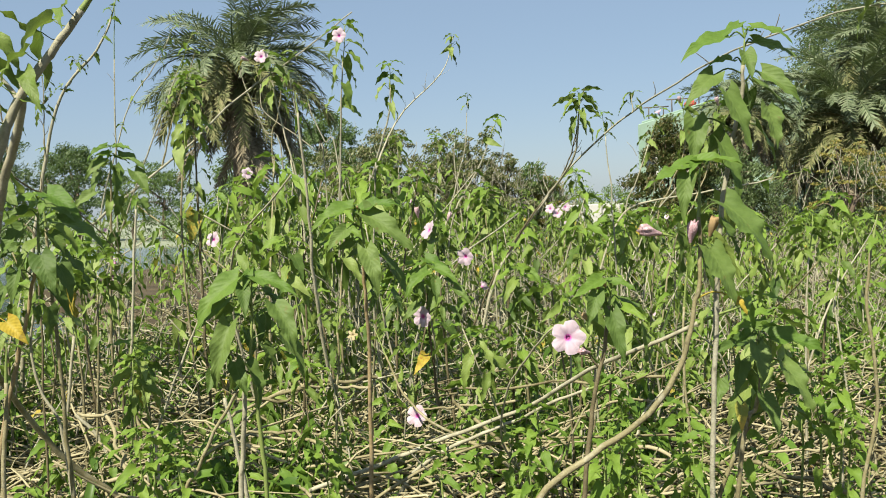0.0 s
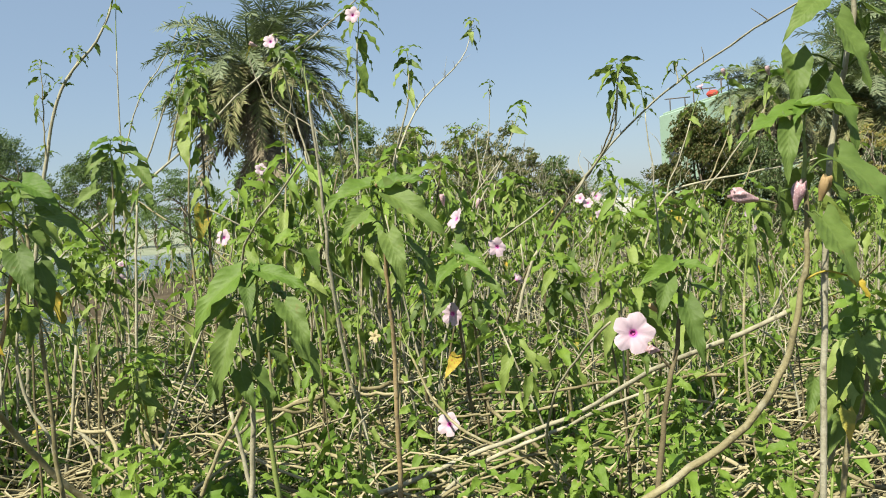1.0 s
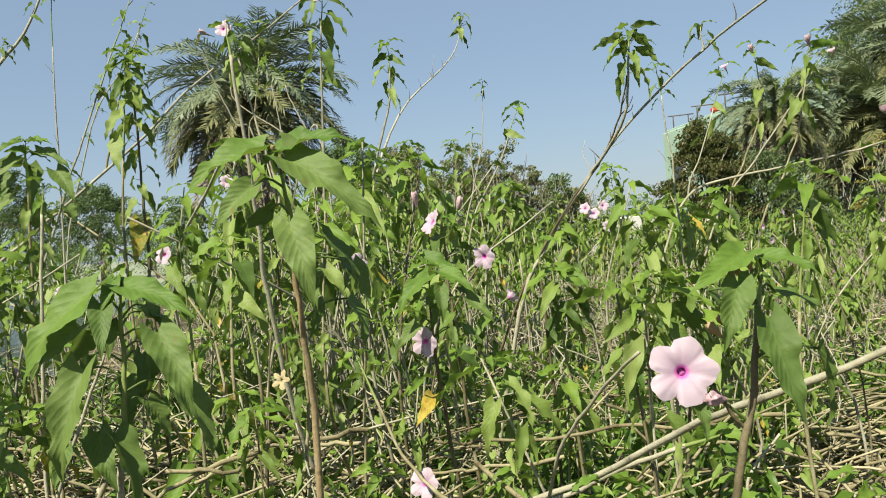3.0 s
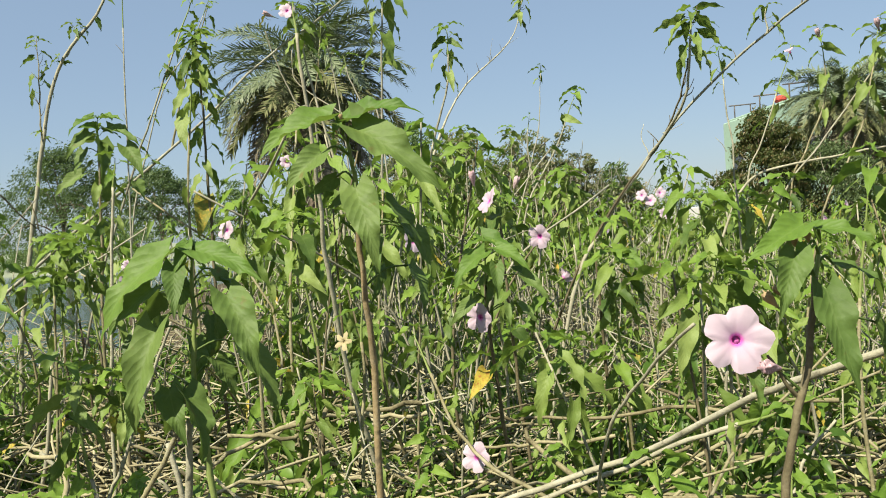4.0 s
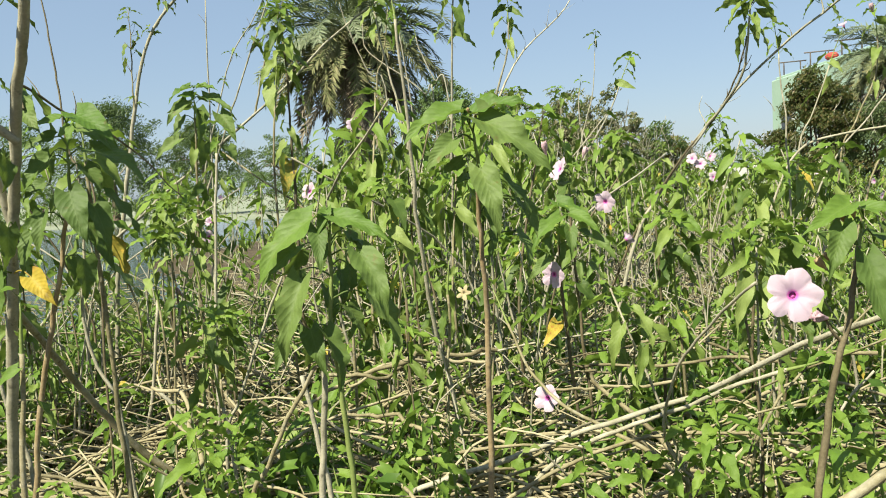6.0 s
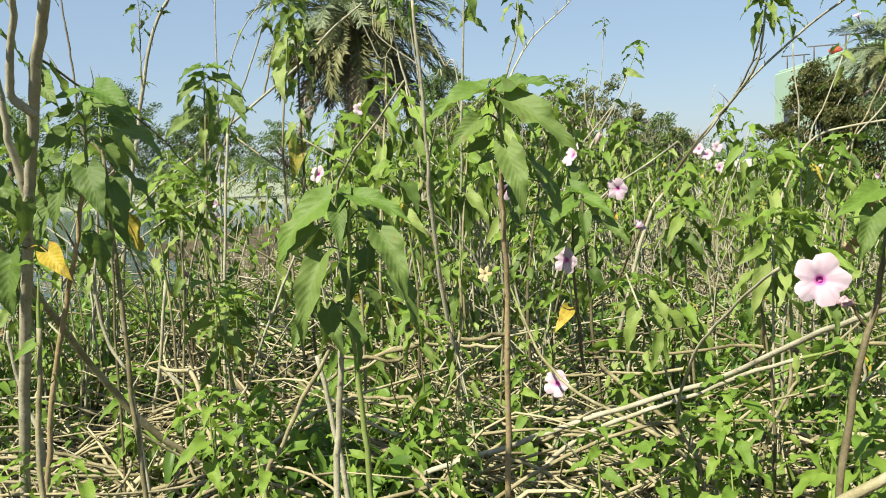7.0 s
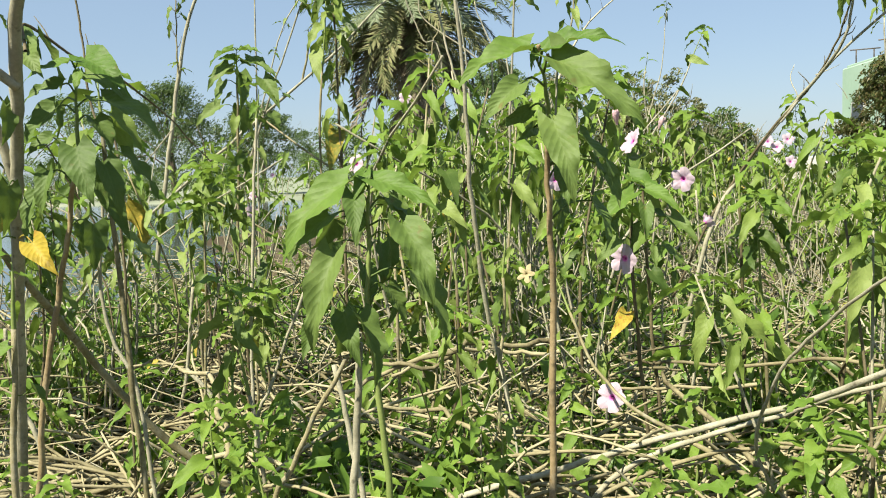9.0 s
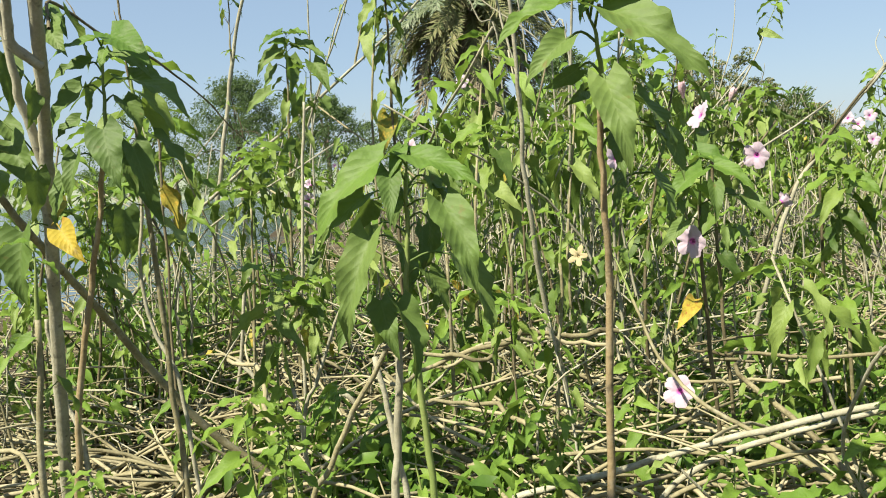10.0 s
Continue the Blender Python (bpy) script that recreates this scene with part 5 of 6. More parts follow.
bare_stem(60, D_, 0.004, 0.002, 0, "thin dark twiggy stem against the sky", [(-1.496, 3.0, 0.0), (-1.476, 3.0, 1.116), (-1.475, 3.0, 1.345), (-1.538, 3.0, 1.434), (-1.555, 3.0, 1.605), (-1.563, 3.0, 1.744), (-1.569, 3.0, 1.79), (-1.60, 3.0, 2.05), (-1.585, 3.0, 2.35)])
bare_stem(61, P_, 0.006, 0.004, 6, "wavy pale bare shrub stem", [(-1.28, 2.8, 0.0), (-1.3, 2.8, 0.37), (-1.33, 2.8, 0.7), (-1.39, 2.8, 0.82), (-1.42, 2.8, 0.96), (-1.39, 2.8, 1.19), (-1.39, 2.8, 1.27)])
bare_stem(62, P_, 0.007, 0.005, 0, "short pale bare stem in the litter", [(-1.53, 2.7, 0.0), (-1.55, 2.7, 0.55), (-1.59, 2.7, 0.66), (-1.62, 2.7, 0.82), (-1.63, 2.7, 0.88)])
bare_stem(63, P_, 0.01, 0.008, 0, "thick pale stem bending to the ground", [(-1.46, 3.6, 0.0), (-1.47, 3.6, 0.16), (-1.48, 3.6, 0.28), (-1.55, 3.6, 0.45), (-1.65, 3.6, 0.56)])
bare_stem(64, B_, 0.006, 0.003, 8, "thin upright brown stem in the litter", [(-1.49, 3.4, 0.0), (-1.48, 3.4, 0.33), (-1.44, 3.4, 0.98), (-1.43, 3.4, 1.16)])
bare_stem(65, P_, 0.009, 0.008, 0, "dry pale stem stump in the litter", [(-1.93, 4.0, 0.0), (-1.91, 4.0, 0.29), (-1.88, 4.0, 0.42), (-1.81, 4.0, 0.85)])
bare_stem(66, P_, 0.006, 0.004, 0, "pale slanting bare stem in the litter", [(-1.18, 3.1, 0.0), (-1.15, 3.1, 0.51), (-1.1, 3.1, 0.64), (-0.97, 3.1, 0.94), (-0.93, 3.1, 1.03)])
bare_stem(67, P_, 0.0085, 0.007, 0, "whitish upright dry stem in the litter", [(-0.64, 2.4, 0.0), (-0.63, 2.4, 0.54), (-0.61, 2.4, 0.78), (-0.6, 2.4, 0.92)])
bare_stem(68, P_, 0.007, 0.006, 0, "pale leaning dry stem in the litter", [(-0.61, 2.5, 0.0), (-0.63, 2.5, 0.51), (-0.66, 2.5, 0.7), (-0.69, 2.5, 0.85)])
bare_stem(69, B_, 0.006, 0.005, 0, "dark brown slanting stem in the litter", [(-0.83, 2.4, 0.0), (-0.8, 2.4, 0.54), (-0.75, 2.4, 0.67), (-0.64, 2.4, 0.86), (-0.62, 2.4, 0.89)])
bare_stem(70, B_, 0.006, 0.004, 7, "thin brown upright stem in the litter", [(-0.46, 3.2, 0.0), (-0.45, 3.2, 0.56), (-0.43, 3.2, 0.81), (-0.42, 3.2, 1.06)])
bare_stem(71, B_, 0.005, 0.003, 8, "dark thin upright shrub stem", [(-0.35, 3.5, 0.0), (-0.33, 3.5, 0.65), (-0.3, 3.5, 0.94), (-0.28, 3.5, 1.08)])
bare_stem(72, B_, 0.005, 0.003, 6, "dark thin stem under the leaves", [(0.14, 3.6, 0.0), (0.15, 3.6, 0.41), (0.17, 3.6, 0.66), (0.18, 3.6, 0.82)])
bare_stem(73, P_, 0.006, 0.004, 0, "pale bent stem in the litter", [(0.59, 3.2, 0.0), (0.64, 3.2, 0.36), (0.72, 3.2, 0.49), (0.75, 3.2, 0.57), (0.83, 3.2, 0.66)])
bare_stem(74, B_, 0.0055, 0.004, 3, "thin upright bare stem in the litter", [(1.08, 2.2, 0.0), (1.1, 2.2, 0.57), (1.14, 2.2, 0.85), (1.12, 2.2, 1.13), (1.15, 2.2, 1.34)])
bare_stem(75, P_, 0.005, 0.003, 7, "thin pale upright stem in the litter", [(1.42, 3.0, 0.0), (1.43, 3.0, 0.45), (1.45, 3.0, 0.66), (1.41, 3.0, 0.97), (1.44, 3.0, 1.28)])
bare_stem(76, P_, 0.006, 0.003, 9, "thin pale stem among leaves", [(1.55, 3.6, 0.0), (1.56, 3.6, 0.67), (1.57, 3.6, 0.96), (1.6, 3.6, 1.31)])
bare_stem(77, B_, 0.007, 0.005, 5, "brown upright shrub stem", [(-1.22, 2.2, 0.0), (-1.21, 2.2, 0.67), (-1.19, 2.2, 0.87), (-1.18, 2.2, 1.1)])
bare_stem(78, P_, 0.007, 0.005, 8, "pale upright shrub stem", [(-1.45, 3.7, 0.0), (-1.44, 3.7, 0.56), (-1.42, 3.7, 0.87), (-1.38, 3.7, 1.32), (-1.35, 3.7, 1.55)])


def lying_stem(k, r, path):
    line = smooth_path(path, 6)
    line = line + np.array([noise.noise_vector((k * 3.1, i * 0.45, 5)) for i in range(len(line))]) * 0.022
    v, f = tube_data(line, r, r * 0.7, 7, 0.15, random.Random(k))
    tagged(put("dead_stem", mesh_from("dead_stem", v, f), STRAW), "long pale dry stem lying across the litter", "dead stem", "dry stems on the ground")


lying_stem(0, 0.007, [(-0.31, 3.5, 0.65), (-0.5, 3.5, 0.66), (-0.65, 3.4, 0.68), (-0.8, 3.3, 0.62)])
lying_stem(1, 0.007, [(-0.48, 3.0, 0.56), (-0.65, 3.1, 0.58), (-0.79, 3.1, 0.58)])
lying_stem(2, 0.006, [(0.83, 3.2, 0.71), (0.49, 3.3, 0.68), (0.02, 3.4, 0.65), (-0.11, 3.4, 0.65)])
lying_stem(3, 0.006, [(0.26, 3.3, 0.61), (0.01, 3.3, 0.6), (-0.11, 3.3, 0.6)])
lying_stem(4, 0.008, [(-0.3, 3.4, 0.7), (-0.55, 3.3, 0.72), (-0.64, 3.2, 0.68), (-0.83, 3.2, 0.69)])
lying_stem(5, 0.009, [(-1.2, 3.0, 0.45), (-1.26, 3.1, 0.52), (-1.33, 3.2, 0.63), (-1.49, 3.3, 0.63)])
lying_stem(6, 0.008, [(-0.53, 3.3, 0.73), (-0.59, 3.2, 0.72), (-0.76, 3.2, 0.66), (-0.92, 3.2, 0.6)])
lying_stem(7, 0.007, [(-0.27, 3.2, 0.43), (-0.44, 3.2, 0.46), (-0.68, 3.3, 0.51), (-0.86, 3.3, 0.51)])
lying_stem(8, 0.009, [(1.42, 2.8, 0.33), (1.25, 2.8, 0.4), (1.06, 2.9, 0.45), (0.86, 2.9, 0.47)])
lying_stem(9, 0.006, [(1.59, 3.0, 0.48), (1.28, 3.0, 0.46), (1.03, 3.0, 0.44)])


# ---- the field of shrubs ----
def shoots(rng, height, lean=0.44):
    """The stems and leaves of one whole shrub: one to three shoots, leafy on their upper part."""
    stems, leaves, tips = [], [], []
    for s in range(rng.choice((1, 2, 2, 3))):
        hgt = height * rng.uniform(0.72, 1.0) if s else height
        azm = rng.uniform(0, 6.28)
        sp = rng.uniform(0.05, 0.3) * (1 if s else 0.5)
        bx, by = 0.05 * math.cos(azm) * s, 0.05 * math.sin(azm) * s
        path = smooth_path([(bx, by, 0), (bx + sp * 0.5 * math.cos(azm) + rng.uniform(-lean, lean) * 0.5, by + sp * 0.5 * math.sin(azm) + rng.uniform(-lean, lean) * 0.5, hgt * 0.5), (bx + sp * math.cos(azm), by + sp * math.sin(azm), hgt)], 4)
        stems.append((path, rng.uniform(0.005, 0.009)))
        tips.append(path[-1])
        n = rng.randint(11, 14)
        reach = rng.uniform(0.20, 0.36)
        for i in range(n):
            k = (i + rng.uniform(0, 0.6)) / n
            z = hgt - reach * k ** 1.15
            at = Vector([np.interp(z, path[:, 2], path[:, c]) for c in range(3)])
            length = 0.142 * min(1.0, 0.55 + 2.2 * k) * rng.uniform(0.72, 1.12)
            droop = min(1.0, max(0.0, 0.16 + 0.9 * k + rng.uniform(-0.12, 0.25)))
            leaves.append((at, i * 137.5 + rng.uniform(-30, 30), length, droop, i))
        for i in range(rng.randint(2, 4)):
            z = hgt * rng.uniform(0.3, 0.72)
            at = Vector([np.interp(z, path[:, 2], path[:, c]) for c in range(3)])
            leaves.append((at, rng.uniform(0, 360), rng.uniform(0.06, 0.11), rng.uniform(0.3, 1.0), 9))
    for s in range(rng.choice((3, 4, 5, 6))):
        hgt, azm, sp = height * rng.uniform(0.35, 0.95), rng.uniform(0, 6.28), rng.uniform(0.1, 0.8)
        bx, by = rng.uniform(-0.15, 0.15), rng.uniform(-0.15, 0.15)
        path = smooth_path([(bx, by, 0), (bx + sp * 0.3 * math.cos(azm - 0.6), by + sp * 0.3 * math.sin(azm - 0.6), hgt * rng.uniform(0.4, 0.75)), (bx + sp * math.cos(azm + 0.4), by + sp * math.sin(azm + 0.4), hgt)], 4)
        stems.append((path, rng.uniform(0.003, 0.007)))
        for i in range(rng.choice((0, 2, 4))):
            leaves.append((Vector(path[-1 - i]), i * 137.5 + rng.uniform(0, 90), rng.uniform(0.05, 0.09), rng.uniform(0.2, 0.8), 9))
    return stems, leaves, tips


def field_shrub(seed, height):
    """One shrub of the field at the origin, with a mesh for every leaf."""
    rng = random.Random(1000 + seed)
    plant = new("shrub")
    tagged(plant, "leafy green field shrub with pale lower stems", "shrub", "field of flowering shrubs")
    stems, leaves, tips = shoots(rng, height)
    for path, r in stems:
        v, f = tube_data(path, r, 0.003, 5)
        put("stem", mesh_from("stem", v, f), rng.choice((STEM_PALE, STEM_PALE, STEM_BROWN, STEM_GREY, STEM_DARK)), plant)
    for at, azi, length, droop, i in leaves:
        sort = "young" if i < (7 if seed % 3 else 4) else ("fading" if rng.random() < 0.018 else "green")
        add_leaf(plant, at, azi, length, droop, rng, sort, rng.uniform(0.66, 0.95))
    return plant


FIELD_MATERIALS = (GREEN, YOUNG, STEM_PALE, PETAL, FADING)
FAR_FLOWER = flower_data(0.9, 5, 15)


def shrub_geometry(rng, height, low=LOW_LEAVES, double=1):
    """The same kind of shrub as plain joined geometry."""
    h = Heap()
    stems, leaves, tips = shoots(rng, height)
    for path, r in stems:
        v, f = tube_data(path, r, 0.003, 4)
        h.add(v, f, None, 2)
    for at, azi, length, droop, i in leaves:
        for turn in (0, 200)[:double]:
            v, f, u = rng.choice(low[min(5, round(droop * 5))])
            m = np.array(leaf_matrix(at, azi + turn, length * (1.0 if double == 1 else 0.72), rng.gauss(0, 22), rng.uniform(-8, 8)))
            h.add(v @ m[:3, :3].T + m[:3, 3], f, u, 1 if i < 7 else (4 if rng.random() < 0.05 else 0))
    return h, tips


def spots_between(y0, y1, step, seed, keep=1.0, wide=None):
    rng = random.Random(seed)
    out = []
    y = y0
    while y < y1:
        half = wide or 0.60 * y + 0.9
        x = -half
        while x < half:
            px, py = x + rng.uniform(-0.5, 0.5) * step, y + rng.uniform(-0.5, 0.5) * step
            gap = math.hypot(px + 0.05, py - 0.6)
            if wide and abs(px) < 0.60 * max(py, 0.0) + 1.2:
                x += step
                continue
            if rng.random() < keep and gap > 2.2 and not in_pond(px - 0.3, py) and not (px < -0.30 * py and py > 4.9 and rng.random() < 0.78) and not (px > 0.02 * py and py < 5.6 and rng.random() < 0.34):
                # taller on the pond side, lower towards the open side
                tall = 1.06 + 0.17 * max(-1.0, min(1.0, -(px - 0.12 * py) / (0.22 * py + 0.3)))
                if py < 3.7:
                    tall *= 0.82
                # thin and low where the pond shines through
                if px < -0.25 * py and py > 3.2:
                    tall *= 0.87
                # lower before the white house
                if px > 0.03 * py and py > 5.5:
                    tall *= 0.9
                out.append((px, py, tall * rng.uniform(0.78, 1.12)))
            x += step
        y += step * 0.9
    return out


field_rng = random.Random(6)
near_protos = [field_shrub(k, (1.3, 0.75, 1.15, 0.6, 1.35, 0.9, 1.25, 0.5, 1.0, 0.8)[k % 10]) for k in range(16)]
near_spots = spots_between(2.9, 4.5, 0.36, 5, 0.77)
field_rng.shuffle(near_spots)
# ends of the camera's sight lines, cleared of field shrubs to keep the view
SIGHT_ENDS = ((-0.09, 3.72), (-0.14, 3.46), (-0.07, 3.55), (0.09, 3.59), (-1.38, 4.6), (-1.61, 4.1), (-2.01, 4.62), (-1.3, 4.42))


def blocks_sight(x, y):
    """Whether a spot stands in the camera's line of sight to a marked shrub."""
    for fx, fy in SIGHT_ENDS:
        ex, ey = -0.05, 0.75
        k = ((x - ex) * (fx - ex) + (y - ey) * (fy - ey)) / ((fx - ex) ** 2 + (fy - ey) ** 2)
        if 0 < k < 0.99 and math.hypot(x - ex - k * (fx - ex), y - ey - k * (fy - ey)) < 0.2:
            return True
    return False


near_spots = [s for s in near_spots if not blocks_sight(s[0], s[1])]
for n, (x, y, scale) in enumerate(near_spots):
    m = pose(x, y, hill(x, y) - 0.01, field_rng.uniform(-4, 4), field_rng.uniform(-4, 4), field_rng.uniform(0, 360)) @ Matrix.Diagonal((scale, scale, scale, 1))
    if n < len(near_protos):
        near_protos[n].matrix_basis = m
    else:
        copy_thing(near_protos[n % len(near_protos)], m)

far_protos = []
for k in range(48):
    h, tips = shrub_geometry(random.Random(2000 + k % 16), (1.3, 0.85, 1.4, 1.05, 1.35, 0.7)[k % 16 % 6], LOW_LEAVES if k < 16 else SPARE_LEAVES, 2 if 16 <= k < 32 else 1)
    far_protos.append((np.concatenate(h.v), h.f, np.concatenate(h.u), h.m, tips))
rest = Heap()
for n, (x, y, scale) in enumerate([s for s in spots_between(4.5, 8.0, 0.38, 7, 0.9) if not blocks_sight(s[0], s[1])] + spots_between(8.0, 12.5, 0.46, 4, 0.95) + spots_between(12.5, 23.0, 0.8, 8, 0.95) + spots_between(-2.5, 9.0, 0.56, 9, 0.9, 6.5)):
    seen = y > 2.5 and abs(x) < 0.6 * y + 1
    v, f, u, slots, tips = far_protos[field_rng.randrange(16) + ((0 if y < 7.5 else 16) if seen else 32)]
    m = np.array(pose(x, y, hill(x, y) - 0.01, field_rng.uniform(-4, 4), field_rng.uniform(-4, 4), field_rng.uniform(0, 360)))
    rest.add((v * scale) @ m[:3, :3].T + m[:3, 3], f, u)
    rest.m[-len(f):] = slots
    if y > 5.5 and field_rng.random() < 0.05:
        fv, ff, fu = FAR_FLOWER
        q = np.array(Vector((field_rng.uniform(-1.2, 1.2), -0.6, field_rng.uniform(-0.3, 0.8))).to_track_quat("Z", "Y").to_matrix())
        rest.add((fv * 0.085) @ q.T + (m[:3, :3] @ tips[0] * scale + m[:3, 3]) + np.array([0, -0.1, -0.05]), ff, fu, 3)
field_mesh = rest.mesh("shrub_field")
for mat in FIELD_MATERIALS:
    field_mesh.materials.append(mat)
tagged(put("shrub_field", field_mesh, GREEN), "wide field of leafy green flowering shrubs", "shrub field", kind="stuff")


# ---- low sprouts between the stems ----
def sprout_plan(seed):
    rng = random.Random(seed)
    stems, leaves = [], []
    for s in range(rng.randint(2, 3)):
        hgt = rng.uniform(0.12, 0.36)
        top = (rng.uniform(-0.14, 0.14), rng.uniform(-0.14, 0.14), hgt)
        stems.append(smooth_path([(0, 0, 0), (top[0] * 0.3, top[1] * 0.3, hgt * 0.5), top], 3))
        for i in range(rng.randint(8, 11)):
            k = i / 11
            at = Vector((top[0] * (1 - 0.6 * k), top[1] * (1 - 0.6 * k), hgt * (1 - 0.6 * k)))
            leaves.append((rng.choice((0, 1, 1, 2, 3)), leaf_matrix(at, i * 137 + rng.uniform(-30, 30), rng.uniform(0.045, 0.098), rng.gauss(0, 20))))
    return stems, leaves


SPROUT_LEAVES = {}
for d in range(4):
    SPROUT_LEAVES[d] = [mesh_from("sprout_leaf", *LOW_LEAVES[d][k]) for k in range(4)]
    for me in SPROUT_LEAVES[d]:
        me.materials.append(SPROUT)
sprout_rng = random.Random(77)
sprout_protos, sprout_data = [], []
for k in range(10):
    stems, leaves = sprout_plan(k)
    thing = new("sprout")
    tagged(thing, "small fresh green sprout among dry stems", "sprout", "sprouts on the ground")
    h = Heap()
    for path in stems:
        v, f = tube_data(path, 0.003, 0.002, 4)
        put("stem", mesh_from("sprout_stem", v, f), STEM_GREEN, thing)
        h.add(v, f)
    for d, m in leaves:
        put("leaf", sprout_rng.choice(SPROUT_LEAVES[d]), SPROUT, thing, m)
        v, f, u = sprout_rng.choice(SPARE_LEAVES[d])
        q = np.array(m)
        h.add(v @ q[:3, :3].T + q[:3, 3], f, u)
    sprout_protos.append(thing)
    sprout_data.append((np.concatenate(h.v), h.f, np.concatenate(h.u)))
sprout_rest = Heap()
made = single = 0
while made < 1000:
    y = 2.3 + 5.2 * sprout_rng.random() ** 1.2
    x = sprout_rng.uniform(-0.62, 0.62) * y + sprout_rng.uniform(-0.7, 0.5)
    if math.hypot(x + 0.05, y - 0.6) < 1.5 or noise.noise((x * 0.9, y * 0.9, 7)) < -0.12:
        continue
    made += 1
    m = pose(x, y, hill(x, y) - 0.01, 0, 0, sprout_rng.uniform(0, 360)) @ Matrix.Diagonal([sprout_rng.uniform(0.7, 1.4) * (0.72 if y < 3.3 else 1.0)] * 3 + [1])
    if y < 3.7 and single < 60:
        if single < 10:
            sprout_protos[single].matrix_basis = m
        else:
            copy_thing(sprout_protos[single % 10], m)
        single += 1
    else:
        v, f, u = sprout_data[made % 10]
        q = np.array(m)
        sprout_rest.add(v @ q[:3, :3].T + q[:3, 3], f, u)
for k in range(900):
    y = 2.9 + 5.0 * sprout_rng.random() ** 1.1
    x = sprout_rng.uniform(-0.62, 0.62) * y + sprout_rng.uniform(-0.6, 0.4)
    if noise.noise((x * 0.8, y * 0.8, 21)) < 0.10:
        continue
    v, f, u = sprout_data[k % 10]
    tall = sprout_rng.uniform(1.0, 1.9)
    q = np.array(pose(x, y, hill(x, y) - 0.01, 0, 0, sprout_rng.uniform(0, 360)) @ Matrix.Diagonal((1.15, 1.15, tall, 1)))
    sprout_rest.add(v @ q[:3, :3].T + q[:3, 3], f, u)
tagged(put("sprout_carpet", sprout_rest.mesh("sprout_carpet"), SPROUT), "low fresh green sprouts under the shrubs", "sprouts", kind="stuff")


# ---- dead stems on the ground ----
def dead_stem_path(rng, length, high):
    azm = rng.choice((rng.gauss(0.1, 0.35), rng.gauss(3.2, 0.4), rng.uniform(0, 6.28)))
    pts, x, y = [], 0.0, 0.0
    z0, z1 = rng.uniform(0.0, high * 0.5), rng.uniform(0.0, high)
    bow_up = rng.choice((0.0, 0.0, rng.uniform(0.02, 0.22)))
    for i in range(5):
        pts.append((x, y, z0 + (z1 - z0) * i / 4 + bow_up * math.sin(i * 0.785) + 0.03 * math.sin(i * 1.4 + rng.uniform(0, 2)) + 0.03))
        azm += rng.gauss(0, 0.36)
        x += length / 4 * math.cos(azm)
        y += length / 4 * math.sin(azm)
    return smooth_path(pts, 3)


dead_rng = random.Random(31)
dead_protos = []
for k in range(26):
    v, f = tube_data(dead_stem_path(dead_rng, dead_rng.uniform(0.6, 1.6), 0.38), dead_rng.uniform(0.006, 0.013), dead_rng.uniform(0.003, 0.006), 6)
    me = mesh_from("dead_stem", v, f)
    me.materials.append(STRAW)
    dead_protos.append(me)
for k in range(290):
    y = 2.4 + 2.2 * dead_rng.random()
    x = dead_rng.uniform(-0.62, 0.62) * y + dead_rng.uniform(-0.8, 0.2)
    if x > 0.17 * y and dead_rng.random() < 0.4:
        continue
    ob = put("dead_stem", dead_protos[k % 26], STRAW, None, pose(x, y, hill(x, y) - 0.02, dead_rng.uniform(-5, 5), dead_rng.uniform(-5, 5), dead_rng.uniform(-25, 25) + dead_rng.choice((0, 180, 60))))
    tagged(ob, "dry straw-coloured stem lying in the litter", "dead stem", "dry stems on the ground")
litter = Heap()
for k in range(3400):
    y = 1.9 + 9.0 * dead_rng.random() ** 1.6
    x = dead_rng.uniform(-0.66, 0.66) * y + dead_rng.uniform(-0.8, 0.4)
    high = 0.5 if dead_rng.random() < 0.55 else 0.15
    v, f = tube_data(dead_stem_path(dead_rng, dead_rng.uniform(0.35, 1.3), high)[::2], dead_rng.uniform(0.003, 0.009), 0.002, 4)
    litter.add(v + np.array([x, y, hill(x, y) - 0.02]), f)
for k in range(1500):
    y = 2.3 + 4.0 * dead_rng.random() ** 1.3
    x = dead_rng.uniform(-0.66, 0.66) * y + dead_rng.uniform(-0.8, 0.4)
    v, f = tube_data(dead_stem_path(dead_rng, dead_rng.uniform(0.15, 0.5), dead_rng.choice((0.12, 0.35)))[::4], dead_rng.uniform(0.0018, 0.004), 0.0012, 3)
    litter.add(v + np.array([x, y, hill(x, y) - 0.01]), f)
for k in range(900):
    x, y = dead_rng.uniform(-7, 7), dead_rng.uniform(-3.5, 9.0)
    if abs(x) < 0.62 * max(y, 0.0) + 1.0:
        continue
    v, f = tube_data(dead_stem_path(dead_rng, dead_rng.uniform(0.5, 1.4), 0.3)[::2], dead_rng.uniform(0.004, 0.009), 0.002, 4)
    litter.add(v + np.array([x, y, hill(x, y) - 0.02]), f)
for k in range(620):
    y = 2.5 + 2.6 * dead_rng.random() ** 1.1
    x = dead_rng.uniform(-0.66, 0.60) * y + dead_rng.uniform(-0.6, 0.2)
    if x > 0.17 * y and y < 3.8 and dead_rng.random() < 0.5:
        continue
    path = dead_stem_path(dead_rng, dead_rng.uniform(0.5, 1.4), 0.55)
    v, f = tube_data(path, dead_rng.uniform(0.005, 0.0095), dead_rng.uniform(0.003, 0.005), 5)
    litter.add(v + np.array([x, y, hill(x, y) - 0.02]), f)
lit = put("stem_litter", litter.mesh("stem_litter"), STRAW)
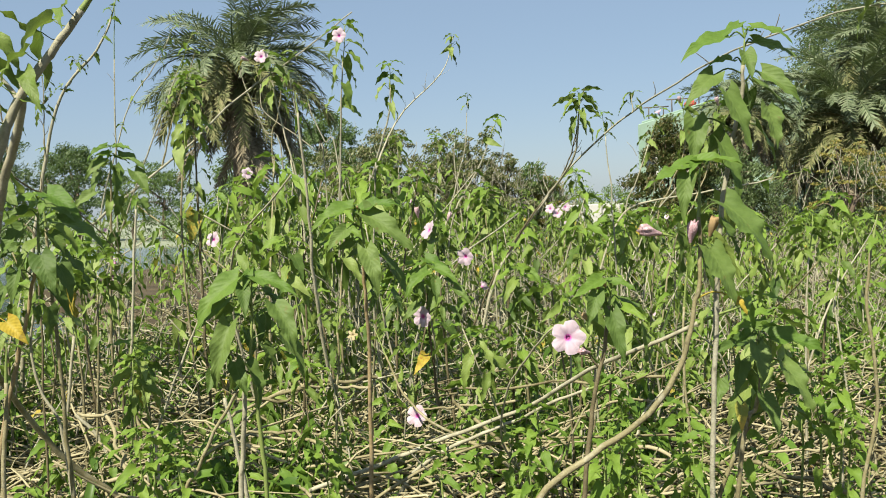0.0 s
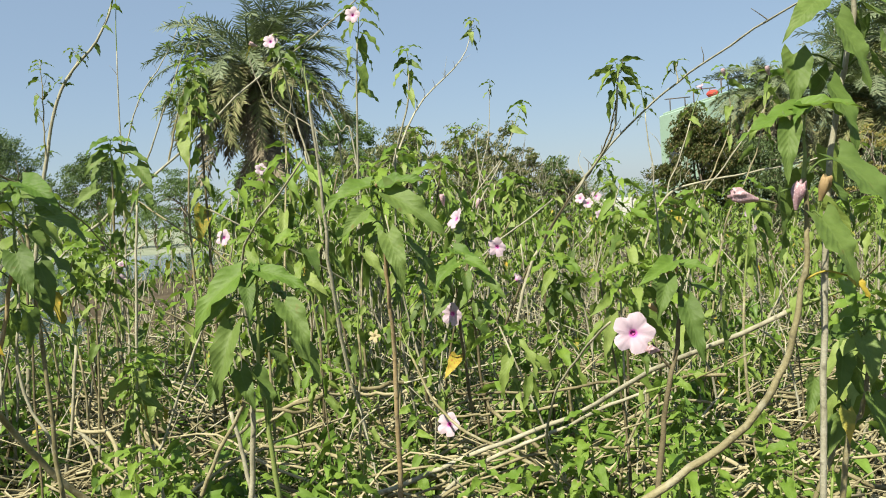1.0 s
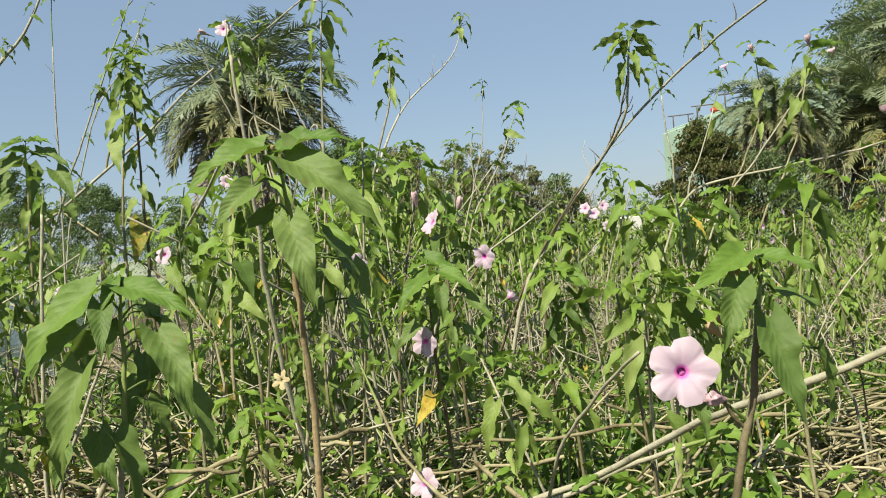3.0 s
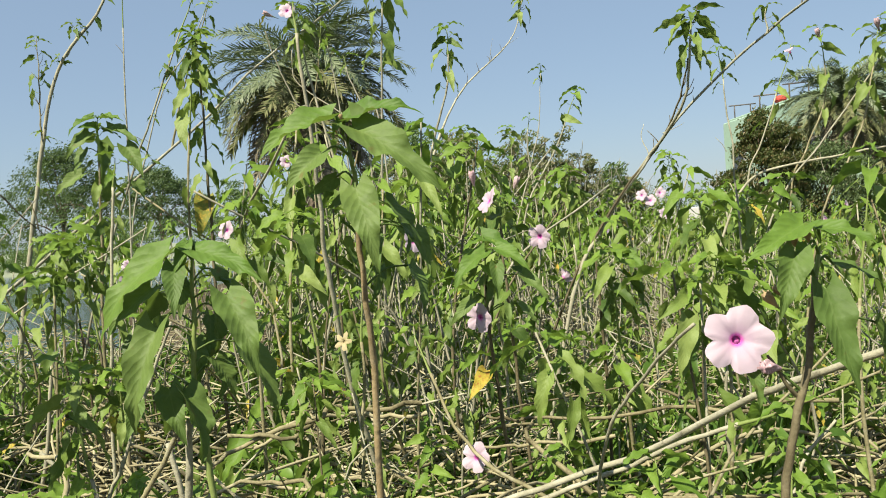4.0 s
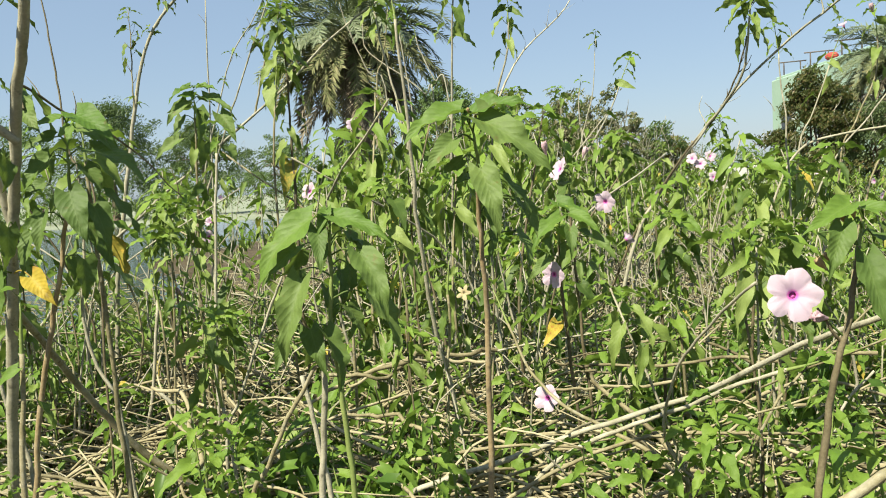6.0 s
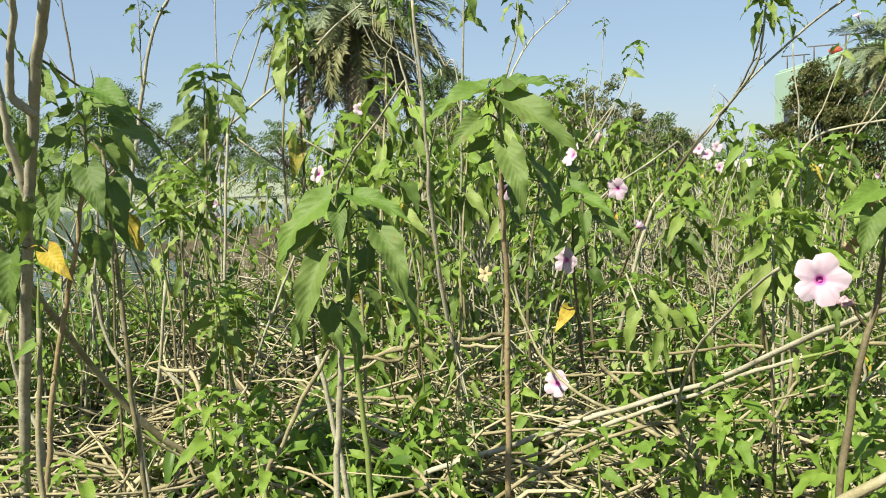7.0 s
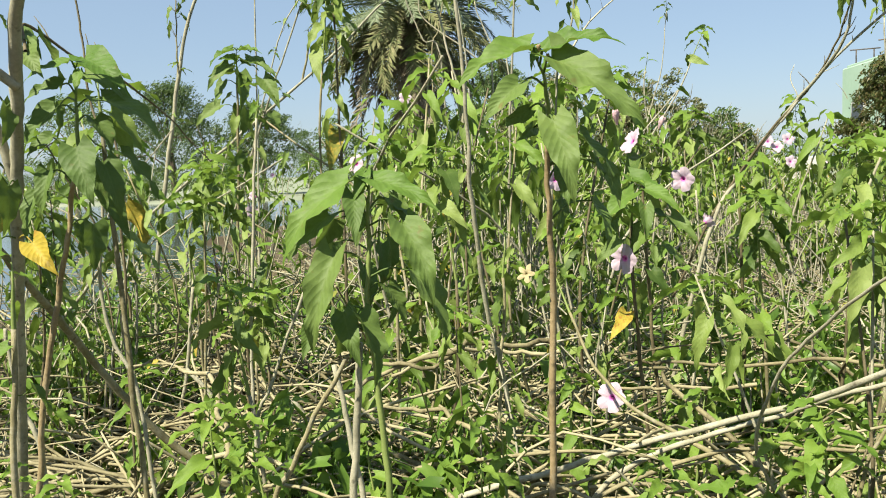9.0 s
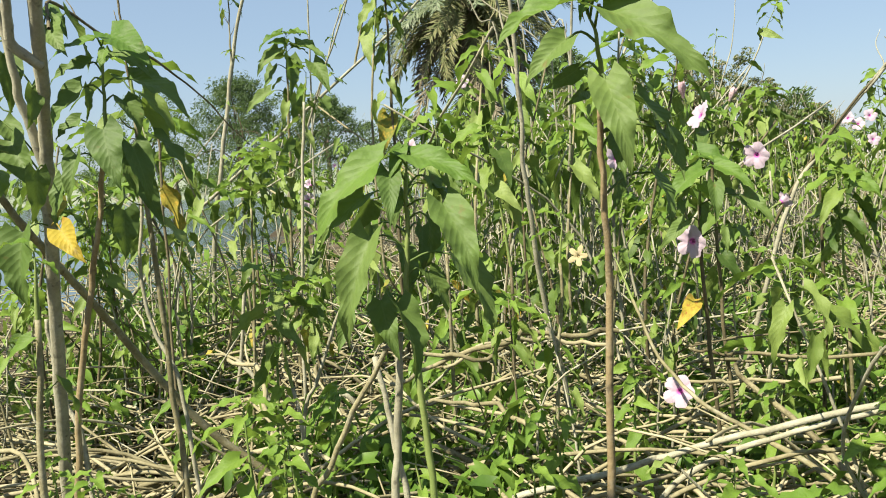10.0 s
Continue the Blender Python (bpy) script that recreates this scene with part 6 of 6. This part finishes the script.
tagged(lit, "thick tangled litter of dry straw-coloured stems", "litter", kind="stuff")
duff = Heap()
for k in range(2600):
    y = 1.9 + 7.0 * dead_rng.random() ** 1.4
    x = dead_rng.uniform(-0.66, 0.66) * y + dead_rng.uniform(-0.8, 0.4)
    v, f, u = dead_rng.choice(LOW_LEAVES[dead_rng.choice((0, 1, 4))])
    m = np.array(Matrix.Translation((x, y, hill(x, y) + dead_rng.uniform(0.005, 0.05))) @ Euler((dead_rng.uniform(0, 6.28), dead_rng.uniform(0, 6.28), dead_rng.uniform(0, 6.28))).to_matrix().to_4x4() @ Matrix.Diagonal([dead_rng.uniform(0.03, 0.09)] * 3 + [1]))
    duff.add(v @ m[:3, :3].T + m[:3, 3], f, u)
tagged(put("leaf_litter", duff.mesh("leaf_litter"), BROWN_LEAF), "withered brown leaves lying on the soil", "leaf litter", kind="stuff")


# ---- palms ----
def frond_mesh(seed, length, arch, pairs, leaflet, material):
    """A feather frond that leaves the origin along +x, rising and arching over."""
    rng = random.Random(seed)
    ang, pos, pts = radians(arch[0]), np.zeros(3), [np.zeros(3)]
    steps = 12
    for i in range(steps):
        a = ang - radians(arch[1]) * ((i + 1) / steps) ** 1.3
        pos = pos + np.array([math.cos(a), rng.uniform(-0.02, 0.02), math.sin(a)]) * length / steps
        pts.append(pos.copy())
    pts = np.array(pts)
    h = Heap()
    v, f = tube_data(pts, 0.035, 0.008, 4)
    h.add(v, f)
    for i in range(pairs):
        s = 0.16 + 0.84 * i / pairs
        q = s * steps
        j = min(steps - 1, int(q))
        at = pts[j] + (pts[j + 1] - pts[j]) * (q - j)
        t = pts[j + 1] - pts[j]
        t = t / np.linalg.norm(t)
        up = np.cross(t, np.array([0, 1.0, 0]))
        up = up if up[2] > 0 else -up
        for sgn in (-1, 1):
            ll = leaflet * (0.55 + 0.45 * math.sin(math.pi * min(1, s * 1.05))) * rng.uniform(0.8, 1.1)
            way = t * rng.uniform(0.4, 0.95) + np.array([0, sgn * rng.uniform(0.45, 0.85), 0]) + up * rng.uniform(-0.1, 0.5) - np.array([0, 0, rng.uniform(0.0, 0.4)])
            way /= np.linalg.norm(way)
            wid = np.cross(way, up) * 0.019
            mid = at + way * ll * 0.5
            h.add([at - wid * 0.5, at + wid * 0.5, mid + wid, mid - wid, at + way * ll - np.array([0, 0, 0.06 * ll])], [(0, 1, 2, 3), (3, 2, 4)])
    me = h.mesh("frond")
    me.materials.append(material)
    return me


FROND_SETS = {
    "live": [frond_mesh(200 + k, 2.9, (74 - 4 * k, 80 + 8 * (k % 3)), 52, 0.5, PALM_LEAF) for k in range(5)],
    "spread": [frond_mesh(220 + k, 2.9, (38 - 6 * k, 72 + 8 * (k % 3)), 52, 0.44, PALM_LEAF) for k in range(5)],
    "old": [frond_mesh(240 + k, 2.9, (14 - 9 * k, 74 + 6 * (k % 2)), 50, 0.44, PALM_OLD) for k in range(4)],
    "dead": [frond_mesh(260 + k, 2.6, (-8 - 12 * k, 76 - 12 * k), 52, 0.42, PALM_DEAD) for k in range(4)]}


def palm(x, y, z, scale, seed, label, counts=(20, 36, 50, 26), foot=0.0):
    """A wild date palm with its growing point at height z and a skirt of hanging dead fronds."""
    rng = random.Random(seed)
    tree = new("palm_tree")
    tree.location = (x, y, foot)
    tagged(tree, label, "palm tree", "palms beyond the field")
    h = z - foot
    pts = smooth_path([(0.1, 0, 0), (0.05, 0.05, h * 0.5), (0, 0, h)], 8)
    v, f = tube_data(pts, 0.30 * scale, 0.26 * scale, 12, 0.25, rng)
    put("trunk", mesh_from("trunk", v, f), BARK, tree)
    n = 0
    for sort, count, lo, hi in (("live", counts[0], 0.05, 0.25), ("spread", counts[1], -0.1, 0.15), ("old", counts[2], -0.35, 0.0), ("dead", counts[3], -1.3, -0.1)):
        for i in range(count):
            me = FROND_SETS[sort][(i + rng.randrange(2)) % len(FROND_SETS[sort])]
            k = scale * rng.uniform(0.85, 1.08)
            put("frond" if sort != "dead" else "dead_frond", me, None, tree,
                Matrix.Translation((0, 0, h + scale * rng.uniform(lo, hi))) @ Euler((rng.uniform(-0.6, 0.6), rng.uniform(-0.2, 0.2), n * 2.39996 + rng.uniform(-0.3, 0.3))).to_matrix().to_4x4() @ Matrix.Diagonal((k, k, k, 1)))
            n += 1
    return tree


palm(-5.75, 24.0, 5.6, 1.08, 1, "tall date palm with grey-green fronds and a skirt of dead ones")
palm(8.75, 24.0, 3.9, 0.66, 2, "bushy date palm beside the green building")
palm(13.6, 27.5, 3.8, 1.25, 3, "low bushy date palm with long arching fronds")
palm(15.5, 29.0, 6.0, 1.15, 4, "grey-green date palm behind another palm")


# ---- trees ----
def tree(x, y, height, spread, seed, leaf_mat, label, clumps=60, per=60, leaf=0.14, low=0.25, flat=0.6, ragged=0.0, name="tree", fine=1.0):
    """A broad tree: tapered trunk, forking limbs, and a crown of many small leaves in uneven clumps."""
    rng = random.Random(seed)
    per, leaf = int(per * 0.75), leaf * 1.12
    t = new(name)
    t.location = (x, y, -0.05)
    tagged(t, label, "tree" if name == "tree" else "bush", "trees beyond the field")
    trunk = smooth_path([(0, 0, 0), (rng.uniform(-0.2, 0.2), 0, height * 0.25), (rng.uniform(-0.3, 0.3), rng.uniform(-0.2, 0.2), height * 0.55)], 5)
    v, f = tube_data(trunk, 0.035 * height, 0.018 * height, 8, 0.1, rng)
    put("trunk", mesh_from("trunk", v, f), BARK, t)
    h = Heap()
    for c in range(clumps):
        a = rng.uniform(0, 6.28)
        zz = low + (1 - low) * rng.random() ** 0.8
        top = (zz - low) / (1 - low)
        ring = spread * (1 - 0.75 * top ** 2.2) * (0.55 + 0.45 * min(1, top * 3 + 0.3))
        r = ring * rng.random() ** 0.45 * (1 + 0.25 * noise.noise((math.cos(a) * 1.7 + seed, math.sin(a) * 1.7, zz * 3)))
        cx, cy, cz = r * math.cos(a), r * math.sin(a), height * zz * (1 + 0.10 * noise.noise((a * 0.9, zz * 2, seed)))
        if ragged:
            k = 1 + ragged * rng.uniform(-0.3, 0.45)
            cx, cy, cz = cx * k, cy * k, cz * (1 + ragged * rng.uniform(-0.10, 0.13))
        start = trunk[rng.randrange(len(trunk) // 2, len(trunk))]
        if c % 2 == 0:
            v, f = tube_data(smooth_path([start, (start + np.array([cx, cy, cz])) / 2 + np.array([0, 0, 0.12 * height]), (cx, cy, cz)], 3), 0.008 * height, 0.003 * height, 4)
            if c < 24:
                put("limb", mesh_from("limb", v, f), BARK, t)
        size = spread * rng.uniform(0.14, 0.30) * (1 - 0.45 * ragged)
        for k in range(per):
            d = Vector((rng.gauss(0, 1), rng.gauss(0, 1), rng.gauss(0, 1))).normalized() * size * rng.random() ** 0.4
            p = np.array([cx + d.x, cy + d.y, cz + d.z * flat])
            n1 = Vector((rng.gauss(0, 1), rng.gauss(0, 1), rng.gauss(0.5, 1))).normalized()
            n2 = n1.orthogonal().normalized()
            L = leaf * rng.uniform(0.6, 1.3)
            u_, w_ = np.array(n2) * L, np.array(n1.cross(n2)) * L * 0.42 * fine
            h.add([p - u_ * 0.5, p + w_ * 0.5, p + u_ * 0.5 - np.array([0, 0, 0.15 * L]), p - w_ * 0.5], [(0, 1, 2, 3)])
    put("crown", h.mesh("crown", smooth=False), leaf_mat, t, kind="stuff")
    if ragged:
        tw = Heap()
        for c in range(int(90 * ragged)):
            q = rng.uniform(0, 6.28)
            k = spread * rng.random() ** 0.5
            z = height * rng.uniform(0.55, 0.98) * (1 - 0.3 * (k / spread) ** 2)
            foot = np.array([k * math.cos(q), k * math.sin(q), z])
            tip = foot + np.array([rng.gauss(0, 0.12), rng.gauss(0, 0.12), rng.uniform(0.2, 0.5)])
            v, f = tube_data(smooth_path([foot, (foot + tip) / 2 + np.array([rng.gauss(0, 0.03), 0, 0]), tip], 2), 0.010, 0.004, 4)
            tw.add(v, f)
        put("brushwood", tw.mesh("brushwood"), STEM_GREY, t, kind="stuff")
    return t


tree(-2.7, 21.2, 2.7, 1.5, 21, TREE_GREY, "low greyish green tree at the field's edge", 170, 90, 0.07, low=0.05, ragged=1.0)
tree(-1.35, 20.6, 3.2, 1.5, 1, TREE_GREY, "greyish green broad-leaved tree at the field's edge", 200, 90, 0.07, low=0.05, ragged=1.0)
tree(0.0, 20.0, 2.95, 1.45, 2, TREE_GREY, "rounded greyish tree with brown-tinged leaves", 200, 90, 0.07, low=0.05, ragged=1.0)
tree(0.8, 20.4, 2.9, 1.3, 22, TREE_GREY, "greyish tree with twiggy crown beside another", 180, 90, 0.07, low=0.05, ragged=1.0)
tree(1.55, 20.8, 2.55, 1.2, 3, TREE_GREY, "low greyish tree with twiggy top", 150, 90, 0.07, low=0.05, ragged=1.0)
tree(2.2, 21.0, 2.3, 1.0, 4, TREE_GREEN, "low tree with fresh green leaves", 100, 90, 0.07, low=0.05, ragged=0.8)
tree(2.85, 22.0, 2.0, 0.95, 5, TREE_RED, "low reddish brown bush", 90, 90, 0.06, low=0.05, name="bush", ragged=0.8)
tree(2.6, 21.2, 2.0, 0.8, 23, SHRUB_TAN, "low dry bush with yellowing leaves", 60, 80, 0.06, low=0.05, name="bush", ragged=0.6)
tree(-5.4, 40.0, 6.1, 2.4, 6, TREE_GREEN, "green feathery tree behind the palm", 150, 150, 0.124, ragged=0.6)
tree(-3.4, 42.0, 4.6, 2.0, 7, TREE_GREEN, "green feathery tree with a domed crown", 120, 130, 0.124, ragged=0.6)
tree(-9.5, 41.0, 4.6, 2.4, 8, TREE_GREEN, "green tree half hidden behind the palm", 120, 130, 0.124, ragged=0.6)
tree(-31.5, 56.0, 7.9, 4.6, 9, TREE_FAR, "feathery spreading tree beyond the pond", 330, 110, 0.17, low=0.06, ragged=0.6)
tree(-25.0, 57.0, 6.2, 3.8, 10, TREE_FAR, "rounded feathery tree beyond the pond", 220, 100, 0.17, low=0.3, ragged=0.6)
tree(-19.5, 58.0, 5.0, 3.2, 11, TREE_GREEN, "low feathery tree beyond the pond", 100, 90, 0.17, low=0.25, ragged=0.6)
tree(-39.5, 56.0, 7.4, 4.4, 12, TREE_GREEN, "wide feathery tree beyond the pond", 120, 100, 0.17, low=0.3, ragged=0.6)
tree(-14.5, 60.0, 4.4, 3.0, 13, TREE_GREEN, "small distant green tree", 95, 102, 0.149, ragged=0.6)
tree(5.8, 20.9, 3.2, 1.35, 14, TREE_RED, "dark dense bush with reddish leaves", 260, 150, 0.080, low=0.04, name="bush", ragged=0.5)
tree(7.2, 21.2, 2.6, 1.5, 15, TREE_DARK, "dark green dense bush", 120, 150, 0.08, low=0.08, name="bush")
tree(18.4, 38.0, 9.6, 3.6, 16, TREE_DARK, "tall dark green tree behind the palms", 120, 170, 0.124, low=0.15)
tree(22.0, 36.0, 8.6, 3.4, 17, TREE_DARK, "tall dark tree beside another", 100, 153, 0.124, low=0.12)
tree(15.7, 33.0, 8.8, 2.7, 25, TREE_DARK, "tall dark leafy tree close behind the palms", 150, 150, 0.11, low=0.1, ragged=0.4)
tree(16.8, 31.0, 9.5, 2.8, 26, TREE_DARK, "dark green tree with dense crown behind the palms", 150, 150, 0.11, low=0.1, ragged=0.4)
tree(9.6, 19.5, 2.5, 1.2, 18, SHRUB_TAN, "dry tan and yellow shrub below the palms", 46, 90, 0.06, low=0.1, name="bush", ragged=0.9, flat=0.3)
tree(11.0, 20.5, 2.2, 1.2, 19, SHRUB_TAN, "dry tan shrub with feathery twigs", 46, 90, 0.06, low=0.1, name="bush", ragged=0.9, flat=0.3)
tree(10.2, 20.6, 2.1, 1.4, 27, TREE_DARK, "dark green low bush behind dry shrubs", 90, 130, 0.07, low=0.05, name="bush")
tree(8.3, 21.0, 1.9, 1.0, 20, TREE_DARK, "dark green bush at the field's edge", 45, 119, 0.062, low=0.05, name="bush")
tree(12.3, 22.5, 2.6, 1.5, 24, TREE_DARK, "dark green bush below the palms", 60, 136, 0.068, low=0.05, name="bush")
for k, (x, y, hgt, sp) in enumerate([(6.0, 55, 2.4, 2.6), (9.5, 58, 2.6, 2.8), (3.0, 60, 2.7, 2.8), (12.5, 60, 2.4, 2.6), (-1.0, 62, 3.0, 2.8), (16.0, 58, 3.0, 3.0)]):
    tree(x, y, hgt, sp, 30 + k, TREE_GREEN, "low distant hedge tree on the horizon", 36, 85, 0.136, low=0.1, name="bush")


for k in range(11):
    tree(-46.0 + 3.7 * k + (k % 3) * 0.6, 50.5 + (k % 2) * 2.0, 1.7 + 0.35 * (k % 4), 2.3, 50 + k, TREE_GREEN, "low green bush on the far bank of the pond", 60, 80, 0.12, low=0.05, name="bush")


# ---- buildings ----
def box_mesh(sx, sy, sz, bevel=0.02):
    bm = bmesh.new()
    bmesh.ops.create_cube(bm, size=1.0)
    bmesh.ops.scale(bm, vec=(sx, sy, sz), verts=bm.verts)
    bmesh.ops.translate(bm, vec=(0, 0, sz / 2), verts=bm.verts)
    bmesh.ops.bevel(bm, geom=bm.edges[:], offset=bevel, segments=1, affect="EDGES")
    me = bpy.data.meshes.new("box")
    bm.to_mesh(me)
    bm.free()
    return me


def green_building():
    b = new("building")
    b.location = (9.95, 42.0, 0)
    b.rotation_euler = (0, 0, radians(-84))
    tagged(b, "pale green painted building with a flat roof", "building")
    put("wall", box_mesh(12.0, 4.0, 5.2, 0.05), PAINT_GREEN, b, Matrix.Translation((6.0, 2.0, 0)))
    put("roof", box_mesh(11.7, 3.7, 0.12, 0.03), PAINT_GREEN, b, Matrix.Translation((6.0, 2.0, 5.203)))
    for k in range(3):
        w = put("window", box_mesh(1.4, 0.12, 1.3, 0.02), PAINT_WHITE, b, Matrix.Translation((2.0 + 3.6 * k, -0.02, 2.3)))
        put("pane", box_mesh(1.2, 0.06, 1.1, 0.01), DARK_GLASS, w, Matrix.Translation((0, -0.05, 0.1)))
    for k in range(3):
        fr = new("pipe_frame")
        fr.parent = b
        fr.location = (1.0 + 3.0 * k, 0.6, 5.32)
        fr.rotation_euler = (0, 0, radians(70))
        for dx in (-0.35, 0.35):
            v, f = tube_data(np.array([(dx, 0, 0), (dx, 0, 0.3), (dx, 0, 0.6)]), 0.03, 0.03, 6)
            put("post", mesh_from("post", v, f), IRON, fr)
        v, f = tube_data(np.array([(-0.6, 0, 0.6), (0, 0, 0.6), (0.6, 0, 0.6)]), 0.03, 0.03, 6)
        put("crossbar", mesh_from("crossbar", v, f), IRON, fr)
    put("red_cover", box_mesh(0.55, 0.4, 0.28, 0.1), PAINT_RED, b, Matrix.Translation((5.9, 0.3, 5.32)), label="red cloth cover on the roof")
    return b


green_building()


def white_house():
    b = new("house")
    b.location = (3.75, 34.0, 0)
    tagged(b, "small white painted house beyond the field", "house")
    put("wall", box_mesh(1.0, 2.5, 1.45, 0.03), PAINT_WHITE, b)
    put("parapet", box_mesh(0.7, 2.5, 0.3, 0.03), PAINT_WHITE, b, Matrix.Translation((0.05, 0, 1.453)))
    put("annex", box_mesh(2.9, 2.5, 1.3, 0.03), PAINT_WHITE, b, Matrix.Translation((2.1, 0.3, 0)))
    return b


white_house()
